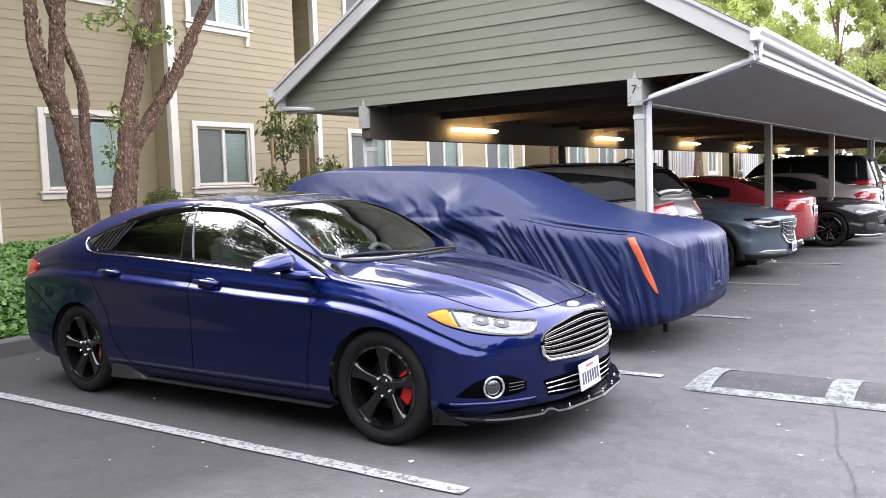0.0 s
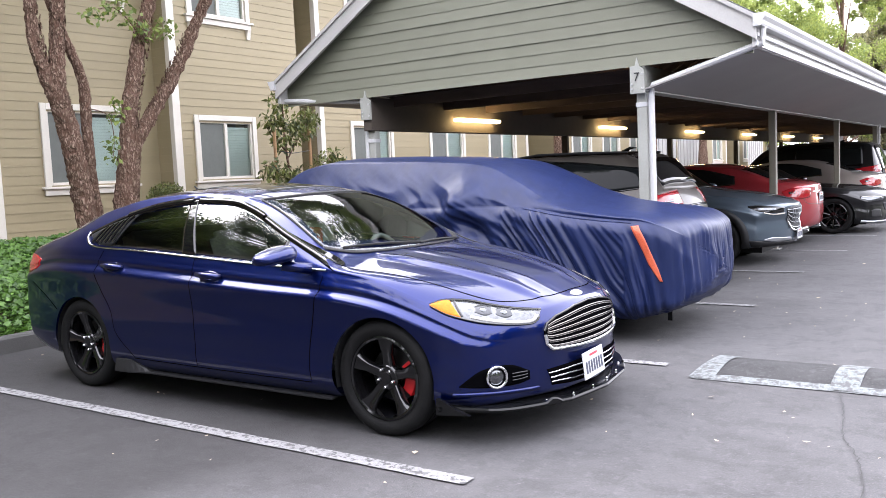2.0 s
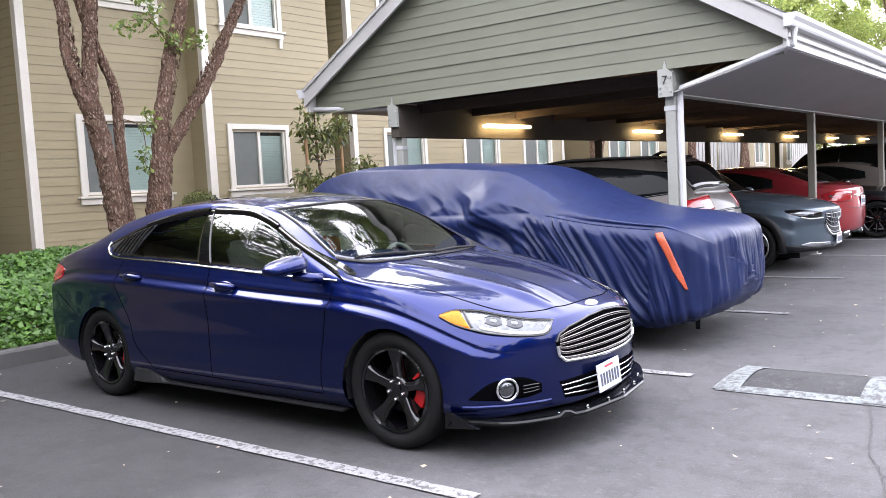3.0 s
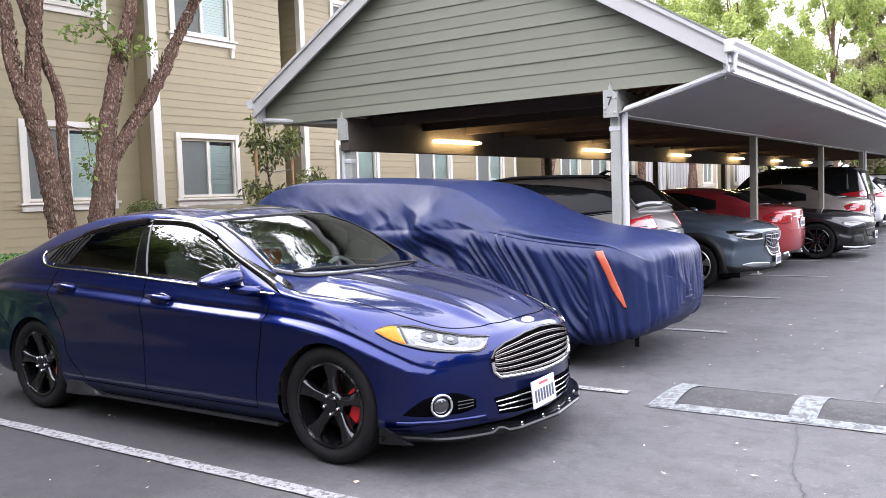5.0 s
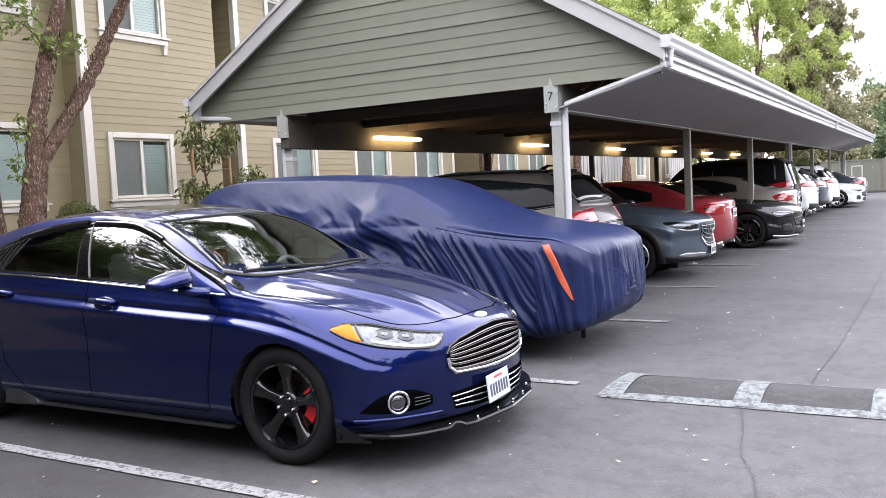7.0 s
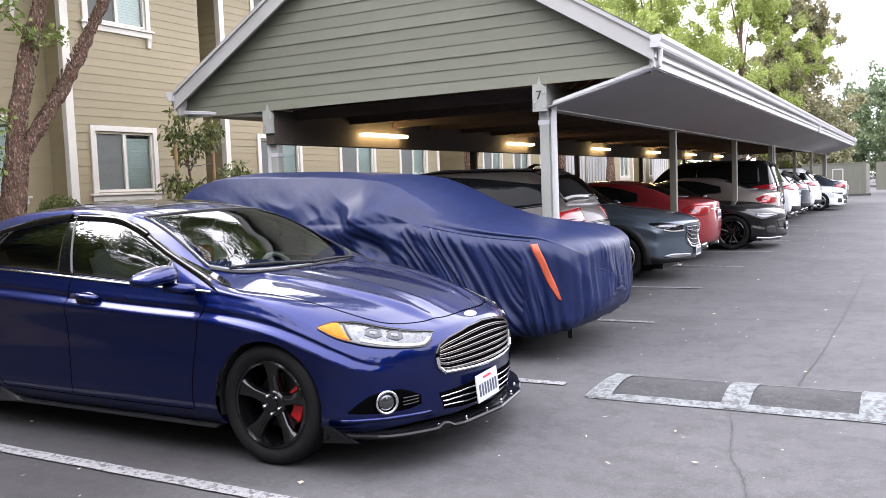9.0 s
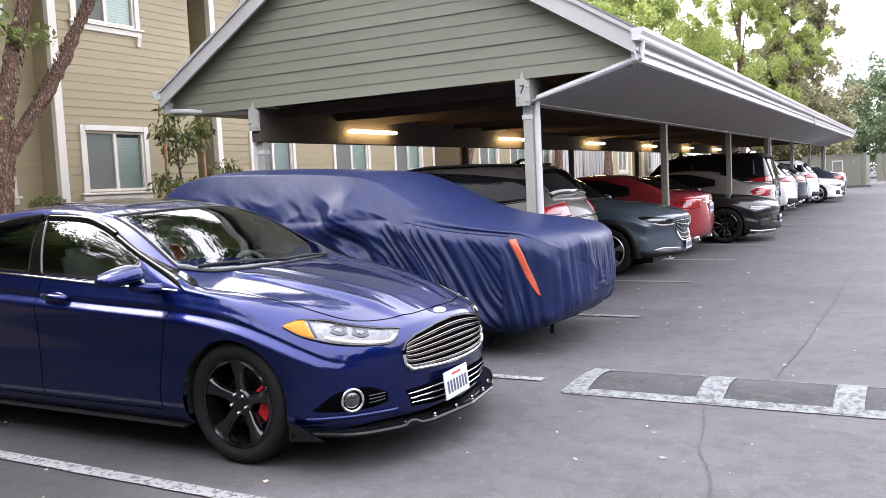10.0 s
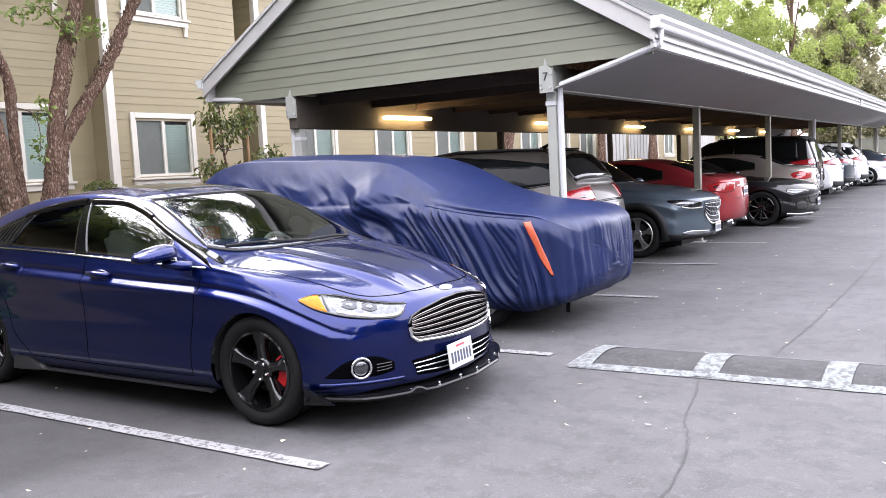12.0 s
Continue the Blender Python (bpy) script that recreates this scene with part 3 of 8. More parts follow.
# strip lamps on the inner beam
for k in range(6):
    y = 11.55 + 5.25 * k
    lamp = thing("strip_lamp", "lit fluorescent strip lamp under the carport roof", "strip lamp", pose(PX_L + 0.155, y, 2.265), "carport lamps")
    part("housing", box(bm_new(), -0.015, 0.02, -0.6, 0.6, 0.035, 0.05, bevel=0.004), LAMP_BODY, lamp)
    bm = bm_new()
    prism(bm, [(-0.05, 0.034), (-0.055, 0.012), (-0.035, -0.008), (0.04, -0.008), (0.062, 0.012), (0.058, 0.034)], 1, -0.6, 0.6)
    part("diffuser", bm, LAMP_GLOW, lamp, "glowing ribbed diffuser")

lamp = thing("wall_lamp", "lit lamp on an arm at the far end of the carport", "lamp", pose(-2.95, END_Y + 0.12, 2.52))
part("arm", box(bm_new(), -0.05, 0.05, -0.64, 0.06, 0.069, 0.11, bevel=0.005), LAMP_BODY, lamp, "pale metal arm")
bm = bm_new()
prism(bm, [(-0.28, 0.068), (-0.24, -0.02), (0.24, -0.02), (0.28, 0.068)], 1, -0.14, 0.1)
part("diffuser", bm, LAMP_GLOW, lamp, "glowing diffuser")

# ---- apartment building ----
BOARD = 0.146
GRADE, TOP = 0.6, 6.6
board_cache = {}


def board_mesh(length_):
    key = round(length_, 3)
    if key not in board_cache:
        bm = bm_new()
        prism(bm, [(0.0, 0.0), (0.017, 0.0), (0.0155, 0.005), (0.007, BOARD + 0.012), (0.0, BOARD + 0.012)], 1, 0, key)
        bmesh.ops.recalc_face_normals(bm, faces=bm.faces)
        me = bpy.data.meshes.new("siding_board")
        bm.to_mesh(me)
        bm.free()
        me.materials.append(SIDING)
        board_cache[key] = me
    return board_cache[key]


def side_wall(name, origin, rz, width, holes=(), label="tan-green lap siding wall of the apartment building"):
    """A wall that runs along its local y from origin; local x is outward. holes: (y0, y1, z0, z1)."""
    w = thing(name, label, "wall", pose(*origin, 0, 0, rz), kind="structure")
    # backing in strips round the holes
    cuts = sorted({GRADE - 0.6, TOP, *[z for h in holes for z in h[2:]]})
    for z0, z1 in zip(cuts, cuts[1:]):
        spans = sorted((h[0], h[1]) for h in holes if h[2] < (z0 + z1) / 2 < h[3])
        y = 0.0
        for a, b in [*spans, (width, width)]:
            if a - y > 0.01:
                part("backing", box(bm_new(), -0.2, 0.0, y, a, z0, z1), SIDING, w)
            y = b
    z = GRADE
    while z < TOP - 0.02:
        zm = z + BOARD / 2
        spans = sorted((h[0], h[1]) for h in holes if h[2] - 0.02 < zm < h[3] + 0.02)
        y = 0.0
        for a, b in [*spans, (width, width)]:
            if a - y > 0.03:
                shared("siding_board", board_mesh(a - y), w, pose(0, y, z))
            y = b
        z += BOARD
    return w


def window(origin, rz, width, height, number, sill=True, upper=False, blind_part=(0.5, 1.0)):
    """A two-pane sliding window with white trim; local y along the wall, local x outward, z from its lower edge."""
    w = thing("window_%d" % number, "white-framed two-pane sliding window with blinds behind the glass", "window", pose(*origin, 0, 0, rz), kind="structure")
    t = 0.10
    fr = [(-t, 0, -0.02, height + t), (width, width + t, -0.02, height + t)]
    for a, b, z0, z1 in fr:
        part("trim_board", box(bm_new(), 0.0, 0.045, a, b, z0, z1, bevel=0.005), TRIM_WHITE, w)
    part("trim_board", box(bm_new(), 0.0, 0.045, 0.002, width - 0.002, height, height + t, bevel=0.005), TRIM_WHITE, w)
    s = part("window_sill", box(bm_new(), 0.0, 0.09, -t - 0.06, width + t + 0.06, -0.06, -0.022, bevel=0.006), TRIM_WHITE, w)
    part("apron", box(bm_new(), 0.0, 0.05, -t - 0.02, width + t + 0.02, -0.16, -0.062, bevel=0.005), TRIM_WHITE, w)
    if upper:
        for y in (-t + 0.02, width + t - 0.1):
            bm = bm_new()
            prism(bm, [(0.0, -0.34), (0.05, -0.34), (0.07, -0.22), (0.09, -0.16), (0.0, -0.16)], 1, y, y + 0.08)
            part("bracket", bm, TRIM_WHITE, w)
    f = 0.045
    for a, b, z0, z1 in ((0, f, 0, height), (width - f, width, 0, height), (width / 2 - 0.035, width / 2 + 0.035, f, height - f), (f, width - f, 0, f), (f, width - f, height - f, height)):
        part("window_frame", box(bm_new(), -0.06, 0.012, a, b, z0, z1, bevel=0.004), TRIM_WHITE, w)
    for k in range(2):
        a, b = (f, width / 2 - 0.035) if k == 0 else (width / 2 + 0.035, width - f)
        bm = bm_new()
        bm.faces.new([bm.verts.new((-0.032, yy, zz)) for yy, zz in ((a, f), (b, f), (b, height - f), (a, height - f))])
        pane = part("pane", bm, WINDOW_GLASS, w, recalc=False)
        pane.visible_shadow = False
        if k == 0:
            part("insect_screen", box(bm_new(), -0.022, -0.019, a, b, f, height - f), SCREEN, w, "grey insect screen")
    y0, y1 = width * blind_part[0], width * blind_part[1]
    n = int((height - 0.1) / 0.05)
    bm = bm_new()
    for i in range(n):
        z = 0.05 + i * 0.05
        bmesh.ops.create_cube(bm, size=1, matrix=Matrix.Translation((-0.075, (y0 + y1) / 2, z)) @ Euler((0, radians(78), 0)).to_matrix().to_4x4() @ Matrix.Diagonal((0.05, y1 - y0, 0.003, 1)))
    part("blind", bm, BLIND, w, "pale horizontal slat blind")
    part("room_back", box(bm_new(), -0.62, -0.6, -0.15, width + 0.15, -0.2, height + 0.2), ROOM_DARK, w, "dim room behind the glass")
    return w


def corner_board(x, y, ax=0.1, ay=0.11, z0=GRADE, z1=TOP):
    b = part("corner_board", box(bm_new(), x - ax, x + 0.03, y - 0.03, y + ay, z0, z1, bevel=0.005), TRIM_WHITE)
    return structure(b, "white corner board of the building", "trim")


XC, XB, XA = -14.35, -12.88, -12.40
YB, YA, YA1, YD = 7.15, 10.2, 13.4, 14.03
win_n = 0
side_wall("wall_recess_south", (XC, -9, 0), 0, YB + 9)
side_wall("wall_return_south", (XC, YB, 0), -90, XB - XC)
B0, B1 = YB, YA
wb = (7.96 - B0 + 0.1, 9.67 - B0 - 0.1)
side_wall("wall_bay_south", (XB, B0, 0), 0, B1 - B0, [(wb[0], wb[1], 1.6, 2.82), (wb[0] + 0.35, wb[1], 4.86, 6.0)])
side_wall("wall_return_middle", (XB, YA, 0), -90, XA - XB)
wa = (10.62 - YA + 0.1, 12.13 - YA - 0.1)
side_wall("wall_bay_middle", (XA, YA, 0), 0, YA1 - YA, [(wa[0], wa[1], 1.6, 2.68), (wa[0], wa[1], 4.6, 5.8)])
side_wall("wall_recess_middle", (XA - 0.75, YA1 - 0.3, 0), 0, YD - YA1 + 0.6)
side_wall("wall_return_north", (XA - 0.75, YD, 0), -90, 0.75)
DW = [(14.98, 16.54), (18.04, 19.7), (20.9, 22.5)]
side_wall("wall_bay_north", (XA, YD, 0), 0, 9.2, [(a - YD + 0.1, b - YD - 0.1, 1.6, 2.68) for a, b in DW] + [(a - YD + 0.1, b - YD - 0.1, 4.6, 5.8) for a, b in DW])
corner_board(XB, YB), corner_board(XA, YA, 0.08, 0.13), corner_board(XA, YD), corner_board(XA, YD + 9.1)
spans = [(XB, B0 + wb[0], B0 + wb[1], 1.6, 1.22, 0), (XB, B0 + wb[0] + 0.35, B0 + wb[1], 4.86, 1.14, 1), (XA, YA + wa[0], YA + wa[1], 1.6, 1.08, 0), (XA, YA + wa[0], YA + wa[1], 4.6, 1.2, 1)]
spans += [(XA, a + 0.1, b - 0.1, z, h_, u) for a, b in DW for z, h_, u in ((1.6, 1.08, 0), (4.6, 1.2, 1))]
for i, (x, a, b, z, h_, u) in enumerate(spans):
    window((x, a, z), 0, b - a, h_, i + 1, upper=bool(u), blind_part=(0.0, 1.0) if i in (0,) else (0.5, 1.0))
# further bays
y = YD + 9.2
number = len(spans) + 1
for k in range(3):
    side_wall("wall_recess_far", (XA - 1.2, y, 0), 0, 2.2)
    side_wall("wall_return_far", (XA - 1.2, y + 2.2, 0), -90, 1.2)
    ws = [(0.9, 2.3), (3.4, 4.8), (5.9, 7.3)]
    side_wall("wall_bay_far", (XA, y + 2.2, 0), 0, 8.2, [(a, b, 1.6, 2.68) for a, b in ws])
    corner_board(XA, y + 2.2)
    corner_board(XA, y + 2.2 + 8.1)
    for a, b in ws:
        window((XA, y + 2.2 + a, 1.6), 0, b - a, 1.08, number)
        number += 1
    y += 10.4
# eaves of the building
bm = bm_new()
prism(bm, [(-13.2 + 1.6, 6.5), (-13.2 + 1.6, 6.7), (-18.5, 9.4), (-26, 6.5)], 1, -9.5, 56)
structure(part("building_roof", bm, SHINGLE), "dark shingle roof of the apartment building", "roof")
bm = bm_new()
box(bm, -25, XC - 0.3, -8.9, 55.6, 0, 6.5)
structure(part("building_core", bm, SIDING), "plain inner walls of the apartment building", "wall")

# ---- cars ----
from mathutils.bvhtree import BVHTree

TYRE = material("tyre_rubber", (0.007, 0.007, 0.0073), spec=0.18, rough=0.75, spread=0.2, scale=20, fine=120, bump=0.2)
BLACK_GLOSS = material("gloss_black", (0.004, 0.004, 0.0045), rough=0.05, spread=0.05, bump=0, spec=0.6)
BLACK_SATIN = material("satin_black_plastic", (0.012, 0.012, 0.013), rough=0.5, spread=0.15, fine=200, bump=0.05, spec=0.25)
LIP_BLACK = material("lip_black", (0.005, 0.005, 0.0055), rough=0.12, spread=0.1, bump=0.02, spec=0.3)
GAP_BLACK = material("shadow_gap", (0.002, 0.002, 0.0025), rough=1.0, spread=0.05, bump=0, spec=0.0)
CHROME = material("chrome", (0.75, 0.76, 0.78), rough=0.1, metal=1.0, spread=0.03, bump=0)
ALLOY = material("alloy", (0.42, 0.43, 0.45), rough=0.3, metal=0.9, spread=0.06, bump=0)
DISC = material("brake_disc", (0.05, 0.05, 0.05), rough=0.35, metal=0.9, spread=0.15, fine=200)
RED_PAINT = material("caliper_red", (0.5, 0.012, 0.015), rough=0.35, spread=0.05)
AMBER = material("amber_lens", (0.72, 0.15, 0.004), rough=0.4, spread=0.2, scale=30, fine=90, bump=0.05, spec=0.2)
LENS_SILVER = material("lamp_reflector", (0.15, 0.155, 0.165), rough=0.14, metal=0.9, spread=0.2, scale=18, fine=50, bump=0.0)
LAMP_BOWL = material("lamp_bowl", (0.11, 0.115, 0.122), rough=0.22, metal=0.6, spread=0.5, scale=22, fine=60, bump=0.15, coat=0.6)
LAMP_DARK = material("lamp_bezel_grey", (0.06, 0.062, 0.068), rough=0.25, metal=0.4, spread=0.3, scale=40, bump=0.0)
TAIL_RED = material("tail_lamp_red", (0.26, 0.008, 0.012), rough=0.12, spread=0.15, scale=25, bump=0.1, coat=1.0)
PLATE_WHITE = material("number_plate_white", (0.5, 0.51, 0.53), rough=0.4, spread=0.05)
PLATE_BLUE = material("number_plate_bars", (0.05, 0.056, 0.085), rough=0.5, spread=0.05)
PLATE_RED = material("number_plate_script", (0.5, 0.04, 0.06), rough=0.5, spread=0.05)
CAR_GLASS = glass("car_glass_tinted", (0.75, 0.84, 0.8), see=0.6, ior=2.25)
CAR_GLASS_CLEAR = glass("windscreen_glass", (0.84, 0.95, 0.9), see=0.9, ior=2.2)
GLASS_DARK = material("dark_car_glass", (0.006, 0.007, 0.0075), rough=0.03, spread=0.05, bump=0, spec=0.12)
# taupe: a dust film plus the surroundings' reflection put into the colour
TAUPE_GLASS = material("taupe_car_glass", (0.085, 0.078, 0.07), rough=0.3, spread=0.15, scale=6, bump=0, spec=0.4)
SEAT = material("seat_cloth", (0.24, 0.24, 0.225), rough=0.9, spread=0.15, fine=150)
CABIN = material("cabin_plastic", (0.23, 0.24, 0.225), rough=0.7, spread=0.15)
RED_CLOTH = material("red_cloth", (0.45, 0.03, 0.03), rough=0.9, spread=0.2)


def curve(*pts):
    """A smooth curve through (x, value) with no overshoot."""
    p = sorted(pts)
    x, y = np.array([a for a, _ in p], float), np.array([b for _, b in p], float)
    h = np.diff(x)
    d = np.diff(y) / h
    m = np.zeros(len(x))
    for i in range(1, len(x) - 1):
        if d[i - 1] * d[i] > 0:
            w1, w2 = 2 * h[i] + h[i - 1], h[i] + 2 * h[i - 1]
            m[i] = (w1 + w2) / (w1 / d[i - 1] + w2 / d[i])
    m[0], m[-1] = d[0], d[-1]

    def f(v):
        v = np.clip(v, x[0], x[-1])
        i = np.clip(np.searchsorted(x, v) - 1, 0, len(h) - 1)
        t = (v - x[i]) / h[i]
        return y[i] * (1 + 2 * t) * (1 - t) ** 2 + m[i] * h[i] * t * (1 - t) ** 2 + y[i + 1] * t * t * (3 - 2 * t) + m[i + 1] * h[i] * t * t * (t - 1)
    return f


def bent(pts, n):
    """n points along straight pieces between pts."""
    p = [Vector(q) for q in pts]
    out = []
    for k in range(n):
        t = k / (n - 1) * (len(p) - 1)
        i = min(int(t), len(p) - 2)
        out.append(p[i].lerp(p[i + 1], t - i))
    return out


class Shell:
    """The painted skin of a car. x forward, y to its left, z up; the origin lies on the ground midway between the axles."""

    def __init__(self, S, fine=1.0):
        self.S = S
        xf, xr, W = S["xf"], S["xr"], S["W"]
        n = int(170 * fine)
        mid = np.linspace(xr + 0.16, xf - 0.16, n)
        e = 0.16 * (1 - np.cos(np.linspace(0, math.pi / 2, 9)))
        xs = np.unique(np.concatenate([xr + e, mid, xf - e]))
        ns, nu, nt = int(34 * fine), int(16 * fine), int(S.get("top_rows", 30 if "dome" in S else 14) * fine)
        zb, zs, zc, yr, cr, ym = S["zb"](xs), S["zs"](xs), S["zc"](xs), S["yr"](xs), S["cr"](xs), S["ym"](xs)
        zr = zc - cr
        ys = ym - S.get("tuck", 0.05)
        rows_y, rows_z = [], []
        for a in (0.0, 0.45, 0.86):
            rows_y.append(ym * a), rows_z.append(zb + 0.0 * ym)
        for q in np.linspace(0, 1, ns):
            low = max(0.0, 1 - q / 0.14)
            y = ym - 0.045 * low * low - 0.012 * ((q - 0.6) / 0.5) ** 2
            y = y - S.get("scoop", 0.014) * math.exp(-(((q - 0.6) / 0.14) ** 2)) + 0.006 * math.exp(-(((q - 0.2) / 0.06) ** 2))
            y = y + S.get("ridge", 0.004) * math.exp(-(((q - 0.90) / 0.02) ** 2))
            led = min(1.0, max(0.0, (q - 0.80) / 0.085))
            y = y - S.get("ledge", 0.0) * led * led * (3 - 2 * led)
            top = max(0.0, (q - 0.88) / 0.12)
            y = y + (ys - ym + 0.008) * top * top
            rows_y.append(y), rows_z.append(zb + q * (zs - zb))
        y_last = rows_y[-1]
        for k in range(1, nu + 1):
            r = k / nu
            bul = 0.022 * math.sin(math.pi * r)
            rows_y.append(y_last + (yr - y_last) * r + bul), rows_z.append(zs + (zr - zs) * r + 0.4 * bul)
        for k in range(1, nt + 1):
            w = 1 - k / nt
            rows_y.append(yr * w), rows_z.append(zc - (zc - zr) * w ** 2.2)
        Y, Z = np.array(rows_y).T, np.array(rows_z).T  # station, ring
        # round the ends
        zm = 0.5 * (zb + zc)
        r = 0.10
        for end, sgn in ((xf, 1), (xr, -1)):
            s = np.clip((r - sgn * (end - xs)) / r, 0, 1)
            k = 0.11 * (1 - np.sqrt(1 - s ** 2))
            Y *= (1 - k)[:, None]
            Z = zm[:, None] + (Z - zm[:, None]) * (1 - 0.9 * k)[:, None]
            ring_y = np.concatenate([-Y[:, ::-1], Y[:, 1:-1]], axis=1)
        ring_z = np.concatenate([Z[:, ::-1], Z[:, 1:-1]], axis=1)
        m = ring_y.shape[1]
        V = np.stack([np.repeat(xs[:, None], m, 1), ring_y, ring_z], -1)
        faces = []
        ns_ = len(xs)
        for i in range(ns_ - 1):
            for j in range(m):
                k = (j + 1) % m
                faces.append((i * m + j, (i + 1) * m + j, (i + 1) * m + k, i * m + k))
        verts = V.reshape(-1, 3)
        # close the ends with shrinking rings
        extra, base = [], len(verts)
        for row, flip in ((0, False), (ns_ - 1, True)):
            c = np.array([V[row, 0, 0], 0, float(zm[row])])
            prev = [row * m + j for j in range(m)]
            rings = S.get("rings", 14)
            for a in range(1, rings):
                f = 1 - a / rings
                now = [base + len(extra) + j for j in range(m)]
                extra.extend(c + (V[row] - c) * np.array([1, f, f]))
                for j in range(m):
                    k = (j + 1) % m
                    q = (prev[j], prev[k], now[k], now[j])
                    faces.append(q if not flip else q[::-1])
                prev = now
            faces.append(tuple(prev) if not flip else tuple(prev[::-1]))
        verts = np.concatenate([verts, np.array(extra)])
        # bow the nose and the tail
        x, y, z = verts.T.copy()
        a = S.get("bow_from", 0.95)
        t = np.clip((x - a) / (xf - a), 0, 1) ** 2
        verts[:, 0] -= t * (S["bow"] * np.clip(np.abs(y) / W, 0, 1) ** 2.2 + S["nose"](z))
        b = S.get("tail_from", -1.3)
        t = np.clip((b - x) / (b - xr), 0, 1) ** 2
        verts[:, 0] += t * (S.get("bow_rear", 0.25) * np.clip(np.abs(y) / W, 0, 1) ** 2.4 + S["tail"](z))
        if "dome" in S:
            # raised middle of the bonnet between two creases
            x, y, z = verts.T
            edge = S["dome"](x)
            s = np.clip((edge + 0.03 - np.abs(y)) / 0.06, 0, 1)
            on = np.clip((x - 1.0) / 0.25, 0, 1) * np.clip((2.2 - x) / 0.2, 0, 1) * (z > 0.7)
            crest = 0.010 * np.exp(-(((np.abs(y) - edge + 0.035) / 0.035) ** 2)) + 0.007 * np.exp(-(((np.abs(y) - 0.52 * edge) / 0.03) ** 2))
            verts[:, 2] += (0.015 * s * s * (3 - 2 * s) + crest) * on
        if "ease" in S:
            # flatten slight waves where the glass lies
            x0, x1, z0 = S["ease"]
            q = np.array([f for f in faces if len(f) == 4])
            pairs = np.concatenate([q[:, [0, 1]], q[:, [1, 2]]])
            w = np.clip((verts[:, 0] - x0) / 0.12, 0, 1) * np.clip((x1 - verts[:, 0]) / 0.12, 0, 1) * np.clip((verts[:, 2] - z0) / 0.1, 0, 1) * 0.6
            for _ in range(45):
                tot, num = np.zeros_like(verts), np.zeros(len(verts))
                for a, b in ((0, 1), (1, 0)):
                    np.add.at(tot, pairs[:, a], verts[pairs[:, b]]), np.add.at(num, pairs[:, a], 1)
                verts = verts + (tot / np.maximum(num, 1)[:, None] - verts) * (w * (num > 0))[:, None]
        self.verts, self.faces = verts, faces
        self.bvh = BVHTree.FromPolygons([Vector(v) for v in verts], faces)

    def cast(self, plane, a, b):
        """Place and normal where a line of sight meets the skin: plane side (x, z), front or rear (y, z), top (x, y), quarter (s, z)."""
        o, d = {"side": ((a, -2, b), (0, 1, 0)), "front": ((5, a, b), (-1, 0, 0)), "rear": ((-5, a, b), (1, 0, 0)), "top": ((a, b, 3), (0, 0, -1)),
                "quarter": ((a * 0.7071 + 2, a * 0.7071 - 2, b), (-0.7071, 0.7071, 0)), "rear_quarter": ((a * 0.7071 - 2, -a * 0.7071 - 2, b), (0.7071, 0.7071, 0))}[plane]
        p, nrm, i, dist = self.bvh.ray_cast(Vector(o), Vector(d))
        if p is None:
            p, nrm, i, dist = self.bvh.find_nearest(Vector(o) + Vector(d) * 3)
        if nrm.dot(Vector(d)) > 0:
            nrm = -nrm
        return p, nrm

    def patch(self, name, plane, low, high, material_, parent, off=0.004, thick=0.012, nu=24, nv=8, flip=False, label="", crown=0.0, way=spline):
        """A fitted panel between two edge curves of the projection plane."""
        lo, hi = way([(a, b, 0) for a, b in low], nu + 1), way([(a, b, 0) for a, b in high], nu + 1)
        bm = bm_new()
        top, bot = [], []
        s = -1 if flip else 1
        for i in range(nu + 1):
            rt, rb = [], []
            for j in range(nv + 1):
                q = lo[i].lerp(hi[i], j / nv)
                p, nrm = self.cast(plane, q.x, q.y)
                bump = crown * math.sin(math.pi * j / nv) * math.sin(math.pi * i / nu) ** 0.5 if crown else 0.0
                f, g = p + nrm * (off + bump), p + nrm * (off - thick)
                rt.append(bm.verts.new((f.x, s * f.y, f.z))), rb.append(bm.verts.new((g.x, s * g.y, g.z)))
            top.append(rt), bot.append(rb)
        for i in range(nu):
            for j in range(nv):
                bm.faces.new((top[i][j], top[i + 1][j], top[i + 1][j + 1], top[i][j + 1]))
        edge = [(i, 0) for i in range(nu)] + [(nu, j) for j in range(nv)] + [(i, nv) for i in range(nu, 0, -1)] + [(0, j) for j in range(nv, 0, -1)]
        for (i, j), (k, l) in zip(edge, edge[1:] + edge[:1]):
            try:
                bm.faces.new((top[i][j], bot[i][j], bot[k][l], top[k][l]))
            except ValueError:
                pass
        bmesh.ops.remove_doubles(bm, verts=bm.verts, dist=1e-5)
        ob = part(name, bm, material_, parent, label, smooth=True)
        return ob

    def ribbon(self, name, plane, pts, width, material_, parent, off=0.003, n=40, flip=False, label="", thick=0.004, way=spline):
        """A narrow strip along a line on the skin."""
        line = way([(a, b, 0) for a, b in pts], n)
        bm = bm_new()
        rows = []
        s = -1 if flip else 1
        for i, q in enumerate(line):
            d = (line[min(i + 1, n - 1)] - line[max(i - 1, 0)])
            d = d.normalized() if d.length > 1e-6 else Vector((1, 0, 0))
            w = Vector((-d.y, d.x, 0)) * width / 2
            row = []
            for k in (-1, 1):
                r = q + w * k
                p, nrm = self.cast(plane, r.x, r.y)
                for o in (off, off - thick):
                    g = p + nrm * o
                    row.append(bm.verts.new((g.x, s * g.y, g.z)))
            rows.append(row)
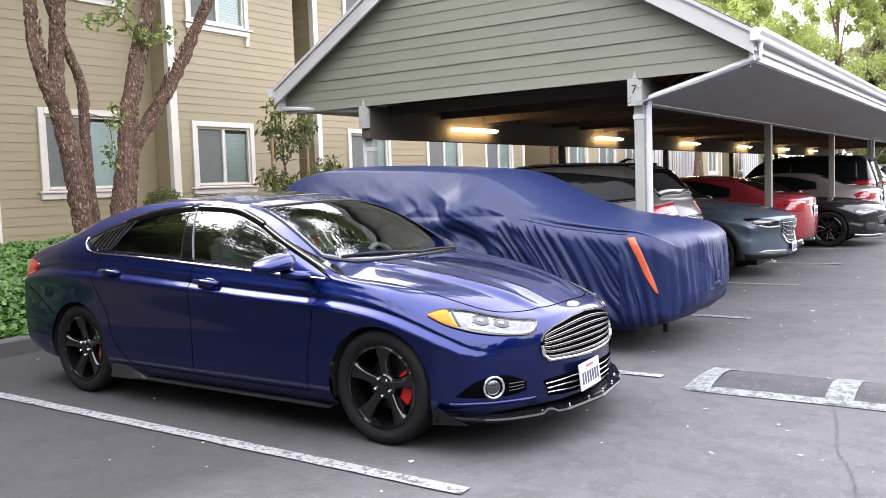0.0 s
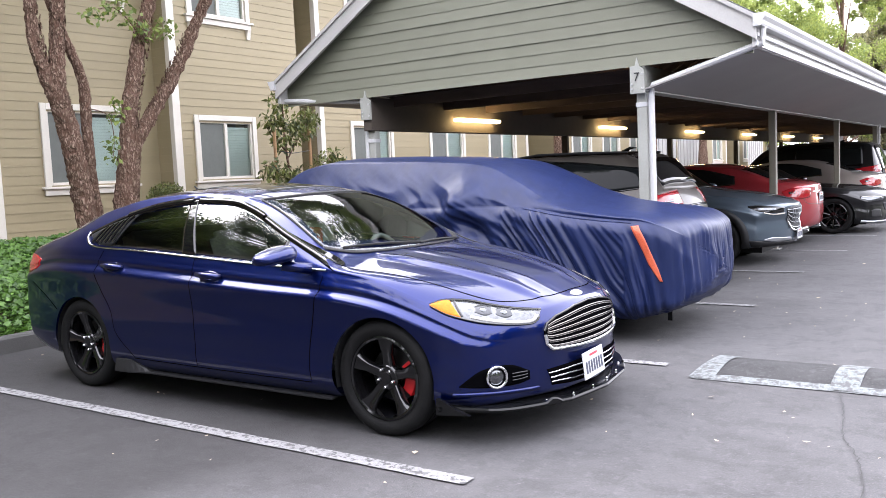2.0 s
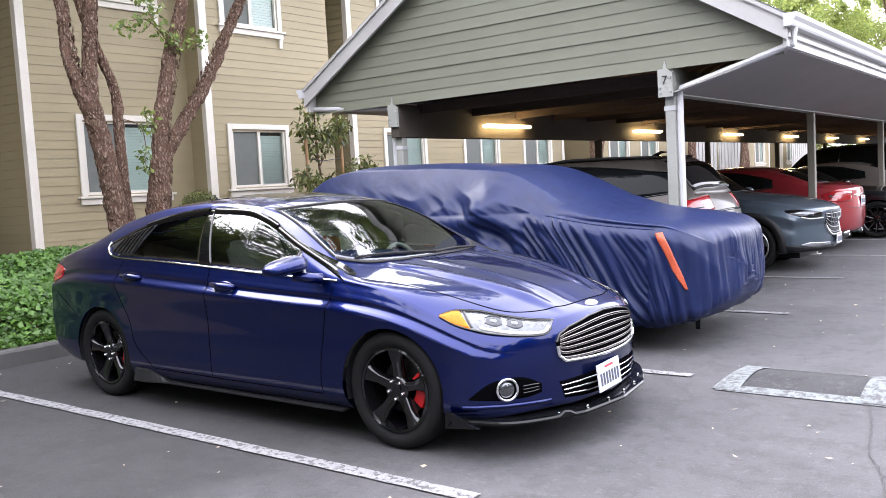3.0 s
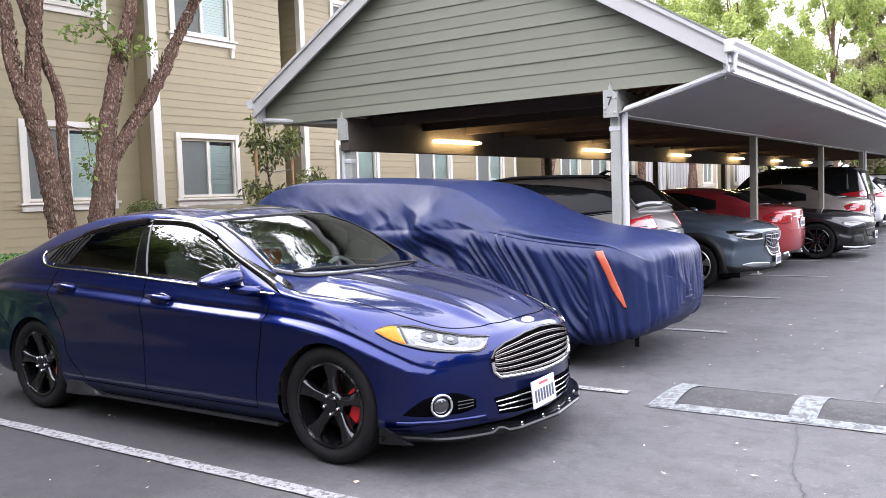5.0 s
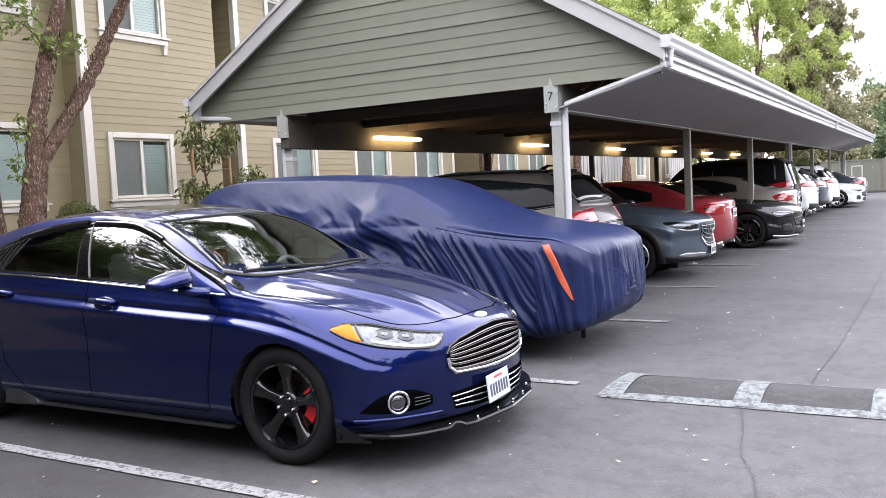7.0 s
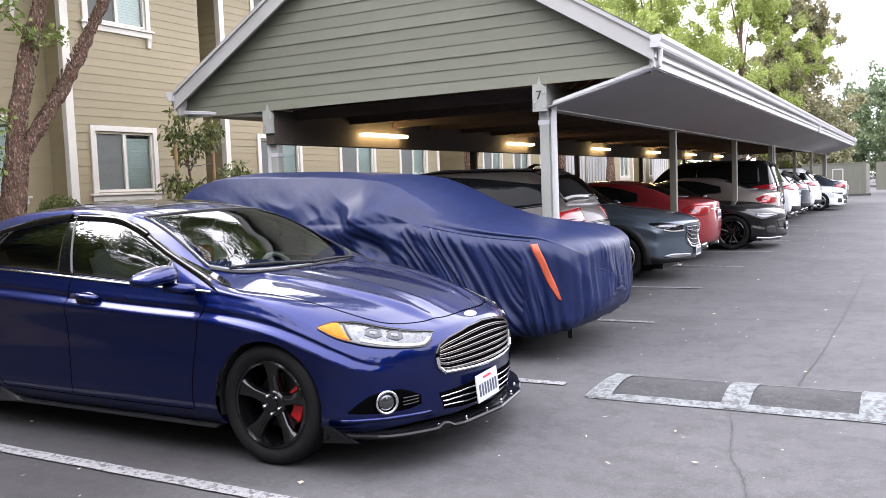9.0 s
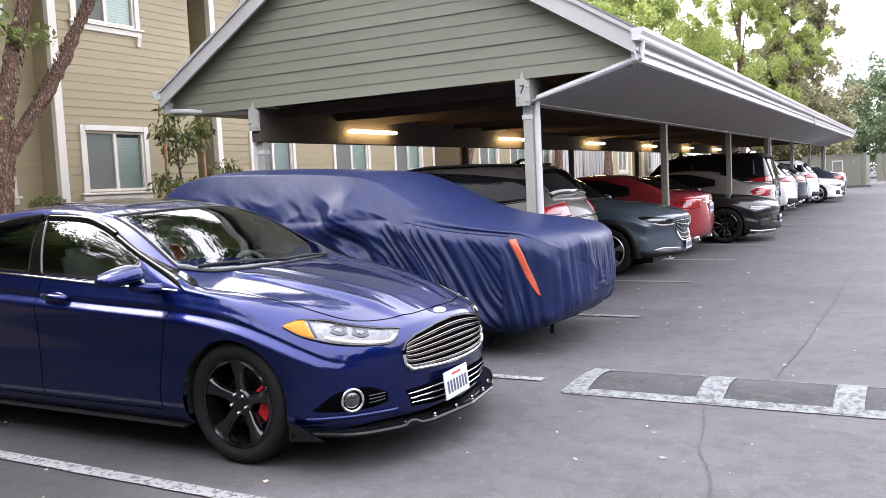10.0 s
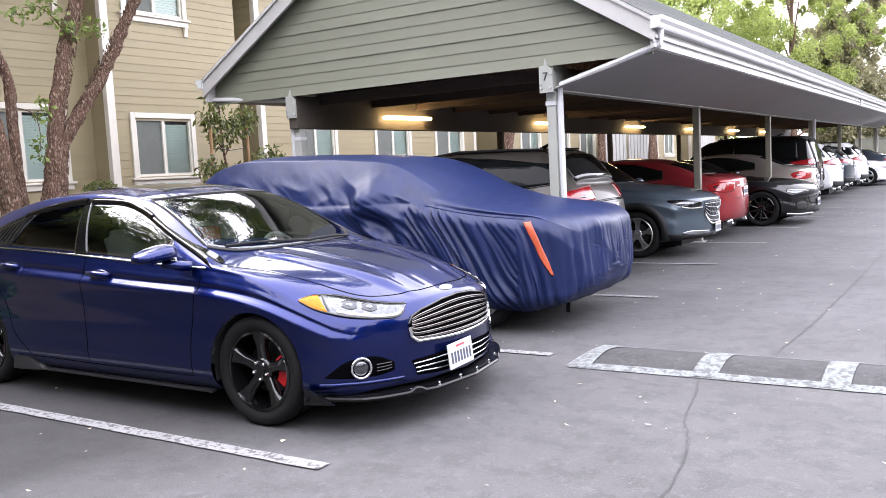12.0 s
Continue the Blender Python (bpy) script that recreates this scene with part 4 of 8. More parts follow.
        for a, b in zip(rows, rows[1:]):
            bm.faces.new((a[0], b[0], b[2], a[2]))
            bm.faces.new((a[0], a[1], b[1], b[0]))
            bm.faces.new((a[2], b[2], b[3], a[3]))
        return part(name, bm, material_, parent, label, smooth=True)

    def body(self, material_, parent, holes_side=(), holes_top=(), label=""):
        """The skin itself, with wheel arches cut to a true circle and openings for the glass."""
        S = self.S
        v = self.verts.copy()
        gone = np.zeros(len(v), bool)
        for ax in (S["wf"], S["wr"]):
            dx, dz = v[:, 0] - ax, v[:, 2] - S["wz"]
            r = np.hypot(dx, dz)
            near = (np.abs(v[:, 1]) > 0.52) & (v[:, 2] < S["wz"] + S["arch"] + 0.05)
            snap = near & (np.abs(r - S["arch"]) < 0.017)
            k = S["arch"] / np.maximum(r, 1e-6)
            v[snap, 0], v[snap, 2] = ax + dx[snap] * k[snap], S["wz"] + dz[snap] * k[snap]
            gone |= near & (r < S["arch"] + 0.0005) | snap
        keep = []
        for f in self.faces:
            if all(gone[i] for i in f):
                continue
            c = v[list(f)].mean(0)
            if any(in_poly(c[0], c[2], poly) for poly in holes_side) and abs(c[1]) > 0.4:
                continue
            if any(in_poly(c[0], abs(c[1]), poly) for poly in holes_top) and c[2] > 0.9:
                continue
            keep.append(f)
        used = sorted({i for f in keep for i in f})
        idx = {o: n_ for n_, o in enumerate(used)}
        me = bpy.data.meshes.new("body")
        me.from_pydata([tuple(v[i]) for i in used], [], [tuple(idx[i] for i in f) for f in keep])
        me.shade_smooth()
        me.materials.append(material_)
        ob = new("body", me)
        ob.parent = parent
        if label:
            ob["label"] = label
        return ob


def in_poly(x, y, poly):
    inside = False
    for (x0, y0), (x1, y1) in zip(poly, poly[1:] + poly[:1]):
        if (y0 > y) != (y1 > y) and x < (x1 - x0) * (y - y0) / (y1 - y0) + x0:
            inside = not inside
    return inside


wheel_cache = {}


def wheel_meshes(style, R, width, rim_r):
    """Meshes of a wheel, its outer face towards -y: rim, tyre, disc, caliper, lugs."""
    key = (style, R, width, rim_r)
    if key in wheel_cache:
        return wheel_cache[key]

    def mesh(bm, mat, smooth=True):
        bmesh.ops.recalc_face_normals(bm, faces=bm.faces)
        me = bpy.data.meshes.new("wheel")
        bm.to_mesh(me)
        bm.free()
        if smooth:
            me.shade_smooth()
            me.set_sharp_from_angle(angle=radians(40))
        me.materials.append(mat)
        return me
    h = width / 2
    bm = bm_new()
    lathe(bm, [(rim_r - 0.004, -h * 0.78), (rim_r + 0.008, -h * 0.9), (rim_r + 0.03, -h), (R - 0.045, -h * 1.04), (R - 0.02, -h * 0.98), (R - 0.006, -h * 0.86), (R, -h * 0.6), (R, -h * 0.22), (R - 0.008, -h * 0.2), (R - 0.008, -h * 0.12), (R, -h * 0.1), (R, h * 0.1), (R - 0.008, h * 0.12), (R - 0.008, h * 0.2), (R, h * 0.22), (R, h * 0.6), (R - 0.006, h * 0.86), (R - 0.03, h), (rim_r, h * 0.9)], 56, close=True)
    tyre = mesh(bm, TYRE)
    face = {"five_black": BLACK_GLOSS, "multi_black": BLACK_GLOSS, "alloy": ALLOY}[style]
    bm = bm_new()
    lathe(bm, [(rim_r - 0.002, -h * 0.86), (rim_r + 0.006, -h * 0.92), (rim_r - 0.004, -h * 0.97), (rim_r - 0.014, -h * 0.93), (rim_r - 0.02, -h * 0.7), (rim_r - 0.035, h * 0.8), (rim_r - 0.02, h * 0.85)], 48, close=True)
    rim = mesh(bm, face)
    bm = bm_new()
    lathe(bm, [(0.072, -h * 0.35), (0.075, -h * 0.6), (0.066, -h * 0.68), (0.036, -h * 0.7), (0.034, -h * 0.76), (0.0005, -h * 0.78)], 24)
    hub = mesh(bm, face)
    bm = bm_new()
    rings = []
    w0, w1 = (0.034, 0.044) if style == "five_black" else ((0.030, 0.05) if style == "alloy" else (0.016, 0.02))
    for r, wd, yf, dep in ((0.03, w0 * 1.2, -h * 0.62, 0.05), (0.075, w0, -h * 0.66, 0.045), (0.14, w0 * 0.92, -h * 0.76, 0.04), (rim_r - 0.05, w1, -h * 0.86, 0.035), (rim_r - 0.012, w1 * 1.35, -h * 0.9, 0.03)):
        prof = [(-wd, yf + dep), (-wd, yf + 0.012), (-wd * 0.72, yf), (-wd * 0.2, yf + 0.004), (wd * 0.2, yf + 0.004), (wd * 0.72, yf), (wd, yf + 0.012), (wd, yf + dep)]
        rings.append([bm.verts.new(Vector((r, y_, x_))) for x_, y_ in prof])
    for a, b in zip(rings, rings[1:]):
        for i in range(8):
            bm.faces.new((a[i], a[(i + 1) % 8], b[(i + 1) % 8], b[i]))
    bm.faces.new(rings[0]), bm.faces.new(rings[-1])
    spoke = mesh(bm, face)
    bm = bm_new()
    lathe(bm, [(0.155, 0.0), (0.155, 0.012), (0.06, 0.012), (0.06, -0.02), (0.05, -0.02), (0.05, 0.0)], 32, close=True)
    disc = mesh(bm, DISC)
    bm = bm_new()
    prof = [(0.10, -0.03), (0.165, -0.03), (0.172, -0.015), (0.172, 0.04), (0.10, 0.04)]
    rings = []
    for i in range(9):
        t = radians(-38 + 76 * i / 8)
        rings.append([bm.verts.new((r * math.cos(t), a, r * math.sin(t))) for r, a in prof])
    for a, b in zip(rings, rings[1:]):
        for i in range(5):
            bm.faces.new((a[i], a[(i + 1) % 5], b[(i + 1) % 5], b[i]))
    bm.faces.new(rings[0]), bm.faces.new(rings[-1])
    cal = mesh(bm, RED_PAINT if style == "five_black" else BLACK_SATIN)
    bm = bm_new()
    lathe(bm, [(0.0105, 0.0), (0.0105, -0.016), (0.006, -0.022)], 10)
    lug = mesh(bm, CHROME)
    wheel_cache[key] = (rim, tyre, disc, cal, lug, hub, spoke)
    return wheel_cache[key]


def wheels(car, S, style, R=0.334, width=0.225, rim_r=0.250, inset=0.0, detail=True, track=None):
    rim, tyre, disc, cal, lug, hub, spoke = wheel_meshes(style, R, width, rim_r)
    yw = (track or S["W"] - 0.035) - width / 2
    for ax in (S["wf"], S["wr"]):
        for s in (-1, 1):
            m = pose(ax, s * yw, R, 0, 0, 0 if s < 0 else 180) @ pose(0, 0, 0, 0, 3 if ax > 0 else -8, 0)
            w = shared("wheel", rim, car, m)
            w["label"] = "gloss black five-spoke wheel" if style == "five_black" else ("black multi-spoke wheel" if style == "multi_black" else "silver alloy wheel")
            shared("tyre", tyre, w)["label"] = "black rubber tyre"
            shared("hub", hub, w)
            count = 10 if style == "multi_black" else 5
            for k in range(count):
                shared("spoke", spoke, w, pose(0, 0, 0, 0, -90 - 360 * k / count, 0))
            if detail:
                shared("brake_disc", disc, w, pose(0, 0.0, 0))
                c = shared("brake_caliper", cal, w, pose(0, 0, 0, 0, (-3 if ax > 0 else 8) * 1 + (0 if s < 0 else 180), 0))
                if style == "five_black":
                    c["label"] = "red brake caliper"
                for k in range(5):
                    t = 2 * math.pi * (k + 0.5) / 5 + math.pi / 2
                    shared("lug_nut", lug, w, pose(0.053 * math.cos(t), -width / 2 * 0.68, 0.053 * math.sin(t)))


def arches(car, S):
    """Dark liners of the wheel wells."""
    for ax in (S["wf"], S["wr"]):
        for s in (-1, 1):
            bm = bm_new()
            rows = []
            for i in range(21):
                t = radians(-14 + 208 * i / 20)
                c, d = math.cos(t) * S["arch"], math.sin(t) * S["arch"]
                rows.append([bm.verts.new((ax + c * k, s * y, S["wz"] + d * k)) for k, y in ((0.995, S["ym"](np.array([ax]))[0] - 0.03), (1.0, 0.5), (0.3, 0.48))])
            for a, b in zip(rows, rows[1:]):
                for j in range(2):
                    bm.faces.new((a[j], b[j], b[j + 1], a[j + 1]))
            part("wheel_liner", bm, BLACK_SATIN, car, "black wheel well liner", smooth=True)


def plate(car, m, script=PLATE_RED, bars=PLATE_BLUE):
    """A number plate whose characters are plain bars; faces local -y."""
    p = part("number_plate", box(bm_new(), -0.152, 0.152, -0.004, 0.004, -0.076, 0.076, bevel=0.003), PLATE_WHITE, car, "white number plate")
    p.matrix_local = m
    for k in range(7):
        part("plate_bar", box(bm_new(), -0.124 + k * 0.0375, -0.104 + k * 0.0375, -0.0062, -0.0042, -0.046, 0.022), bars, p)
    part("plate_bar", box(bm_new(), -0.055, 0.055, -0.0062, -0.0042, 0.046, 0.058), script, p)
    return p


def seat(parent, x, y, name="seat", mat=None):
    bm = bm_new()
    box(bm, x - 0.25, x + 0.25, y - 0.25, y + 0.25, 0.42, 0.58, bevel=0.05)
    s = part(name, bm, mat or SEAT, parent, "grey cloth seat", smooth=True)
    bm = bm_new()
    bmesh.ops.create_cube(bm, size=1, matrix=pose(x - 0.33, y, 0.85, 0, -18, 0) @ Matrix.Diagonal((0.14, 0.48, 0.62, 1)))
    bmesh.ops.bevel(bm, geom=bm.edges[:], offset=0.05, segments=3, affect="EDGES")
    part("backrest", bm, mat or SEAT, s, smooth=True)
    bm = bm_new()
    bmesh.ops.create_cube(bm, size=1, matrix=pose(x - 0.45, y, 1.24, 0, -12, 0) @ Matrix.Diagonal((0.1, 0.27, 0.17, 1)))
    bmesh.ops.bevel(bm, geom=bm.edges[:], offset=0.04, segments=3, affect="EDGES")
    part("headrest", bm, mat or SEAT, s, smooth=True)
    return s



# --- the blue sedan ---
SEDAN = dict(
    xf=2.33, xr=-2.50, W=0.926, wf=1.425, wr=-1.425, wz=0.335, arch=0.354, tuck=0.035, ledge=0.050, scoop=0.008, ridge=0.010,
    zb=curve((-2.5, 0.30), (-2.1, 0.24), (-1.0, 0.19), (1.0, 0.19), (1.9, 0.20), (2.33, 0.22)),
    zs=curve((-2.5, 0.93), (-2.2, 1.0), (-1.7, 1.05), (-1.23, 1.045), (-0.2, 0.99), (0.36, 0.955), (1.08, 0.915), (1.5, 0.865), (2.0, 0.74), (2.33, 0.62)),
    zc=curve((-2.5, 1.06), (-2.25, 1.10), (-2.0, 1.16), (-1.4, 1.365), (-0.9, 1.445), (-0.4, 1.465), (0.0, 1.44), (0.35, 1.37), (1.15, 1.0), (1.4, 0.965), (1.8, 0.90), (2.1, 0.83), (2.33, 0.74)),
    yr=curve((-2.5, 0.68), (-2.2, 0.70), (-1.8, 0.63), (-1.2, 0.575), (-0.4, 0.575), (0.3, 0.60), (0.9, 0.735), (1.15, 0.76), (1.5, 0.71), (2.0, 0.60), (2.33, 0.5)),
    cr=curve((-2.5, 0.03), (-2.2, 0.03), (-1.4, 0.05), (-0.4, 0.05), (0.3, 0.055), (0.8, 0.075), (1.15, 0.06), (1.5, 0.045), (2.33, 0.03)),
    ym=curve((-2.5, 0.86), (-2.0, 0.9), (-1.425, 0.924), (0.0, 0.922), (1.425, 0.924), (2.0, 0.9), (2.33, 0.84)),
    ease=(0.12, 1.12, 0.9),
    dome=curve((1.0, 0.50), (1.5, 0.47), (1.9, 0.40), (2.2, 0.33)),
    bow=0.42, nose=curve((0.1, 0.03), (0.25, 0.0), (0.45, 0.0), (0.6, 0.01), (0.7, 0.06), (0.78, 0.14), (0.9, 0.2)),
    bow_rear=0.3, tail=curve((0.2, 0.1), (0.4, 0.02), (0.6, 0.0), (0.9, 0.03), (1.05, 0.05), (1.2, 0.1)))
GRILLE_BAR = material("grille_bar_satin", (0.19, 0.175, 0.165), rough=0.25, metal=0.9, spread=0.05, bump=0)
BLUE = paint("deep_blue_metallic_paint", (0.0005, 0.0065, 0.074), flake=0.92, rough=0.42)
BLUE.node_tree.nodes["Principled BSDF"].inputs["Coat IOR"].default_value = 1.42


def blue_sedan(m):
    S = SEDAN
    sh = Shell(S, 1.7)
    car = thing("blue_sedan", "glossy deep blue four-door sedan with black wheels parked on asphalt", "car", m)
    dlo_low = [(-1.40, 1.135), (-1.25, 1.07), (-0.75, 1.045), (-0.2, 1.012), (0.36, 0.977), (0.75, 0.955), (1.05, 0.94)]
    dlo_top = [(-1.42, 1.14), (-1.2, 1.225), (-0.9, 1.305), (-0.38, 1.362), (0.1, 1.325), (0.6, 1.13), (1.06, 0.945)]
    ws_hole = [(1.05, 0.0), (0.80, 0.64), (0.25, 0.50), (0.34, 0.0)]
    rg_hole = [(-1.28, 0.0), (-1.26, 0.47), (-1.78, 0.5), (-1.92, 0.0)]
    hole_side = [p for p in dlo_low[1:-1]] + [p for p in reversed(dlo_top[1:-1])]
    hole_side = [(x * 0.99 - 0.0, 1.13 + (z - 1.13) * 0.93) for x, z in hole_side]
    sh.body(BLUE, car, [hole_side], [ws_hole, rg_hole], "deep blue metallic bodywork")
    arches(car, S)
    wheels(car, S, "five_black", rim_r=0.238)
    # windscreen, rear glass, roof glass
    wl = [(1.13, 0.0), (1.10, -0.3), (1.0, -0.55), (0.86, -0.69)]
    wt = [(0.30, 0.0), (0.29, -0.25), (0.25, -0.45), (0.20, -0.56)]
    full = lambda pts: [(x, -y) for x, y in reversed(pts[1:])] + pts
    wsn = sh.patch("windscreen", "top", full(wl), full(wt), CAR_GLASS_CLEAR, car, 0.004, 0.006, 30, 14, label="clear windscreen")
    wsn.visible_shadow = False
    sh.ribbon("windscreen_edge", "top", full(wl), 0.03, BLACK_SATIN, car, 0.007, 60, label="black cowl strip")
    sh.ribbon("windscreen_edge", "top", full(wt), 0.025, BLACK_SATIN, car, 0.006, 60)
    for f in (False, True):
        sh.ribbon("windscreen_edge", "top", [(0.84, -0.685), (0.53, -0.627), (0.21, -0.558)], 0.012, BLACK_SATIN, car, 0.006, 30, f)
    rl = [(-1.98, 0.0), (-1.95, -0.3), (-1.85, -0.52)]
    rt = [(-1.25, 0.0), (-1.25, -0.3), (-1.23, -0.5)]
    sh.patch("rear_window", "top", full(rl), full(rt), CAR_GLASS, car, 0.004, 0.006, 24, 12, label="tinted rear window").visible_shadow = False
    sh.patch("roof_glass", "top", [(0.12, 0.36), (0.13, 0), (0.12, -0.36)], [(-0.72, 0.36), (-0.74, 0), (-0.72, -0.36)], GLASS_DARK, car, 0.003, 0.006, 20, 14, label="dark glass roof panel")
    for f in (False, True):
        side = sh.patch("side_window", "side", dlo_low[1:-1], dlo_top[1:-1], CAR_GLASS, car, 0.003, 0.005, 40, 10, f, "tinted side windows")
        side.visible_shadow = False
        sh.ribbon("window_frame", "side", dlo_top, 0.034, BLACK_GLOSS, car, 0.006, 70, f, "black window frame")
        sh.ribbon("window_visor", "side", [(-1.05, 1.275), (-0.75, 1.335), (-0.4, 1.368)], 0.03, BLACK_GLOSS, car, 0.016, 40, f, "smoked rain visor", 0.012)
        sh.ribbon("window_visor", "side", [(-0.33, 1.368), (0.02, 1.348), (0.2, 1.30), (0.34, 1.25)], 0.026, BLACK_GLOSS, car, 0.016, 40, f, "smoked rain visor", 0.012)
        sh.ribbon("chrome_strip", "side", [(-1.43, 1.16), (-1.41, 1.11), (-1.27, 1.058), (-0.75, 1.032), (-0.2, 0.999), (0.36, 0.965), (0.75, 0.945), (1.0, 0.934)], 0.011, CHROME, car, 0.008, 80, f, "chrome window line")
        # pillars over the glass
        sh.patch("door_pillar", "side", [(-0.30, 1.01), (-0.24, 1.008), (-0.16, 1.004)], [(-0.41, 1.35), (-0.375, 1.352), (-0.34, 1.352)], BLACK_GLOSS, car, 0.007, 0.012, 6, 12, f, "black door pillar")
        sh.patch("quarter_louvre", "side", [(-1.38, 1.13), (-1.24, 1.075), (-1.08, 1.065)], [(-1.39, 1.14), (-1.2, 1.215), (-0.93, 1.29)], BLACK_SATIN, car, 0.006, 0.01, 12, 10, f, "black quarter window louvre")
        for k in range(6):
            x = -1.32 + 0.05 * k
            sh.ribbon("louvre_slat", "side", [(x, 1.085), (x + 0.06, 1.16 + 0.012 * k), (x + 0.11, 1.19 + 0.015 * k)], 0.011, BLACK_GLOSS, car, 0.02, 10, f, thick=0.014)
        sh.ribbon("window_frame", "side", [(0.56, 0.975), (0.60, 1.03), (0.62, 1.10)], 0.03, BLACK_GLOSS, car, 0.007, 14, f)
        # panel gaps
        GAP = 0.0055
        for pts in ([(0.98, 0.90), (0.97, 0.80), (0.93, 0.6), (0.90, 0.42), (0.9, 0.28)], [(-0.17, 0.985), (-0.15, 0.8), (-0.13, 0.55), (-0.13, 0.28)],
                    [(-1.16, 1.03), (-1.2, 0.9), (-1.13, 0.75), (-1.03, 0.6), (-0.99, 0.45), (-0.85, 0.33), (-0.8, 0.28)], [(-0.8, 0.275), (-0.2, 0.27), (0.4, 0.268), (0.9, 0.27)],
                    [(-1.72, 0.58), (-1.85, 0.66), (-2.0, 0.74), (-2.08, 0.78)]):
            sh.ribbon("panel_gap", "side", pts, GAP, GAP_BLACK, car, 0.0012, 40, f, thick=0.002)
        # handles
        for x, z in ((0.02, 0.885), (-1.0, 0.925)):
            bm = bm_new()
            p, nrm = sh.cast("side", x, z)
            sgn = 1 if not f else -1
            tube(bm, [(p.x - 0.11, sgn * (p.y + 0.004), z + 0.004), (p.x - 0.10, sgn * (p.y - 0.03), z + 0.006), (p.x - 0.02, sgn * (p.y - 0.04), z + 0.002), (p.x + 0.07, sgn * (p.y - 0.034), z - 0.004), (p.x + 0.10, sgn * (p.y - 0.0), z - 0.006)], [0.014, 0.019, 0.02, 0.019, 0.014], 10)
            part("door_handle", bm, BLUE, car, "body-coloured door handle", smooth=True)
            sh.patch("handle_recess", "side", [(x - 0.10, z - 0.02), (x, z - 0.04), (x + 0.09, z - 0.024)], [(x - 0.10, z + 0.012), (x, z + 0.028), (x + 0.09, z + 0.006)], BLUE, car, 0.002, 0.004, 12, 6, f)
        # sill skirt
        bm = bm_new()
        rows = []
        for i in range(41):
            x = -1.0 + 2.04 * i / 40
            k = max(0.0, 1 - (x + 1.0) / 0.34)
            zt = 0.190 + 0.075 * min(1.0, k * 1.8)
            y = S["ym"](np.array([x]))[0] - 0.035 + 0.04 * min(1, k * 1.6)
            sg = -1 if not f else 1
            rows.append([bm.verts.new((x, sg * yy, zz)) for yy, zz in ((y - 0.05, zt + 0.0), (y - 0.004, zt - 0.004), (y + 0.014, 0.182), (y + 0.013, 0.172), (y - 0.06, 0.176))])
        for a, b in zip(rows, rows[1:]):
            for j in range(5):
                bm.faces.new((a[j], a[(j + 1) % 5], b[(j + 1) % 5], b[j]))
        bm.faces.new(rows[0]), bm.faces.new(rows[-1])
        part("side_skirt", bm, BLACK_SATIN, car, "black side skirt")
        # headlamp
        hl = [(0.64, 0.752), (0.72, 0.708), (0.84, 0.672), (0.95, 0.652), (1.08, 0.638), (1.19, 0.634), (1.232, 0.66)]
        hh = [(0.64, 0.758), (0.72, 0.776), (0.85, 0.767), (0.96, 0.742), (1.09, 0.716), (1.20, 0.702), (1.252, 0.696)]
        lamp = sh.patch("headlamp", "quarter", hl, hh, LAMP_BOWL, car, 0.002, 0.03, 30, 8, f, "clear headlamp with silver reflector", 0.004)
        sh.patch("indicator_lens", "quarter", [hl[0], hl[1], (0.79, 0.69)], [hh[0], hh[1], (0.75, 0.772)], AMBER, lamp, 0.008, 0.012, 12, 8, f, "amber indicator lens", 0.006)
        sh.patch("running_light_bar", "quarter", [(0.84, 0.684), (0.96, 0.659), (1.09, 0.642), (1.19, 0.642), (1.228, 0.672)], [(0.84, 0.698), (0.96, 0.673), (1.09, 0.656), (1.175, 0.655), (1.208, 0.678)], FASCIA, lamp, 0.009, 0.012, 24, 3, f, "white running light bar")
        for s0 in (0.92, 1.03):
            zl = 0.722 - 0.16 * (s0 - 0.92)
            bezel = sh.patch("lamp_bezel", "quarter", [(s0 - 0.05, zl - 0.012), (s0, zl - 0.03), (s0 + 0.04, zl - 0.024)], [(s0 - 0.04, zl + 0.014), (s0, zl + 0.02), (s0 + 0.045, zl + 0.006)], LAMP_DARK, lamp, 0.006, 0.008, 12, 5, f, "dark lamp bezel", 0.003)
            p, nrm = sh.cast("quarter", s0, zl - 0.004)
            bm = bm_new()
            sg = 1 if not f else -1
            bmesh.ops.create_uvsphere(bm, u_segments=18, v_segments=12, radius=0.026, matrix=Matrix.Translation((p.x - 0.010 * nrm.x, sg * (p.y - 0.010 * nrm.y), p.z - 0.010 * nrm.z)))
            part("projector", bm, LENS_SILVER, bezel, "round projector lens", smooth=True)
        sh.ribbon("lamp_divider", "quarter", [(0.80, 0.695), (0.785, 0.73), (0.775, 0.768)], 0.012, BLACK_GLOSS, lamp, 0.009, 12, f)
        sh.ribbon("headlamp_edge", "quarter", hl, 0.006, BLACK_GLOSS, lamp, 0.009, 40, f)
        sh.ribbon("headlamp_edge", "quarter", hh, 0.006, BLACK_GLOSS, lamp, 0.009, 40, f)
        # fog lamp and its recess
        fl = [(0.75, 0.328), (0.90, 0.318), (1.06, 0.318), (1.15, 0.335)]
        fh = [(0.75, 0.334), (0.87, 0.415), (1.03, 0.43), (1.15, 0.382)]
        fog = sh.patch("fog_lamp_recess", "quarter", fl, fh, GAP_BLACK, car, 0.003, 0.02, 20, 8, f, "black fog lamp recess")
        p, nrm = sh.cast("quarter", 0.952, 0.372)
        sg = 1 if not f else -1
        nn = Vector((nrm.x, sg * nrm.y, 0)).normalized()
        mt = Matrix.Translation((p.x, sg * p.y, p.z)) @ nn.to_track_quat("Z", "Y").to_matrix().to_4x4()
        bm = bm_new()
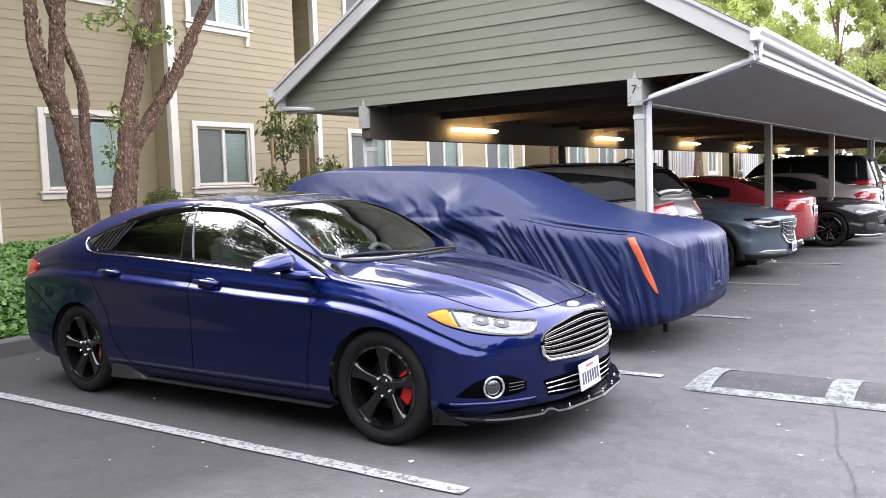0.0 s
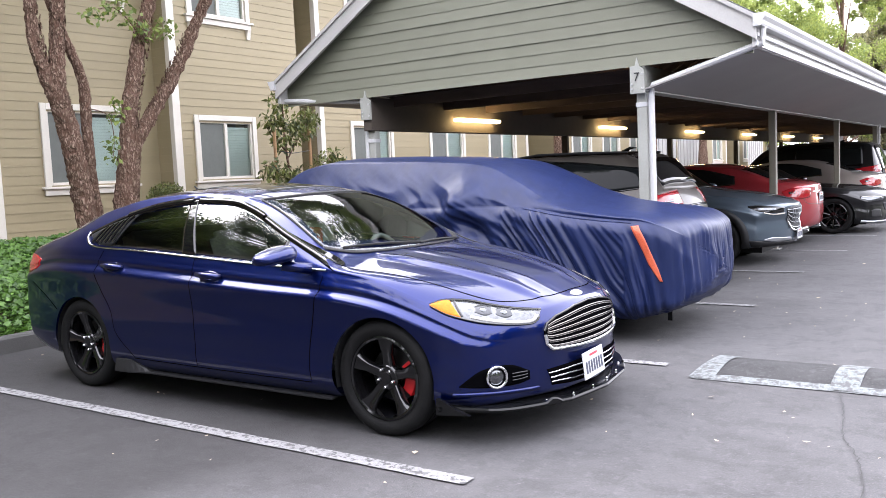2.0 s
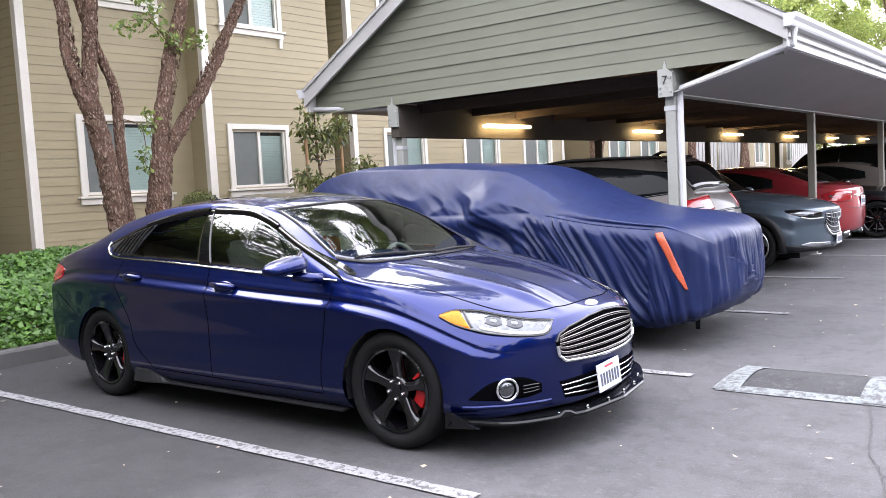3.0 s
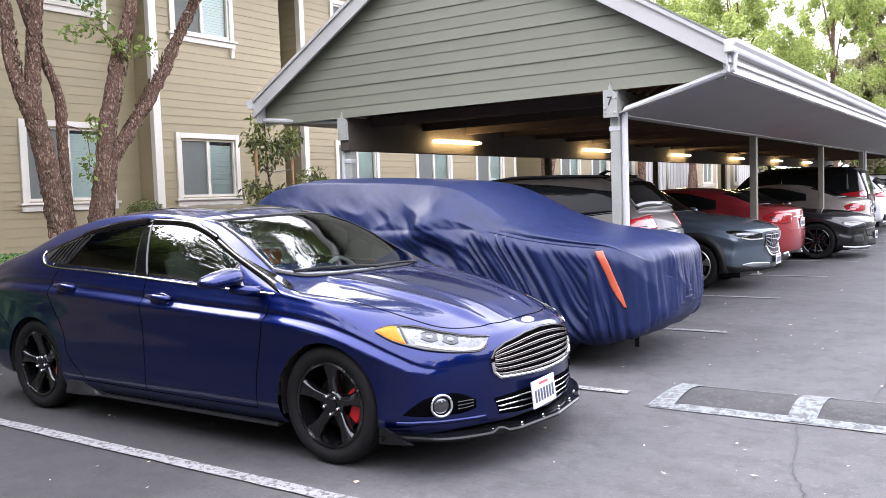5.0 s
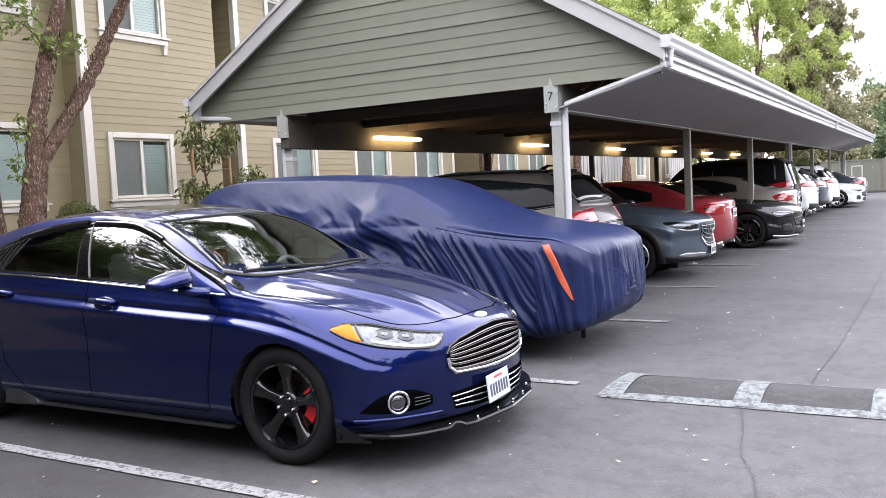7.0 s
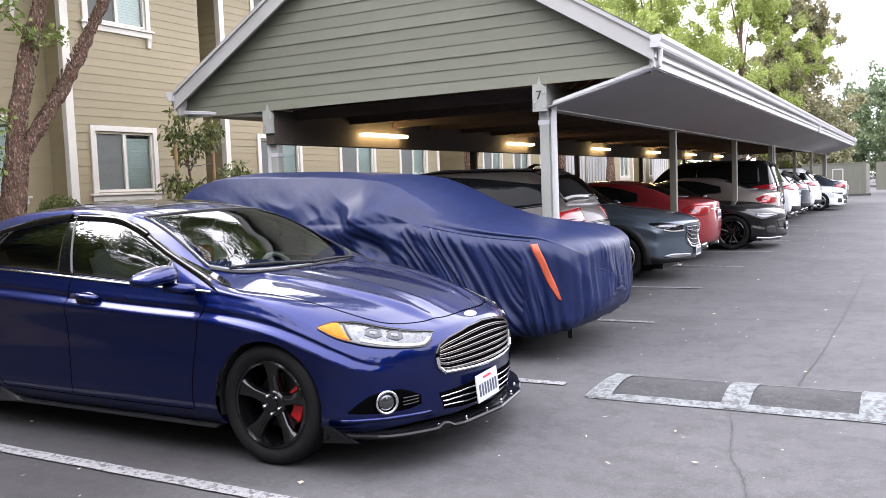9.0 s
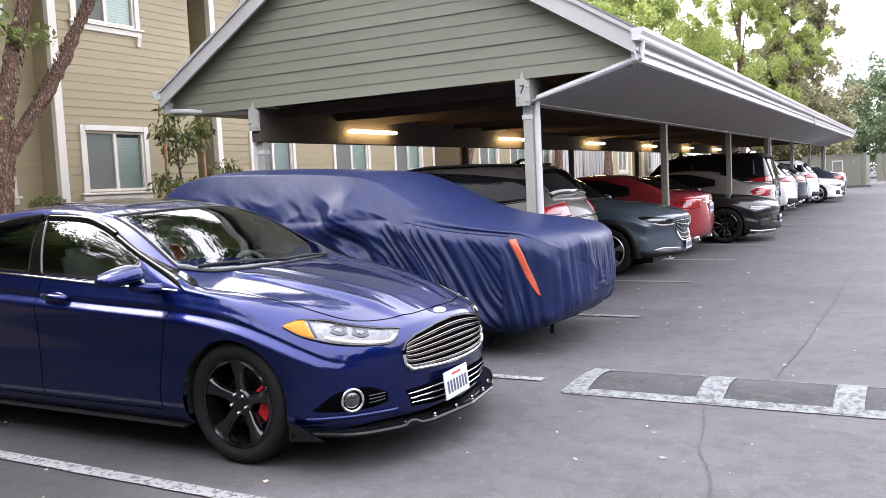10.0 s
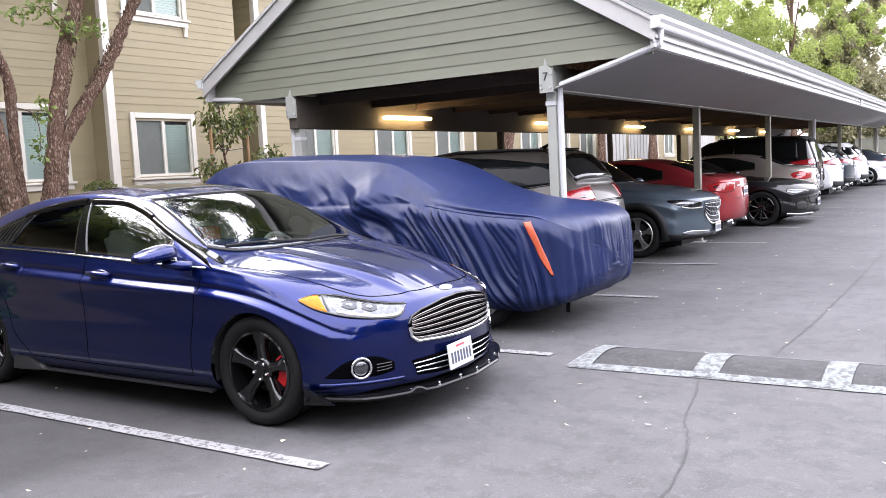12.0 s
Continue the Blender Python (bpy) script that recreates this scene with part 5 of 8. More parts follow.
        lathe(bm, [(0.062, -0.02), (0.064, 0.012), (0.058, 0.018), (0.050, 0.012), (0.047, -0.02)], 28, "Z", close=True)
        part("fog_lamp_ring", bm, CHROME, fog, "chrome fog lamp ring", smooth=True).matrix_local = mt
        bm = bm_new()
        lathe(bm, [(0.047, -0.01), (0.043, 0.004), (0.03, 0.010), (0.001, 0.014)], 24, "Z")
        part("fog_lamp", bm, LENS_SILVER, fog, "round fog lamp lens", smooth=True).matrix_local = mt
        for k in range(3):
            sh.ribbon("fog_slat", "quarter", [(1.04, 0.345 + 0.018 * k), (1.09, 0.347 + 0.018 * k), (1.13, 0.353 + 0.015 * k)], 0.006, BLACK_GLOSS, fog, 0.012, 10, f, thick=0.01)
        sh.ribbon("bumper_crease", "quarter", [(0.72, 0.285), (0.85, 0.288), (1.0, 0.284), (1.2, 0.28)], 0.02, BLUE, car, 0.012, 30, f, "blue bumper ledge", 0.014)
        # tail lamp
        sh.patch("tail_lamp", "rear_quarter", [(-0.84, 0.88), (-0.95, 0.85), (-1.1, 0.83), (-1.3, 0.83)], [(-0.82, 0.955), (-0.95, 0.985), (-1.1, 0.985), (-1.3, 0.965)], TAIL_RED, car, 0.006, 0.014, 16, 8, f, "red tail lamp", 0.005)
        # mirror
        sg = -1 if not f else 1
        if f:
            continue
        mir = bm_new()
        bmesh.ops.create_uvsphere(mir, u_segments=28, v_segments=18, radius=1)
        for v in mir.verts:
            c = [math.copysign(abs(q) ** 0.72, q) for q in v.co]
            taper = 1 - 0.25 * (c[1] * sg)
            v.co = Vector((0.79 + max(c[0], -0.45) * 0.10, sg * 1.05 + c[1] * 0.145, 1.03 + (c[2] * 0.056 if c[2] > 0 else c[2] * 0.046 * (1 - 0.35 * max(0, c[0]))) * taper - 0.012 * c[1] * sg))
        mo = part("wing_mirror", mir, BLUE, car, "body-coloured wing mirror", smooth=True)
        bm = bm_new()
        tube(bm, [(0.90, sg * 0.86, 0.945), (0.85, sg * 0.93, 0.96), (0.80, sg * 1.0, 0.98)], [0.035, 0.03, 0.032], 10)
        part("mirror_foot", bm, BLUE, mo, "body-coloured mirror foot", smooth=True)
        part("mirror_glass", box(bm_new(), 0.738, 0.743, min(sg * 0.95, sg * 1.15), max(sg * 0.95, sg * 1.15), 1.0, 1.06, bevel=0.002), CHROME, mo, "mirror glass")
    # bonnet gap and creases
    sh.ribbon("bonnet_gap", "top", full([(2.18, 0.0), (2.165, -0.25), (2.07, -0.48), (1.92, -0.60), (1.6, -0.69), (1.2, -0.755), (1.0, -0.77)]), 0.006, GAP_BLACK, car, 0.0012, 120, thick=0.002)
    # grille: chrome frame, dark field, seven chrome bars
    gl = [(-0.462, 0.565), (-0.455, 0.51), (-0.42, 0.478), (-0.2, 0.468), (0, 0.465), (0.2, 0.468), (0.42, 0.478), (0.455, 0.51), (0.462, 0.565)]
    gh = [(-0.462, 0.585), (-0.435, 0.622), (-0.36, 0.650), (-0.17, 0.682), (0, 0.692), (0.17, 0.682), (0.36, 0.650), (0.435, 0.622), (0.462, 0.585)]
    gr = sh.patch("grille", "front", gl, gh, GAP_BLACK, car, 0.003, 0.02, 32, 10, label="dark hexagonal grille with thin chrome bars", way=bent)
    for k in range(6):
        f = (k + 0.75) / 6.6
        pts = [(lx + (hx - lx) * f, lz + (hz - lz) * f) for (lx, lz), (hx, hz) in zip(gl[1:-1], gh[1:-1])]
        sh.ribbon("grille_bar", "front", pts, 0.0075, GRILLE_BAR, gr, 0.008, 48, thick=0.006)
        sh.ribbon("grille_bar", "front", [(px, pz - 0.0085) for px, pz in pts], 0.003, GRILLE_BAR, gr, 0.006, 48, thick=0.004)
    sh.ribbon("grille_frame", "front", gl, 0.014, CHROME, gr, 0.016, 65, label="chrome grille frame", thick=0.014, way=bent)
    sh.ribbon("grille_frame", "front", gh, 0.010, BLACK_GLOSS, gr, 0.012, 65, thick=0.012, way=bent)
    # oval badge above the grille
    p, nrm = sh.cast("front", -0.02, 0.735)
    bm = bm_new()
    lathe(bm, [(1.0, -0.004), (1.0, 0.004), (0.9, 0.007), (0.01, 0.008)], 32, "Z")
    bmesh.ops.transform(bm, matrix=Matrix.Translation(p) @ nrm.to_track_quat("Z", "Y").to_matrix().to_4x4() @ Matrix.Diagonal((0.062, 0.027, 1, 1)), verts=bm.verts)
    part("oval_badge", bm, GUTTER_WHITE, car, "pale oval badge", smooth=True)
    # lower grille
    ll = [(-0.42, 0.275), (-0.2, 0.262), (0, 0.26), (0.2, 0.262), (0.42, 0.275)]
    lh = [(-0.46, 0.37), (-0.2, 0.385), (0, 0.388), (0.2, 0.385), (0.46, 0.37)]
    lg = sh.patch("lower_grille", "front", ll, lh, GAP_BLACK, car, 0.004, 0.02, 30, 8, label="black lower grille")
    for k in range(3):
        f = (k + 0.8) / 3.6
        sh.ribbon("grille_bar", "front", [(a + (c - a) * f, b + (d - b) * f) for (a, b), (c, d) in zip(ll, lh)], 0.007, CHROME, lg, 0.010, 40, thick=0.007)
    p, nrm = sh.cast("front", 0.0, 0.35)
    plate(car, pose(p.x + 0.03, -0.11, 0.35, 0, 0, 90) @ pose(0, 0, 0, -6, 0, 3))
    # front lip: a flat blade round the nose
    bm = bm_new()
    rows = []
    for i in range(61):
        t = -1 + 2 * i / 60
        y = 0.93 * t
        p, nrm = sh.cast("front", max(-0.80, min(0.80, y * 0.93)), 0.24)
        x = p.x + 0.065 - 0.10 * abs(t) ** 6 - (0.42 * max(0, abs(t) - 0.86) / 0.14 * 0.55)
        up = 0.03 * max(0.0, 1 - abs(abs(t) - 0.52) / 0.05)
        x = max(x, 1.835)
        z = 0.175 + 0.02 * abs(t) ** 3
        xi = max(x - 0.16, 1.805)
        rows.append([bm.verts.new(q) for q in ((xi, y * 0.95, z + 0.05), (x - 0.03, y, z + 0.028), (x, y * 1.01, z + 0.03 + up), (x + 0.006, y * 1.012, z + 0.02 + up), (x, y * 1.01, z + 0.008), (xi, y * 0.95, z - 0.005))])
    for a, b in zip(rows, rows[1:]):
        for j in range(6):
            bm.faces.new((a[j], a[(j + 1) % 6], b[(j + 1) % 6], b[j]))
    bm.faces.new(rows[0]), bm.faces.new(rows[-1])
    lip = part("front_lip", bm, LIP_BLACK, car, "gloss black front lip spoiler")
    for sg in (-1, 1):
        bm = bm_new()
        prism(bm, [(1.805, 0.18), (2.02, 0.20), (1.93, 0.225), (1.85, 0.265), (1.812, 0.272)], 1, sg * 0.905, sg * 0.925)
        part("end_plate", bm, LIP_BLACK, lip, "black lip end plate")
    for y in (-0.5, -0.3, -0.1, 0.1, 0.3, 0.5):
        p, nrm = sh.cast("front", y * 0.93, 0.24)
        bm = bm_new()
        bmesh.ops.create_uvsphere(bm, u_segments=8, v_segments=6, radius=0.009, matrix=Matrix.Translation((p.x + 0.03, y, 0.207)))
        part("lip_bolt", bm, CHROME, lip)
    # boot lip
    sh.patch("boot_spoiler", "top", [(-2.28, 0.55), (-2.42, 0.3), (-2.45, 0), (-2.42, -0.3), (-2.28, -0.55)], [(-2.16, 0.55), (-2.27, 0.3), (-2.3, 0), (-2.27, -0.3), (-2.16, -0.55)], BLACK_GLOSS, car, 0.028, 0.03, 24, 5, label="black boot lip spoiler")
    # wipers
    for x0, y0, x1, y1 in ((1.10, 0.0, 0.93, -0.60), (1.06, 0.50, 1.10, -0.02)):
        bm = bm_new()
        pts = []
        for k in range(8):
            q = Vector((x0, y0, 0)).lerp(Vector((x1, y1, 0)), k / 7)
            p, nrm = sh.cast("top", q.x, q.y)
            pts.append(p + nrm * 0.014)
        tube(bm, pts, [0.008] * 8, 6)
        part("wiper", bm, BLACK_SATIN, car, "black wiper")
    # cabin
    part("cabin_floor", box(bm_new(), -1.6, 1.1, -0.72, 0.72, 0.30, 0.36), CABIN, car, "dark cabin floor")
    bm = bm_new()
    prism(bm, [(0.62, 0.9), (0.95, 0.96), (1.1, 0.93), (1.05, 0.4), (0.8, 0.4), (0.72, 0.75)], 1, -0.70, 0.70)
    part("dashboard", bm, CABIN, car, "black dashboard")
    for y in (-0.37, 0.37):
        seat(car, 0.15, y)
    bm = bm_new()
    box(bm, -1.0, -0.55, -0.62, 0.62, 0.42, 0.58, bevel=0.05)
    bench = part("rear_bench", bm, SEAT, car, "grey rear bench", smooth=True)
    bm = bm_new()
    bmesh.ops.create_cube(bm, size=1, matrix=pose(-1.08, 0, 0.85, 0, -22, 0) @ Matrix.Diagonal((0.14, 1.24, 0.6, 1)))
    part("backrest", bm, SEAT, bench)
    bm = bm_new()
    R_ = 0.18
    pts = [(0.52 - 0.08 * math.sin(a), 0.37 + R_ * math.cos(a), 0.88 + R_ * math.sin(a) * 0.9) for a in [2 * math.pi * k / 24 for k in range(25)]]
    tube(bm, pts, [0.016] * 25, 8)
    part("steering_wheel", bm, CABIN, car, "black steering wheel", smooth=True)
    bm = bm_new()
    box(bm, -0.14, 0.02, 0.10, 0.24, 0.62, 1.12, bevel=0.03)
    part("red_jacket", bm, RED_CLOTH, car, "red cloth over a seat", smooth=True)
    bm = bm_new()
    bmesh.ops.create_cube(bm, size=1, matrix=pose(0.36, 0, 1.29, 0, 15, 0) @ Matrix.Diagonal((0.03, 0.22, 0.065, 1)))
    part("rear_view_mirror", bm, BLACK_SATIN, car, "rear view mirror")
    bm = bm_new()
    tube(bm, [(-1.05, 0.0, 1.40), (-1.13, 0.0, 1.47)], [0.012, 0.006], 8)
    part("aerial", bm, BLACK_SATIN, car, "short roof aerial")
    part("underbody", box(bm_new(), -2.2, 2.0, -0.5, 0.5, 0.16, 0.24), BLACK_SATIN, car, "dark underbody")
    return car


blue_sedan(pose(-2.873 - 1.425, 4.785, 0))

# --- the covered car ---
COVER_CLOTH = material("navy_cover_cloth", (0.0095, 0.0165, 0.062), rough=0.38, spread=0.15, scale=4, fine=8, bump=0.2, spec=0.25, stretch=(1, 1, 0.4))
ORANGE = material("orange_reflective_strip", (0.46, 0.085, 0.036), rough=0.4, spread=0.15, scale=30, fine=90)
COVERED = dict(
    xf=2.40, xr=-2.62, top_rows=36, rings=40, W=0.97, wf=1.4, wr=-1.4, wz=0.34, arch=0.37, tuck=0.07, scoop=0.0, ridge=0.0,
    zb=curve((-2.62, 0.34), (-1.5, 0.27), (0.0, 0.24), (1.5, 0.20), (2.1, 0.19), (2.40, 0.22)),
    zs=curve((-2.62, 1.05), (-1.5, 1.14), (0.0, 1.16), (0.8, 1.165), (1.1, 1.13), (1.4, 1.075), (1.8, 1.035), (2.1, 1.01), (2.40, 0.95)),
    zc=curve((-2.62, 1.33), (-2.3, 1.54), (-1.95, 1.645), (-1.5, 1.695), (-0.5, 1.665), (0.2, 1.62), (0.45, 1.585), (0.75, 1.47), (1.12, 1.285), (1.4, 1.185), (1.74, 1.12), (2.12, 1.075), (2.28, 1.04), (2.40, 0.98)),
    yr=curve((-2.62, 0.62), (-1.9, 0.62), (-0.6, 0.62), (0.4, 0.64), (0.9, 0.72), (1.2, 0.80), (1.6, 0.85), (2.2, 0.83), (2.5, 0.78)),
    cr=curve((-2.62, 0.05), (-0.6, 0.05), (0.4, 0.06), (1.0, 0.08), (1.4, 0.06), (1.8, 0.05), (2.5, 0.04)),
    ym=curve((-2.62, 0.88), (-1.8, 0.94), (0.0, 0.95), (1.6, 0.965), (2.2, 0.95), (2.5, 0.92)),
    bow_from=1.7, bow=0.20, nose=curve((0.1, 0.10), (0.3, 0.03), (0.5, 0.0), (0.85, 0.0), (0.98, 0.03), (1.08, 0.10)), bow_rear=0.25, tail=curve((0.2, 0.1), (0.5, 0.0), (1.1, 0.0), (1.3, 0.1), (1.6, 0.3)))


def covered_car(m):
    S = COVERED
    sh = Shell(S, 2.1)
    car = thing("covered_car", "parked car under a wrinkled navy fabric cover with orange strips", "covered car", m)
    v = sh.verts.copy()
    # ease the nose corner: each point drifts to the mean of its neighbours
    q = np.array([f for f in sh.faces if len(f) == 4])
    pairs = np.concatenate([q[:, [0, 1]], q[:, [1, 2]], q[:, [2, 3]], q[:, [3, 0]]])
    ease = np.clip((v[:, 0] - 1.95) / 0.2, 0, 1)[:, None] * 0.7
    for _ in range(26):
        tot, num = np.zeros_like(v), np.zeros(len(v))
        np.add.at(tot, pairs[:, 0], v[pairs[:, 1]]), np.add.at(num, pairs[:, 0], 1)
        np.add.at(tot, pairs[:, 1], v[pairs[:, 0]]), np.add.at(num, pairs[:, 1], 1)
        v += (tot / np.maximum(num, 1)[:, None] - v) * ease * (num > 0)[:, None]
    x, y, z = v.T
    side = np.clip((np.abs(y) - 0.55) / 0.3, 0, 1)
    ends = np.clip((np.abs(x) - 1.9) / 0.35, 0, 1)
    skirt = np.maximum(side, ends)
    around = np.where(np.abs(y) > 0.3, np.sign(y), 0) * 7 + np.arctan2(y * 2.2, x) * 2.6
    out = np.stack([x * 0.25 * (0.2 + ends), y * (0.3 + side), np.zeros_like(x)], 1)
    out /= np.maximum(np.linalg.norm(out, axis=1, keepdims=True), 1e-6)
    seam = np.where(x > 0.75, np.interp(x, [0.75, 1.04, 1.3, 1.6, 2.0, 2.4], [1.2, 1.15, 1.085, 1.045, 1.015, 0.99]), 0.95)
    below = np.clip((seam - z) / (0.10 + 0.22 * ends), 0, 1) * skirt
    shift = np.zeros_like(v)
    for i in range(len(v)):
        px, py, pz = v[i]
        s = around[i]
        path = px
        if abs(px) > 1.4:
            turn = math.atan2(abs(py) / 0.95, (abs(px) - 1.4) / 0.9)
            path = math.copysign(1.4 + (math.pi / 2 - turn) * 0.95, px)
        drift = ((0.42 if px > 1.9 else 0.62) * (pz - 1.0) + 0.10 * noise.noise((px * 1.5, pz * 2.0, 2.2))) * (1 - 0.85 * ends[i])
        if below[i] > 0:
            # gathered pleats hanging from the seam
            path = path + drift
            a = noise.noise((path * 5.0, pz * 0.5, 1.3))
            b = noise.noise((path * 14.0, pz * 0.8, 5.1))
            c = noise.noise((path * 31.0, pz * 1.6, 9.7))
            gathered = (0.78 if px > 2.16 else 1.0) if px > 0.7 else (1.5 if ends[i] > 0.5 else 0.55)
            amp = 0.45 + 0.9 * abs(noise.noise((path * 2.3, pz * 1.2, 7.7)))
            d = 0.024 * (1 - 2.4 * abs(a)) + gathered * amp * (0.046 * (0.6 - 2.8 * abs(b)) + 0.032 * (0.5 - 2 * abs(c)))
            calm = 1 - 0.85 * math.exp(-(((px - (2.05 + 0.48 * (0.99 - pz) - 0.06)) / 0.09) ** 2)) * side[i]
            shift[i] += out[i] * d * calm * below[i] * min(1.0, 0.45 + (seam[i] - pz))
            # elastic hem drawn in
            h = max(0.0, 1 - (pz - S["zb"](np.array([px]))[0]) / 0.16)
            shift[i] -= out[i] * 0.10 * h * h
            shift[i][2] += 0.02 * b * h
        # slack diagonal folds over the doors
        if px < 1.15 and side[i] > 0.2:
            fade = min(1.0, (1.15 - px) / 0.6)
            w = noise.noise((px * 2.2 + pz * 3.6, pz * 1.5 - px * 0.8, 3.0))
            k = fade * math.exp(-(((pz - 1.0) / 0.38) ** 2))
            shift[i] += out[i] * 0.070 * (abs(w) * -2 + 0.5) * k * side[i]
            u = noise.noise((px * 7 + pz * 10, pz * 2.4 - px * 1.6, 8.0))
            shift[i] += out[i] * 0.018 * (0.5 - 2 * abs(u)) * k * side[i]
        # the mirror under the cloth
        g = math.exp(-(((px - 0.30) / 0.17) ** 2) - (((pz - 1.22) / 0.13) ** 2))
        if g > 0.01 and abs(py) > 0.5:
            shift[i] += np.array([0, math.copysign(0.16, py), 0.0]) * g * (1 + 0.2 * noise.noise((px * 8, pz * 8, 2)))
        # light creases on the top
        shift[i][2] += 0.006 * noise.noise((px * 2.5, py * 3.0, 6.6)) + 0.003 * (0.3 - abs(noise.noise((px * 7, py * 5, 1.1)))) * (1 - below[i])
        # nose bulges and dents
        if ends[i] > 0.2 and px > 0:
            shift[i][0] += (0.014 * noise.noise((py * 3.1, pz * 3.3, 4.4)) + 0.03 * (0.25 - abs(noise.noise((py * 3.4 + pz * 1.6, pz * 2.2, 12.3))))) * ends[i]
    v += shift
    sh.verts = v
    me = bpy.data.meshes.new("cover")
    me.from_pydata([tuple(q) for q in v], [], sh.faces)
    me.shade_smooth()
    me.materials.append(COVER_CLOTH)
    cover = new("fabric_cover", me)
    cover.parent = car
    cover["label"] = "navy fabric car cover"
    sh.bvh = BVHTree.FromPolygons([Vector(q) for q in v], sh.faces)
    for f in (False, True):
        sh.patch("reflective_strip", "side", [(1.96, 0.975), (2.03, 0.85), (2.10, 0.70), (2.18, 0.53)], [(2.02, 0.98), (2.09, 0.86), (2.15, 0.70), (2.20, 0.525)], ORANGE, cover, 0.010, 0.008, 24, 4, f, "orange reflective strip")
        sh.ribbon("reflective_strip", "side", [(-2.36, 1.33), (-2.25, 1.375), (-2.1, 1.4)], 0.05, ORANGE, cover, 0.008, 16, f, "orange reflective strip")
        sh.ribbon("cover_seam", "side", [(0.95, 1.14), (1.3, 1.075), (1.6, 1.035), (1.95, 1.005)], 0.008, COVER_CLOTH, cover, 0.004, 60, f, thick=0.006)
    wheels(car, S, "alloy", 0.34, 0.22, 0.23, detail=False, track=0.82)
    part("underbody", box(bm_new(), -2.0, 1.85, -0.6, 0.6, 0.17, 0.33, bevel=0.03), BLACK_SATIN, car, "dark underbody")
    part("tow_strap", box(bm_new(), 1.98, 2.02, -0.18, -0.15, 0.08, 0.3), BLACK_SATIN, car, "hanging cover strap")
    return car


covered_car(pose(-4.50, 7.72, 0))


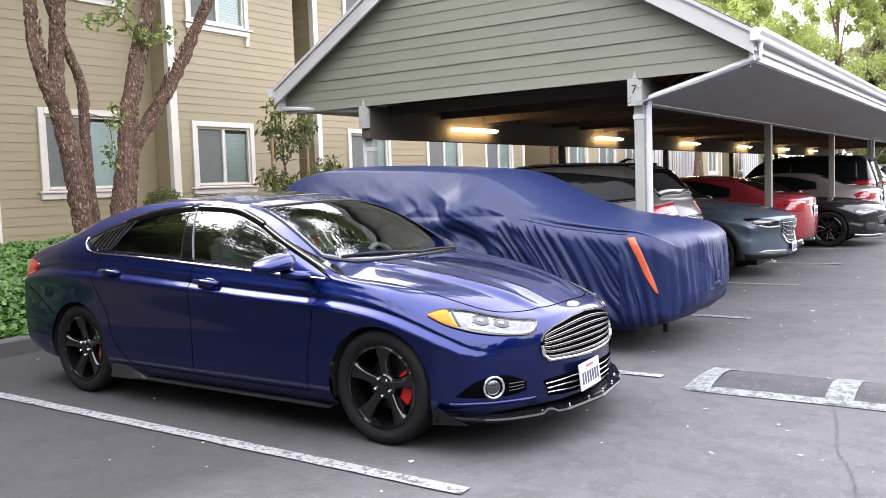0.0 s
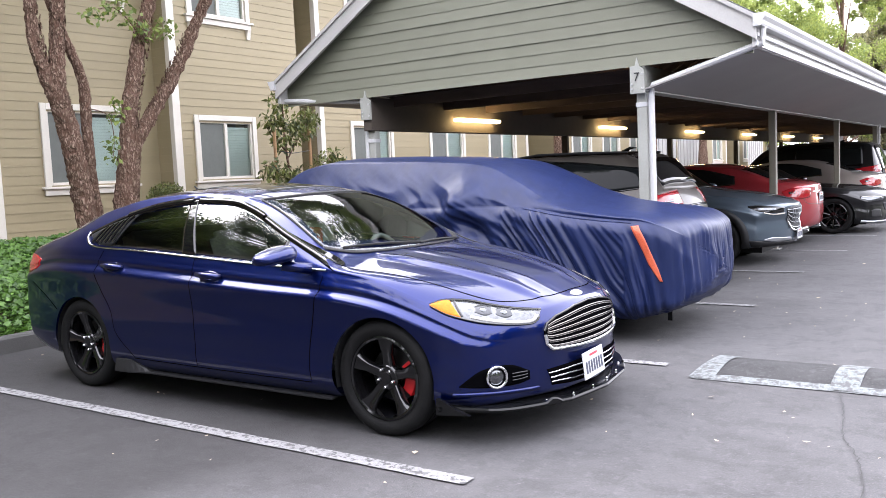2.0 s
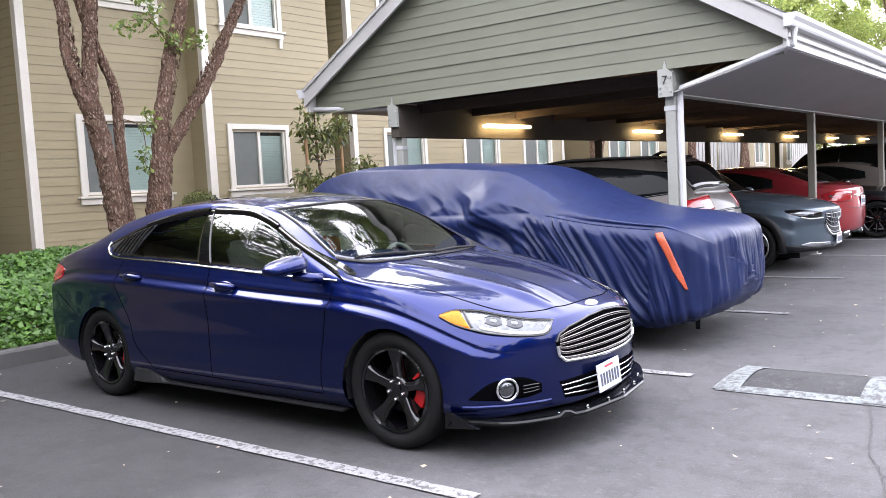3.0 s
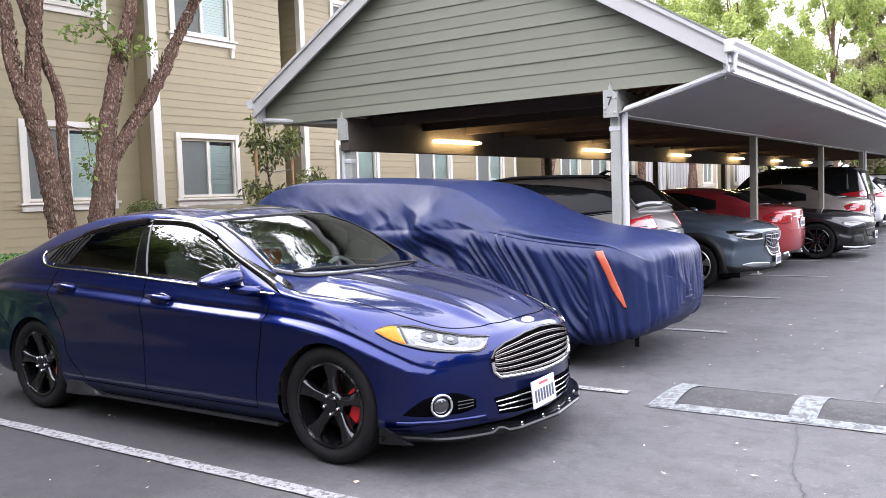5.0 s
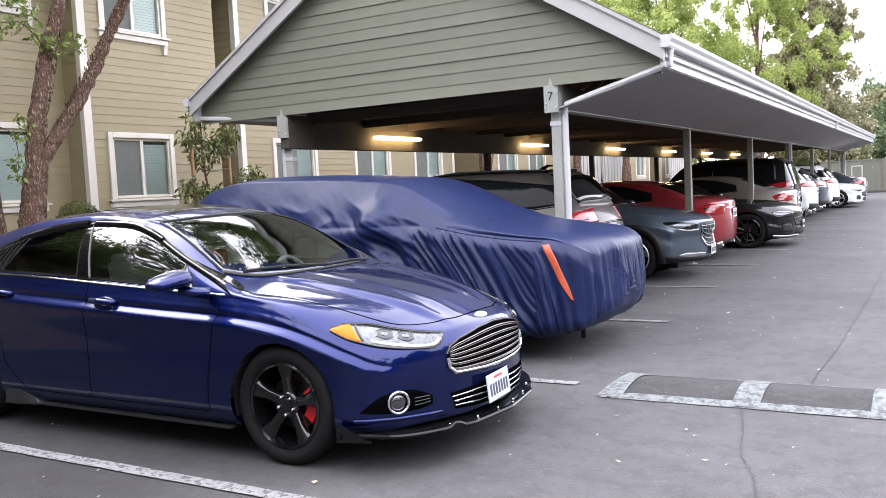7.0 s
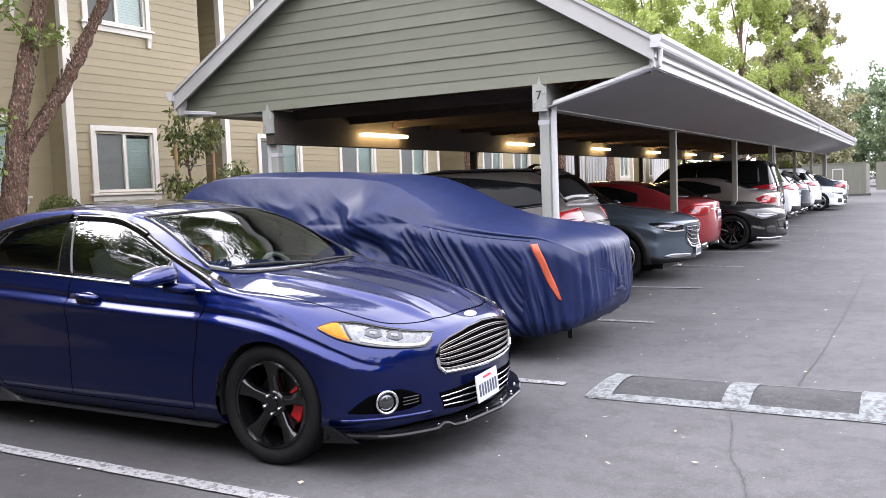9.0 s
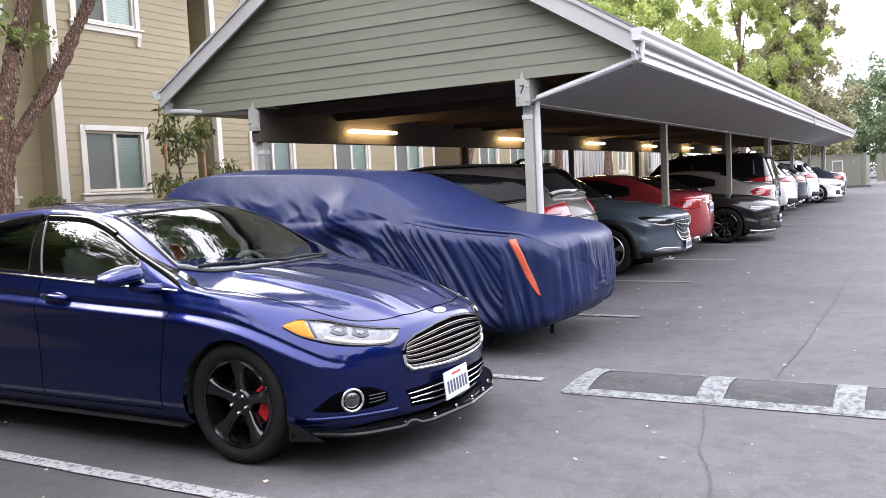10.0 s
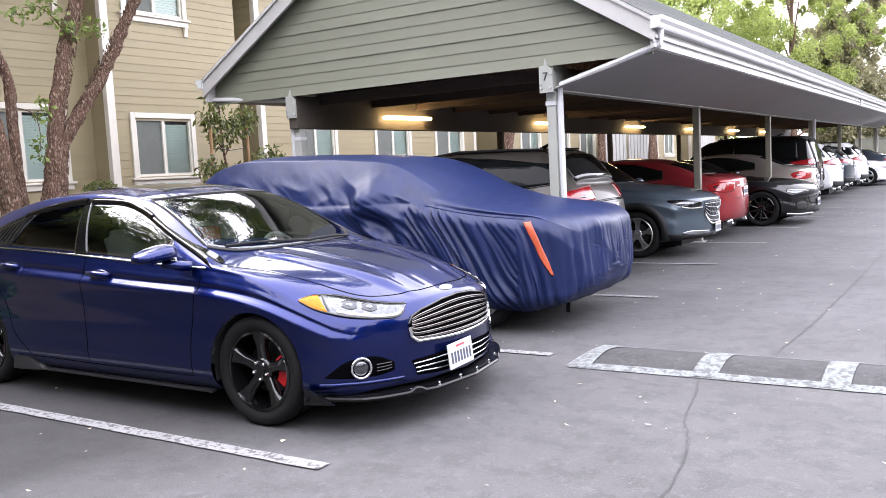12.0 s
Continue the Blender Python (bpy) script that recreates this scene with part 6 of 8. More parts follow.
# --- the other parked cars ---
def shape(kind):
    if kind == "suv":
        return dict(xf=2.2, xr=-2.28, ease=(-2.5, -1.6, 0.75), W=0.92, wf=1.34, wr=-1.36, wz=0.345, arch=0.39, tuck=0.06,
            zb=curve((-2.28, 0.34), (-1.5, 0.24), (1.5, 0.24), (2.2, 0.3)), zs=curve((-2.28, 1.02), (-1.5, 1.10), (0.0, 1.04), (1.0, 1.0), (1.7, 0.92), (2.2, 0.72)),
            zc=curve((-2.28, 1.16), (-2.12, 1.42), (-1.95, 1.6), (-1.4, 1.655), (-0.4, 1.67), (0.2, 1.6), (0.95, 1.14), (1.2, 1.09), (1.8, 1.02), (2.2, 0.86)),
            yr=curve((-2.28, 0.68), (-1.9, 0.60), (-0.4, 0.60), (0.3, 0.63), (1.0, 0.77), (1.6, 0.72), (2.2, 0.55)), cr=curve((-2.28, 0.04), (-0.4, 0.05), (0.6, 0.07), (1.2, 0.06), (2.2, 0.04)),
            ym=curve((-2.28, 0.86), (-1.6, 0.91), (1.4, 0.915), (2.2, 0.84)), bow=0.34, nose=curve((0.1, 0.05), (0.4, 0.0), (0.7, 0.01), (0.9, 0.12), (1.1, 0.2)),
            bow_rear=0.2, tail=curve((0.2, 0.08), (0.45, 0.0), (0.9, 0.0), (1.1, 0.08), (1.4, 0.24), (1.65, 0.40)))
    if kind == "crossover":
        return dict(xf=2.2, xr=-2.2, W=0.905, wf=1.24, wr=-1.4, wz=0.345, arch=0.375, tuck=0.07, scoop=0.02, ledge=0.03, ridge=0.006,
            zb=curve((-2.2, 0.34), (-1.5, 0.23), (1.5, 0.23), (2.2, 0.26)), zs=curve((-2.2, 1.0), (-1.5, 1.06), (0.0, 1.0), (0.9, 0.985), (1.6, 0.93), (2.0, 0.84), (2.2, 0.76)),
            zc=curve((-2.2, 1.08), (-2.0, 1.3), (-1.7, 1.45), (-1.0, 1.53), (-0.3, 1.545), (0.2, 1.49), (0.85, 1.13), (1.1, 1.08), (1.6, 1.015), (1.95, 0.95), (2.12, 0.90), (2.2, 0.85)),
            yr=curve((-2.2, 0.66), (-1.7, 0.58), (-0.3, 0.58), (0.3, 0.61), (1.0, 0.75), (1.6, 0.70), (2.2, 0.52)), cr=curve((-2.2, 0.04), (-0.3, 0.05), (0.6, 0.07), (1.2, 0.06), (2.2, 0.03)),
            ym=curve((-2.2, 0.84), (-1.5, 0.9), (1.4, 0.9), (2.2, 0.83)), bow=0.42, nose=curve((0.1, 0.10), (0.3, 0.03), (0.45, 0.02), (0.6, 0.03), (0.72, 0.0), (0.82, 0.0), (0.9, 0.06), (1.0, 0.15)),
            bow_rear=0.25, tail=curve((0.2, 0.08), (0.45, 0.0), (0.9, 0.0), (1.1, 0.1), (1.5, 0.5)))
    if kind == "coupe":
        return dict(xf=2.33, xr=-2.4, W=0.955, wf=1.42, wr=-1.36, wz=0.345, arch=0.375, tuck=0.07,
            zb=curve((-2.4, 0.3), (-1.5, 0.18), (1.5, 0.18), (2.33, 0.2)), zs=curve((-2.4, 0.9), (-1.3, 1.0), (0.0, 0.93), (0.9, 0.9), (1.6, 0.84), (2.33, 0.62)),
            zc=curve((-2.4, 1.0), (-2.1, 1.06), (-1.5, 1.18), (-0.9, 1.34), (-0.4, 1.375), (0.0, 1.33), (0.75, 1.0), (1.0, 0.97), (1.7, 0.91), (2.1, 0.85), (2.33, 0.76)),
            yr=curve((-2.4, 0.68), (-1.6, 0.6), (-0.4, 0.55), (0.1, 0.58), (0.8, 0.74), (1.5, 0.72), (2.33, 0.58)), cr=curve((-2.4, 0.03), (-0.4, 0.05), (0.6, 0.07), (1.2, 0.05), (2.33, 0.03)),
            ym=curve((-2.4, 0.88), (-1.36, 0.95), (0.0, 0.92), (1.36, 0.95), (2.33, 0.86)), bow=0.36, nose=curve((0.1, 0.04), (0.3, 0.0), (0.55, 0.03), (0.65, 0.0), (0.8, 0.05), (0.95, 0.15)),
            bow_rear=0.25, tail=curve((0.2, 0.1), (0.45, 0.0), (0.9, 0.02), (1.1, 0.1)))
    if kind == "van":
        return dict(xf=2.4, xr=-2.45, W=0.97, wf=1.45, wr=-1.45, wz=0.37, arch=0.41, tuck=0.05,
            zb=curve((-2.45, 0.36), (-1.5, 0.27), (1.5, 0.27), (2.4, 0.32)), zs=curve((-2.45, 1.1), (-1.5, 1.15), (0.0, 1.12), (1.0, 1.08), (1.9, 1.0), (2.4, 0.8)),
            zc=curve((-2.45, 1.4), (-2.38, 1.72), (-2.2, 1.82), (-1.4, 1.86), (-0.2, 1.86), (0.4, 1.78), (1.05, 1.27), (1.4, 1.2), (2.0, 1.14), (2.4, 1.0)),
            yr=curve((-2.45, 0.72), (-2.2, 0.68), (-0.4, 0.66), (0.4, 0.68), (1.1, 0.8), (1.8, 0.75), (2.4, 0.6)), cr=curve((-2.45, 0.04), (-0.4, 0.05), (0.6, 0.07), (1.2, 0.06), (2.4, 0.04)),
            ym=curve((-2.45, 0.93), (-1.6, 0.96), (1.4, 0.96), (2.4, 0.88)), bow=0.3, nose=curve((0.1, 0.05), (0.4, 0.0), (0.9, 0.02), (1.1, 0.12), (1.3, 0.2)),
            bow_rear=0.12, tail=curve((0.2, 0.06), (0.5, 0.0), (1.0, 0.02), (1.4, 0.1), (1.8, 0.2)))
    S = dict(SEDAN)
    del S["ease"]
    S.update(tuck=0.06, zc=curve((-2.5, 1.04), (-2.25, 1.10), (-1.95, 1.13), (-1.35, 1.34), (-0.9, 1.435), (-0.4, 1.455), (0.0, 1.43), (0.35, 1.36), (1.1, 1.0), (1.4, 0.965), (1.8, 0.90), (2.1, 0.83), (2.33, 0.74)))
    return S


GLASS_SPEC = {  # side window: lower edge, upper edge; windscreen and rear window: (x of edge at the middle, x at the side, half width)
    "sedan": ([(-1.25, 1.07), (-0.4, 1.02), (0.36, 0.975), (0.95, 0.945)], [(-1.22, 1.21), (-0.6, 1.35), (0.05, 1.33), (0.97, 0.965)], (1.06, 0.84, 0.66), (0.36, 0.24, 0.53), (-1.95, -1.82, 0.5), (-1.3, -1.28, 0.47)),
    "suv": ([(-1.92, 1.22), (-0.7, 1.10), (0.2, 1.06), (0.85, 1.03)], [(-1.78, 1.45), (-0.8, 1.56), (0.0, 1.545), (0.88, 1.05)], (0.93, 0.75, 0.68), (0.18, 0.1, 0.55), (-2.14, -2.06, 0.6), (-1.9, -1.86, 0.54)),
    "crossover": ([(-1.45, 1.13), (-0.6, 1.05), (0.2, 1.03), (0.85, 1.0)], [(-1.35, 1.27), (-0.7, 1.41), (0.0, 1.42), (0.88, 1.02)], (0.93, 0.75, 0.66), (0.22, 0.12, 0.53), (-2.06, -1.98, 0.55), (-1.72, -1.68, 0.5)),
    "coupe": ([(-0.85, 1.03), (-0.4, 0.99), (0.1, 0.97), (0.68, 0.945)], [(-0.75, 1.18), (-0.4, 1.26), (0.02, 1.24), (0.7, 0.965)], (0.74, 0.55, 0.66), (0.02, -0.06, 0.5), (-1.6, -1.5, 0.5), (-0.98, -0.95, 0.45)),
    "van": ([(-2.0, 1.24), (-0.8, 1.2), (0.2, 1.17), (0.95, 1.12)], [(-1.95, 1.68), (-0.8, 1.72), (0.1, 1.7), (0.98, 1.15)], (1.03, 0.85, 0.72), (0.38, 0.3, 0.6), (-2.36, -2.3, 0.62), (-2.24, -2.2, 0.58))}
shells = {}


def parked_car(name, kind, mat, m, label, wheel="alloy", cladding=False, fine=0.8, front="plain", rear="plain", glass_mat=None, group="parked cars"):
    if (kind, fine) not in shells:
        shells[(kind, fine)] = Shell(shape(kind), fine)
    sh = shells[(kind, fine)]
    S = sh.S
    glass_mat = glass_mat or GLASS_DARK
    car = thing(name, label, "car", m, group)
    sh.body(mat, car, label="painted bodywork")
    arches(car, S)
    wheels(car, S, wheel, S["wz"], 0.23, S["wz"] - 0.1, detail=fine > 0.7)
    part("underbody", box(bm_new(), S["xr"] + 0.3, S["xf"] - 0.4, -0.5, 0.5, 0.15, S["wz"]), BLACK_SATIN, car, "dark underbody")
    low, high, w0, w1, r0, r1 = GLASS_SPEC[kind]

    def across(a):
        return [(a[1], a[2]), (a[0] * 0.75 + a[1] * 0.25, a[2] * 0.5), (a[0], 0.0), (a[0] * 0.75 + a[1] * 0.25, -a[2] * 0.5), (a[1], -a[2])]
    sh.patch("windscreen", "top", across(w0), across(w1), glass_mat, car, 0.004, 0.006, 20, 10, label="dark glossy windscreen")
    taupe = kind == "suv" and fine > 0.9
    sh.patch("rear_window", "top", across(r0), across(r1), TAUPE_GLASS if taupe else glass_mat, car, 0.004, 0.006, 20, 8, label="rear window, taupe with dust and a painted reflection" if taupe else "dark glossy rear window")
    if kind == "suv" and fine > 0.9:
        sh.patch("roof_panel", "top", [(-1.84, 0.54), (-1.86, 0), (-1.84, -0.54)], [(0.06, 0.52), (0.12, 0), (0.06, -0.52)], BLACK_GLOSS, car, 0.003, 0.006, 20, 16, label="gloss black roof")
    for f in (False, True):
        sh.patch("side_window", "side", low, high, glass_mat, car, 0.003, 0.006, 30, 8, f, "dark side windows")
        sh.ribbon("window_line", "side", low, 0.02, CHROME if kind in ("sedan", "crossover") else BLACK_GLOSS, car, 0.006, 30, f)
        xm = low[1][0] * 0.5 + low[2][0] * 0.5
        sh.ribbon("door_pillar", "side", [(xm, low[2][1] + 0.02), (xm - 0.05, high[2][1] * 0.98)], 0.07, BLACK_GLOSS, car, 0.006, 8, f)
        for x in (xm, low[3][0] + 0.02, low[0][0] + 0.15):
            sh.ribbon("panel_gap", "side", [(x, low[2][1] - 0.06), (x + 0.02, 0.7), (x, 0.36)], 0.008, BLACK, car, 0.0012, 20, f, thick=0.002)
        sg = -1 if not f else 1
        bm = bm_new()
        bmesh.ops.create_uvsphere(bm, u_segments=14, v_segments=10, radius=1, matrix=Matrix.Translation((low[3][0] - 0.2, sg * (S["W"] + 0.1), low[3][1] + 0.07)) @ Matrix.Diagonal((0.08, 0.12, 0.07, 1)))
        mirror = part("wing_mirror", bm, mat, car, smooth=True)
        bm = bm_new()
        tube(bm, [(low[3][0] - 0.12, sg * (S["W"] - 0.1), low[3][1] - 0.01), (low[3][0] - 0.18, sg * (S["W"] + 0.06), low[3][1] + 0.03)], [0.03, 0.025], 8)
        part("mirror_foot", bm, BLACK_GLOSS, mirror)
        if cladding:
            for ax in (S["wf"], S["wr"]):
                arc = [(ax + (S["arch"] + 0.05) * math.cos(t), S["wz"] + (S["arch"] + 0.05) * math.sin(t)) for t in [radians(-12 + 204 * k / 14) for k in range(15)]]
                sh.ribbon("arch_cladding", "side", arc, 0.105, BLACK_SATIN, car, 0.010, 50, f, "black wheel arch cladding", 0.014)
            zb = float(S["zb"](np.array([0.0]))[0])
            sh.patch("sill_cladding", "side", [(S["wr"] + S["arch"], zb + 0.01), (0, zb + 0.01), (S["wf"] - S["arch"], zb + 0.01)], [(S["wr"] + S["arch"], zb + 0.15), (0, zb + 0.13), (S["wf"] - S["arch"], zb + 0.15)], BLACK_SATIN, car, 0.008, 0.012, 16, 4, f, "black sill cladding")
    front_end(sh, S, car, kind, front)
    rear_end(sh, S, car, kind, rear)
    return car


def front_end(sh, S, car, kind, style):
    zh = float(S["zs"](np.array([S["xf"] - 0.25]))[0]) - 0.07
    for f in (False, True):
        if style == "coupe":
            hp = sh.patch("headlamp", "quarter", [(0.72, 0.66), (0.9, 0.61), (1.05, 0.60), (1.2, 0.615)], [(0.72, 0.70), (0.9, 0.70), (1.05, 0.685), (1.2, 0.665)], LENS_SILVER, car, 0.004, 0.02, 20, 6, f, "slim headlamp", 0.004)
            sh.ribbon("light_bar", "quarter", [(0.76, 0.69), (0.95, 0.69), (1.15, 0.67)], 0.012, TRIM_WHITE, hp, 0.014, 20, f, "white light bar")
            sh.patch("side_intake", "quarter", [(0.88, 0.31), (1.0, 0.29), (1.15, 0.3)], [(0.9, 0.44), (1.0, 0.46), (1.13, 0.45)], BLACK_SATIN, car, 0.004, 0.015, 14, 6, f, "black side intake")
            sh.ribbon("splitter_edge", "quarter", [(0.72, 0.24), (0.9, 0.225), (1.1, 0.22), (1.35, 0.22)], 0.03, ALLOY, car, 0.03, 24, f, "grey splitter edge", 0.03)
        else:
            z = zh
            hp = sh.patch("headlamp", "quarter", [(0.62, z + 0.03), (0.75, z - 0.03), (0.95, z - 0.06), (1.14, z - 0.055)], [(0.62, z + 0.05), (0.75, z + 0.055), (0.95, z + 0.035), (1.16, z + 0.01)], BLACK_GLOSS, car, 0.004, 0.02, 20, 6, f, "slim dark headlamp", 0.004)
            sh.patch("lamp_unit", "quarter", [(0.72, z - 0.005), (0.85, z - 0.025), (1.0, z - 0.035)], [(0.72, z + 0.03), (0.85, z + 0.025), (1.0, z + 0.005)], LENS_SILVER, hp, 0.008, 0.01, 14, 4, f, "silver lamp unit", 0.003)
            if style == "crossover":
                sh.patch("bumper_wing", "quarter", [(0.80, 0.352), (0.95, 0.325), (1.12, 0.318), (1.32, 0.33)], [(0.80, 0.362), (0.95, 0.385), (1.12, 0.375), (1.32, 0.365)], ALLOY, car, 0.016, 0.02, 24, 5, f, "bright bumper wing")
                sh.ribbon("light_signature", "quarter", [(0.80, z - 0.05), (0.95, z - 0.075), (1.16, z - 0.07)], 0.014, TRIM_WHITE, hp, 0.012, 20, f, "pale light signature")
                sh.patch("lower_cladding", "quarter", [(0.66, 0.24), (0.85, 0.225), (1.1, 0.22), (1.45, 0.22)], [(0.60, 0.36), (0.85, 0.335), (1.1, 0.315), (1.45, 0.315)], BLACK_SATIN, car, 0.008, 0.012, 24, 5, f, "black lower bumper")
    c = zh - 0.10
    if style == "crossover":
        lo, hi = [(-0.38, c - 0.06), (-0.26, c - 0.21), (0, c - 0.24), (0.26, c - 0.21), (0.38, c - 0.06)], [(-0.42, c + 0.09), (-0.2, c + 0.115), (0, c + 0.12), (0.2, c + 0.115), (0.42, c + 0.09)]
        g = sh.patch("grille", "front", lo, hi, BLACK_SATIN, car, 0.005, 0.02, 24, 10, label="black mesh grille")
        for k in range(5):
            f_ = (k + 0.7) / 5.4
            sh.ribbon("grille_bar", "front", [(a + (d - a) * f_, b + (e - b) * f_) for (a, b), (d, e) in zip(lo, hi)], 0.008, ALLOY, g, 0.012, 24, thick=0.008)
        for k in range(9):
            a = -0.26 + 0.065 * k
            sh.ribbon("grille_bar", "front", [(a * 0.9, c - 0.14 + abs(a) * 0.25), (a * 1.1, c + 0.1)], 0.007, ALLOY, g, 0.012, 8, thick=0.008)
        sh.ribbon("grille_frame", "front", lo, 0.028, CHROME, g, 0.018, 40, label="chrome grille frame", thick=0.018)
        p, nrm = sh.cast("front", 0, c - 0.03)
        bm = bm_new()
        lathe(bm, [(0.06, -0.003), (0.06, 0.006), (0.05, 0.008), (0.047, 0.003)], 24, "Z", close=True)
        part("badge", bm, CHROME, car, "round chrome badge", smooth=True).matrix_local = Matrix.Translation(p + nrm * 0.02) @ nrm.to_track_quat("Z", "Y").to_matrix().to_4x4()
        pz = 0.40
    else:
        g = sh.patch("grille", "front", [(-0.45, c - 0.12), (0, c - 0.14), (0.45, c - 0.12)], [(-0.5, c + 0.03), (0, c + 0.05), (0.5, c + 0.03)], BLACK_SATIN, car, 0.005, 0.02, 20, 6, label="black grille")
        sh.patch("lower_grille", "front", [(-0.5, 0.25), (0, 0.24), (0.5, 0.25)], [(-0.42, 0.38), (0, 0.39), (0.42, 0.38)], BLACK_SATIN, car, 0.005, 0.02, 20, 5, label="black lower grille")
        pz = 0.43
    p, nrm = sh.cast("front", 0.0, pz)
    plate(car, pose(p.x + 0.03, 0.0, pz, 0, 0, 90))


def rear_end(sh, S, car, kind, style):
    zt = float(S["zs"](np.array([S["xr"] + 0.1]))[0])
    for f in (False, True):
        if kind in ("suv", "van", "crossover"):
            t = sh.patch("tail_lamp", "rear_quarter", [(-0.64, zt + 0.02), (-0.85, zt - 0.03), (-1.08, zt - 0.055), (-1.28, zt - 0.03)], [(-0.64, zt + 0.045), (-0.85, zt + 0.08), (-1.08, zt + 0.12), (-1.24, zt + 0.14)], TAIL_RED, car, 0.008, 0.016, 20, 6, f, "red tail lamp", 0.006)
        else:
            t = sh.patch("tail_lamp", "rear_quarter", [(-0.86, zt - 0.12), (-1.0, zt - 0.15), (-1.15, zt - 0.16), (-1.35, zt - 0.14)], [(-0.84, zt - 0.03), (-1.0, zt + 0.02), (-1.15, zt + 0.025), (-1.38, zt + 0.0)], TAIL_RED, car, 0.008, 0.016, 20, 6, f, "red tail lamp", 0.006)
        s0, z0 = -1.03, zt + (0.03 if kind in ("suv", "van", "crossover") else -0.04)
        sh.ribbon("lamp_edge", "rear_quarter", [(s0 - 0.2, z0 - 0.045), (s0, z0 - 0.055), (s0 + 0.16, z0 - 0.04)], 0.012, CHROME, t, 0.010, 16, f, "chrome lamp edge", 0.008)
        sh.patch("reversing_lens", "rear_quarter", [(s0 - 0.08, z0 - 0.03), (s0, z0 - 0.035), (s0 + 0.1, z0 - 0.03)], [(s0 - 0.08, z0 + 0.0), (s0, z0 + 0.005), (s0 + 0.1, z0 + 0.0)], LENS_SILVER, t, 0.013, 0.008, 10, 3, f, "clear reversing lens")
    if kind in ("suv", "crossover", "van"):
        top = S["xr"] + (0.33 if kind != "van" else 0.12)
        sh.patch("roof_spoiler", "top", [(top - 0.08, 0.58), (top - 0.13, 0), (top - 0.08, -0.58)], [(top + 0.14, 0.56), (top + 0.12, 0), (top + 0.14, -0.56)], BLACK_GLOSS, car, 0.03, 0.04, 20, 5, label="roof spoiler")
        sh.patch("bumper_cladding", "rear", [(-0.8, 0.36), (0, 0.35), (0.8, 0.36)], [(-0.8, 0.52), (0, 0.50), (0.8, 0.52)], BLACK_SATIN, car, 0.008, 0.014, 24, 5, label="black lower bumper")
        sh.ribbon("tailgate_bar", "rear", [(-0.5, zt - 0.06), (0, zt - 0.05), (0.5, zt - 0.06)], 0.022, BLACK_GLOSS, car, 0.01, 24, label="tailgate bar", thick=0.012)
        bm = bm_new()
        tube(bm, [(-1.32, 0.0, S["zc"](np.array([-1.32]))[0] - 0.01), (-1.42, 0, S["zc"](np.array([-1.42]))[0] + 0.045), (-1.5, 0, S["zc"](np.array([-1.5]))[0] + 0.045)], [0.03, 0.018, 0.006], 8)
        part("roof_fin", bm, BLACK_GLOSS, car, "black roof fin", smooth=True)
        for s in (-1, 1):
            bm = bm_new()
            tube(bm, [(x, s * 0.56, float(S["zc"](np.array([x]))[0]) - 0.01) for x in (-1.6, -1.0, -0.4, 0.1)], [0.014, 0.018, 0.018, 0.014], 8)
            part("roof_rail", bm, BLACK_SATIN, car, "black roof rail", smooth=True)
        pz = 0.86
    else:
        sh.ribbon("boot_gap", "rear", [(-0.66, zt - 0.02), (-0.6, 0.72), (0, 0.69), (0.6, 0.72), (0.66, zt - 0.02)], 0.008, BLACK, car, 0.0012, 40, thick=0.002)
        sh.ribbon("boot_trim", "rear", [(-0.4, 0.90), (0, 0.905), (0.4, 0.90)], 0.02, CHROME, car, 0.008, 24, label="chrome boot trim")
        pz = 0.80
    p, nrm = sh.cast("rear", 0.0, pz)
    plate(car, pose(p.x - 0.012, 0.0, pz, 0, 0, -90))
    for s in (-0.5, 0.5):
        bm = bm_new()
        lathe(bm, [(0.04, 0.0), (0.045, 0.14), (0.04, 0.145), (0.034, 0.14), (0.034, 0.02)], 16, "X", (S["xr"] + 0.12, s, 0.28), close=True)
        part("exhaust_tip", bm, CHROME, car, "round exhaust tip", smooth=True)


GREY_TAUPE = paint("warm_grey_paint", (0.055, 0.048, 0.042), flake=0.35)
GREY_TAUPE.node_tree.nodes["Principled BSDF"].inputs["Coat Weight"].default_value = 0.4
SLATE = paint("slate_blue_grey_paint", (0.075, 0.098, 0.125), flake=0.5)
DARK_RED = paint("red_paint", (0.27, 0.028, 0.034), flake=0.4)
JET = paint("black_paint", (0.005, 0.005, 0.006), flake=0.1)
SILVER = paint("silver_paint", (0.34, 0.30, 0.275), flake=0.7)
CAR_WHITE = paint("white_paint", (0.75, 0.76, 0.77), flake=0.0)
NAVY = paint("dark_grey_blue_paint", (0.035, 0.045, 0.06), flake=0.4)


def nose_out(x, y, S):
    return pose(x - S["xf"], y, 0)


def tail_out(x, y, S):
    return pose(x + S["xr"], y, 0, 0, 0, 180)


parked_car("grey_suv", "suv", GREY_TAUPE, tail_out(-3.12, 10.42, shape("suv")), "warm grey compact suv parked nose-in with a black spoiler", "alloy", False, 1.0)
parked_car("slate_crossover", "crossover", SLATE, nose_out(-2.60, 13.30, shape("crossover")), "slate grey-blue crossover with black arches parked nose-out", "alloy", True, 1.0, "crossover")
parked_car("red_sedan", "sedan", DARK_RED, tail_out(-2.82, 16.15, shape("sedan")), "dark red sedan parked nose-in under the carport", "alloy", False, 0.9)
parked_car("black_coupe", "coupe", JET, nose_out(-2.03, 18.85, shape("coupe")), "glossy black sports coupe with black wheels parked nose-out", "multi_black", False, 0.9, "coupe")
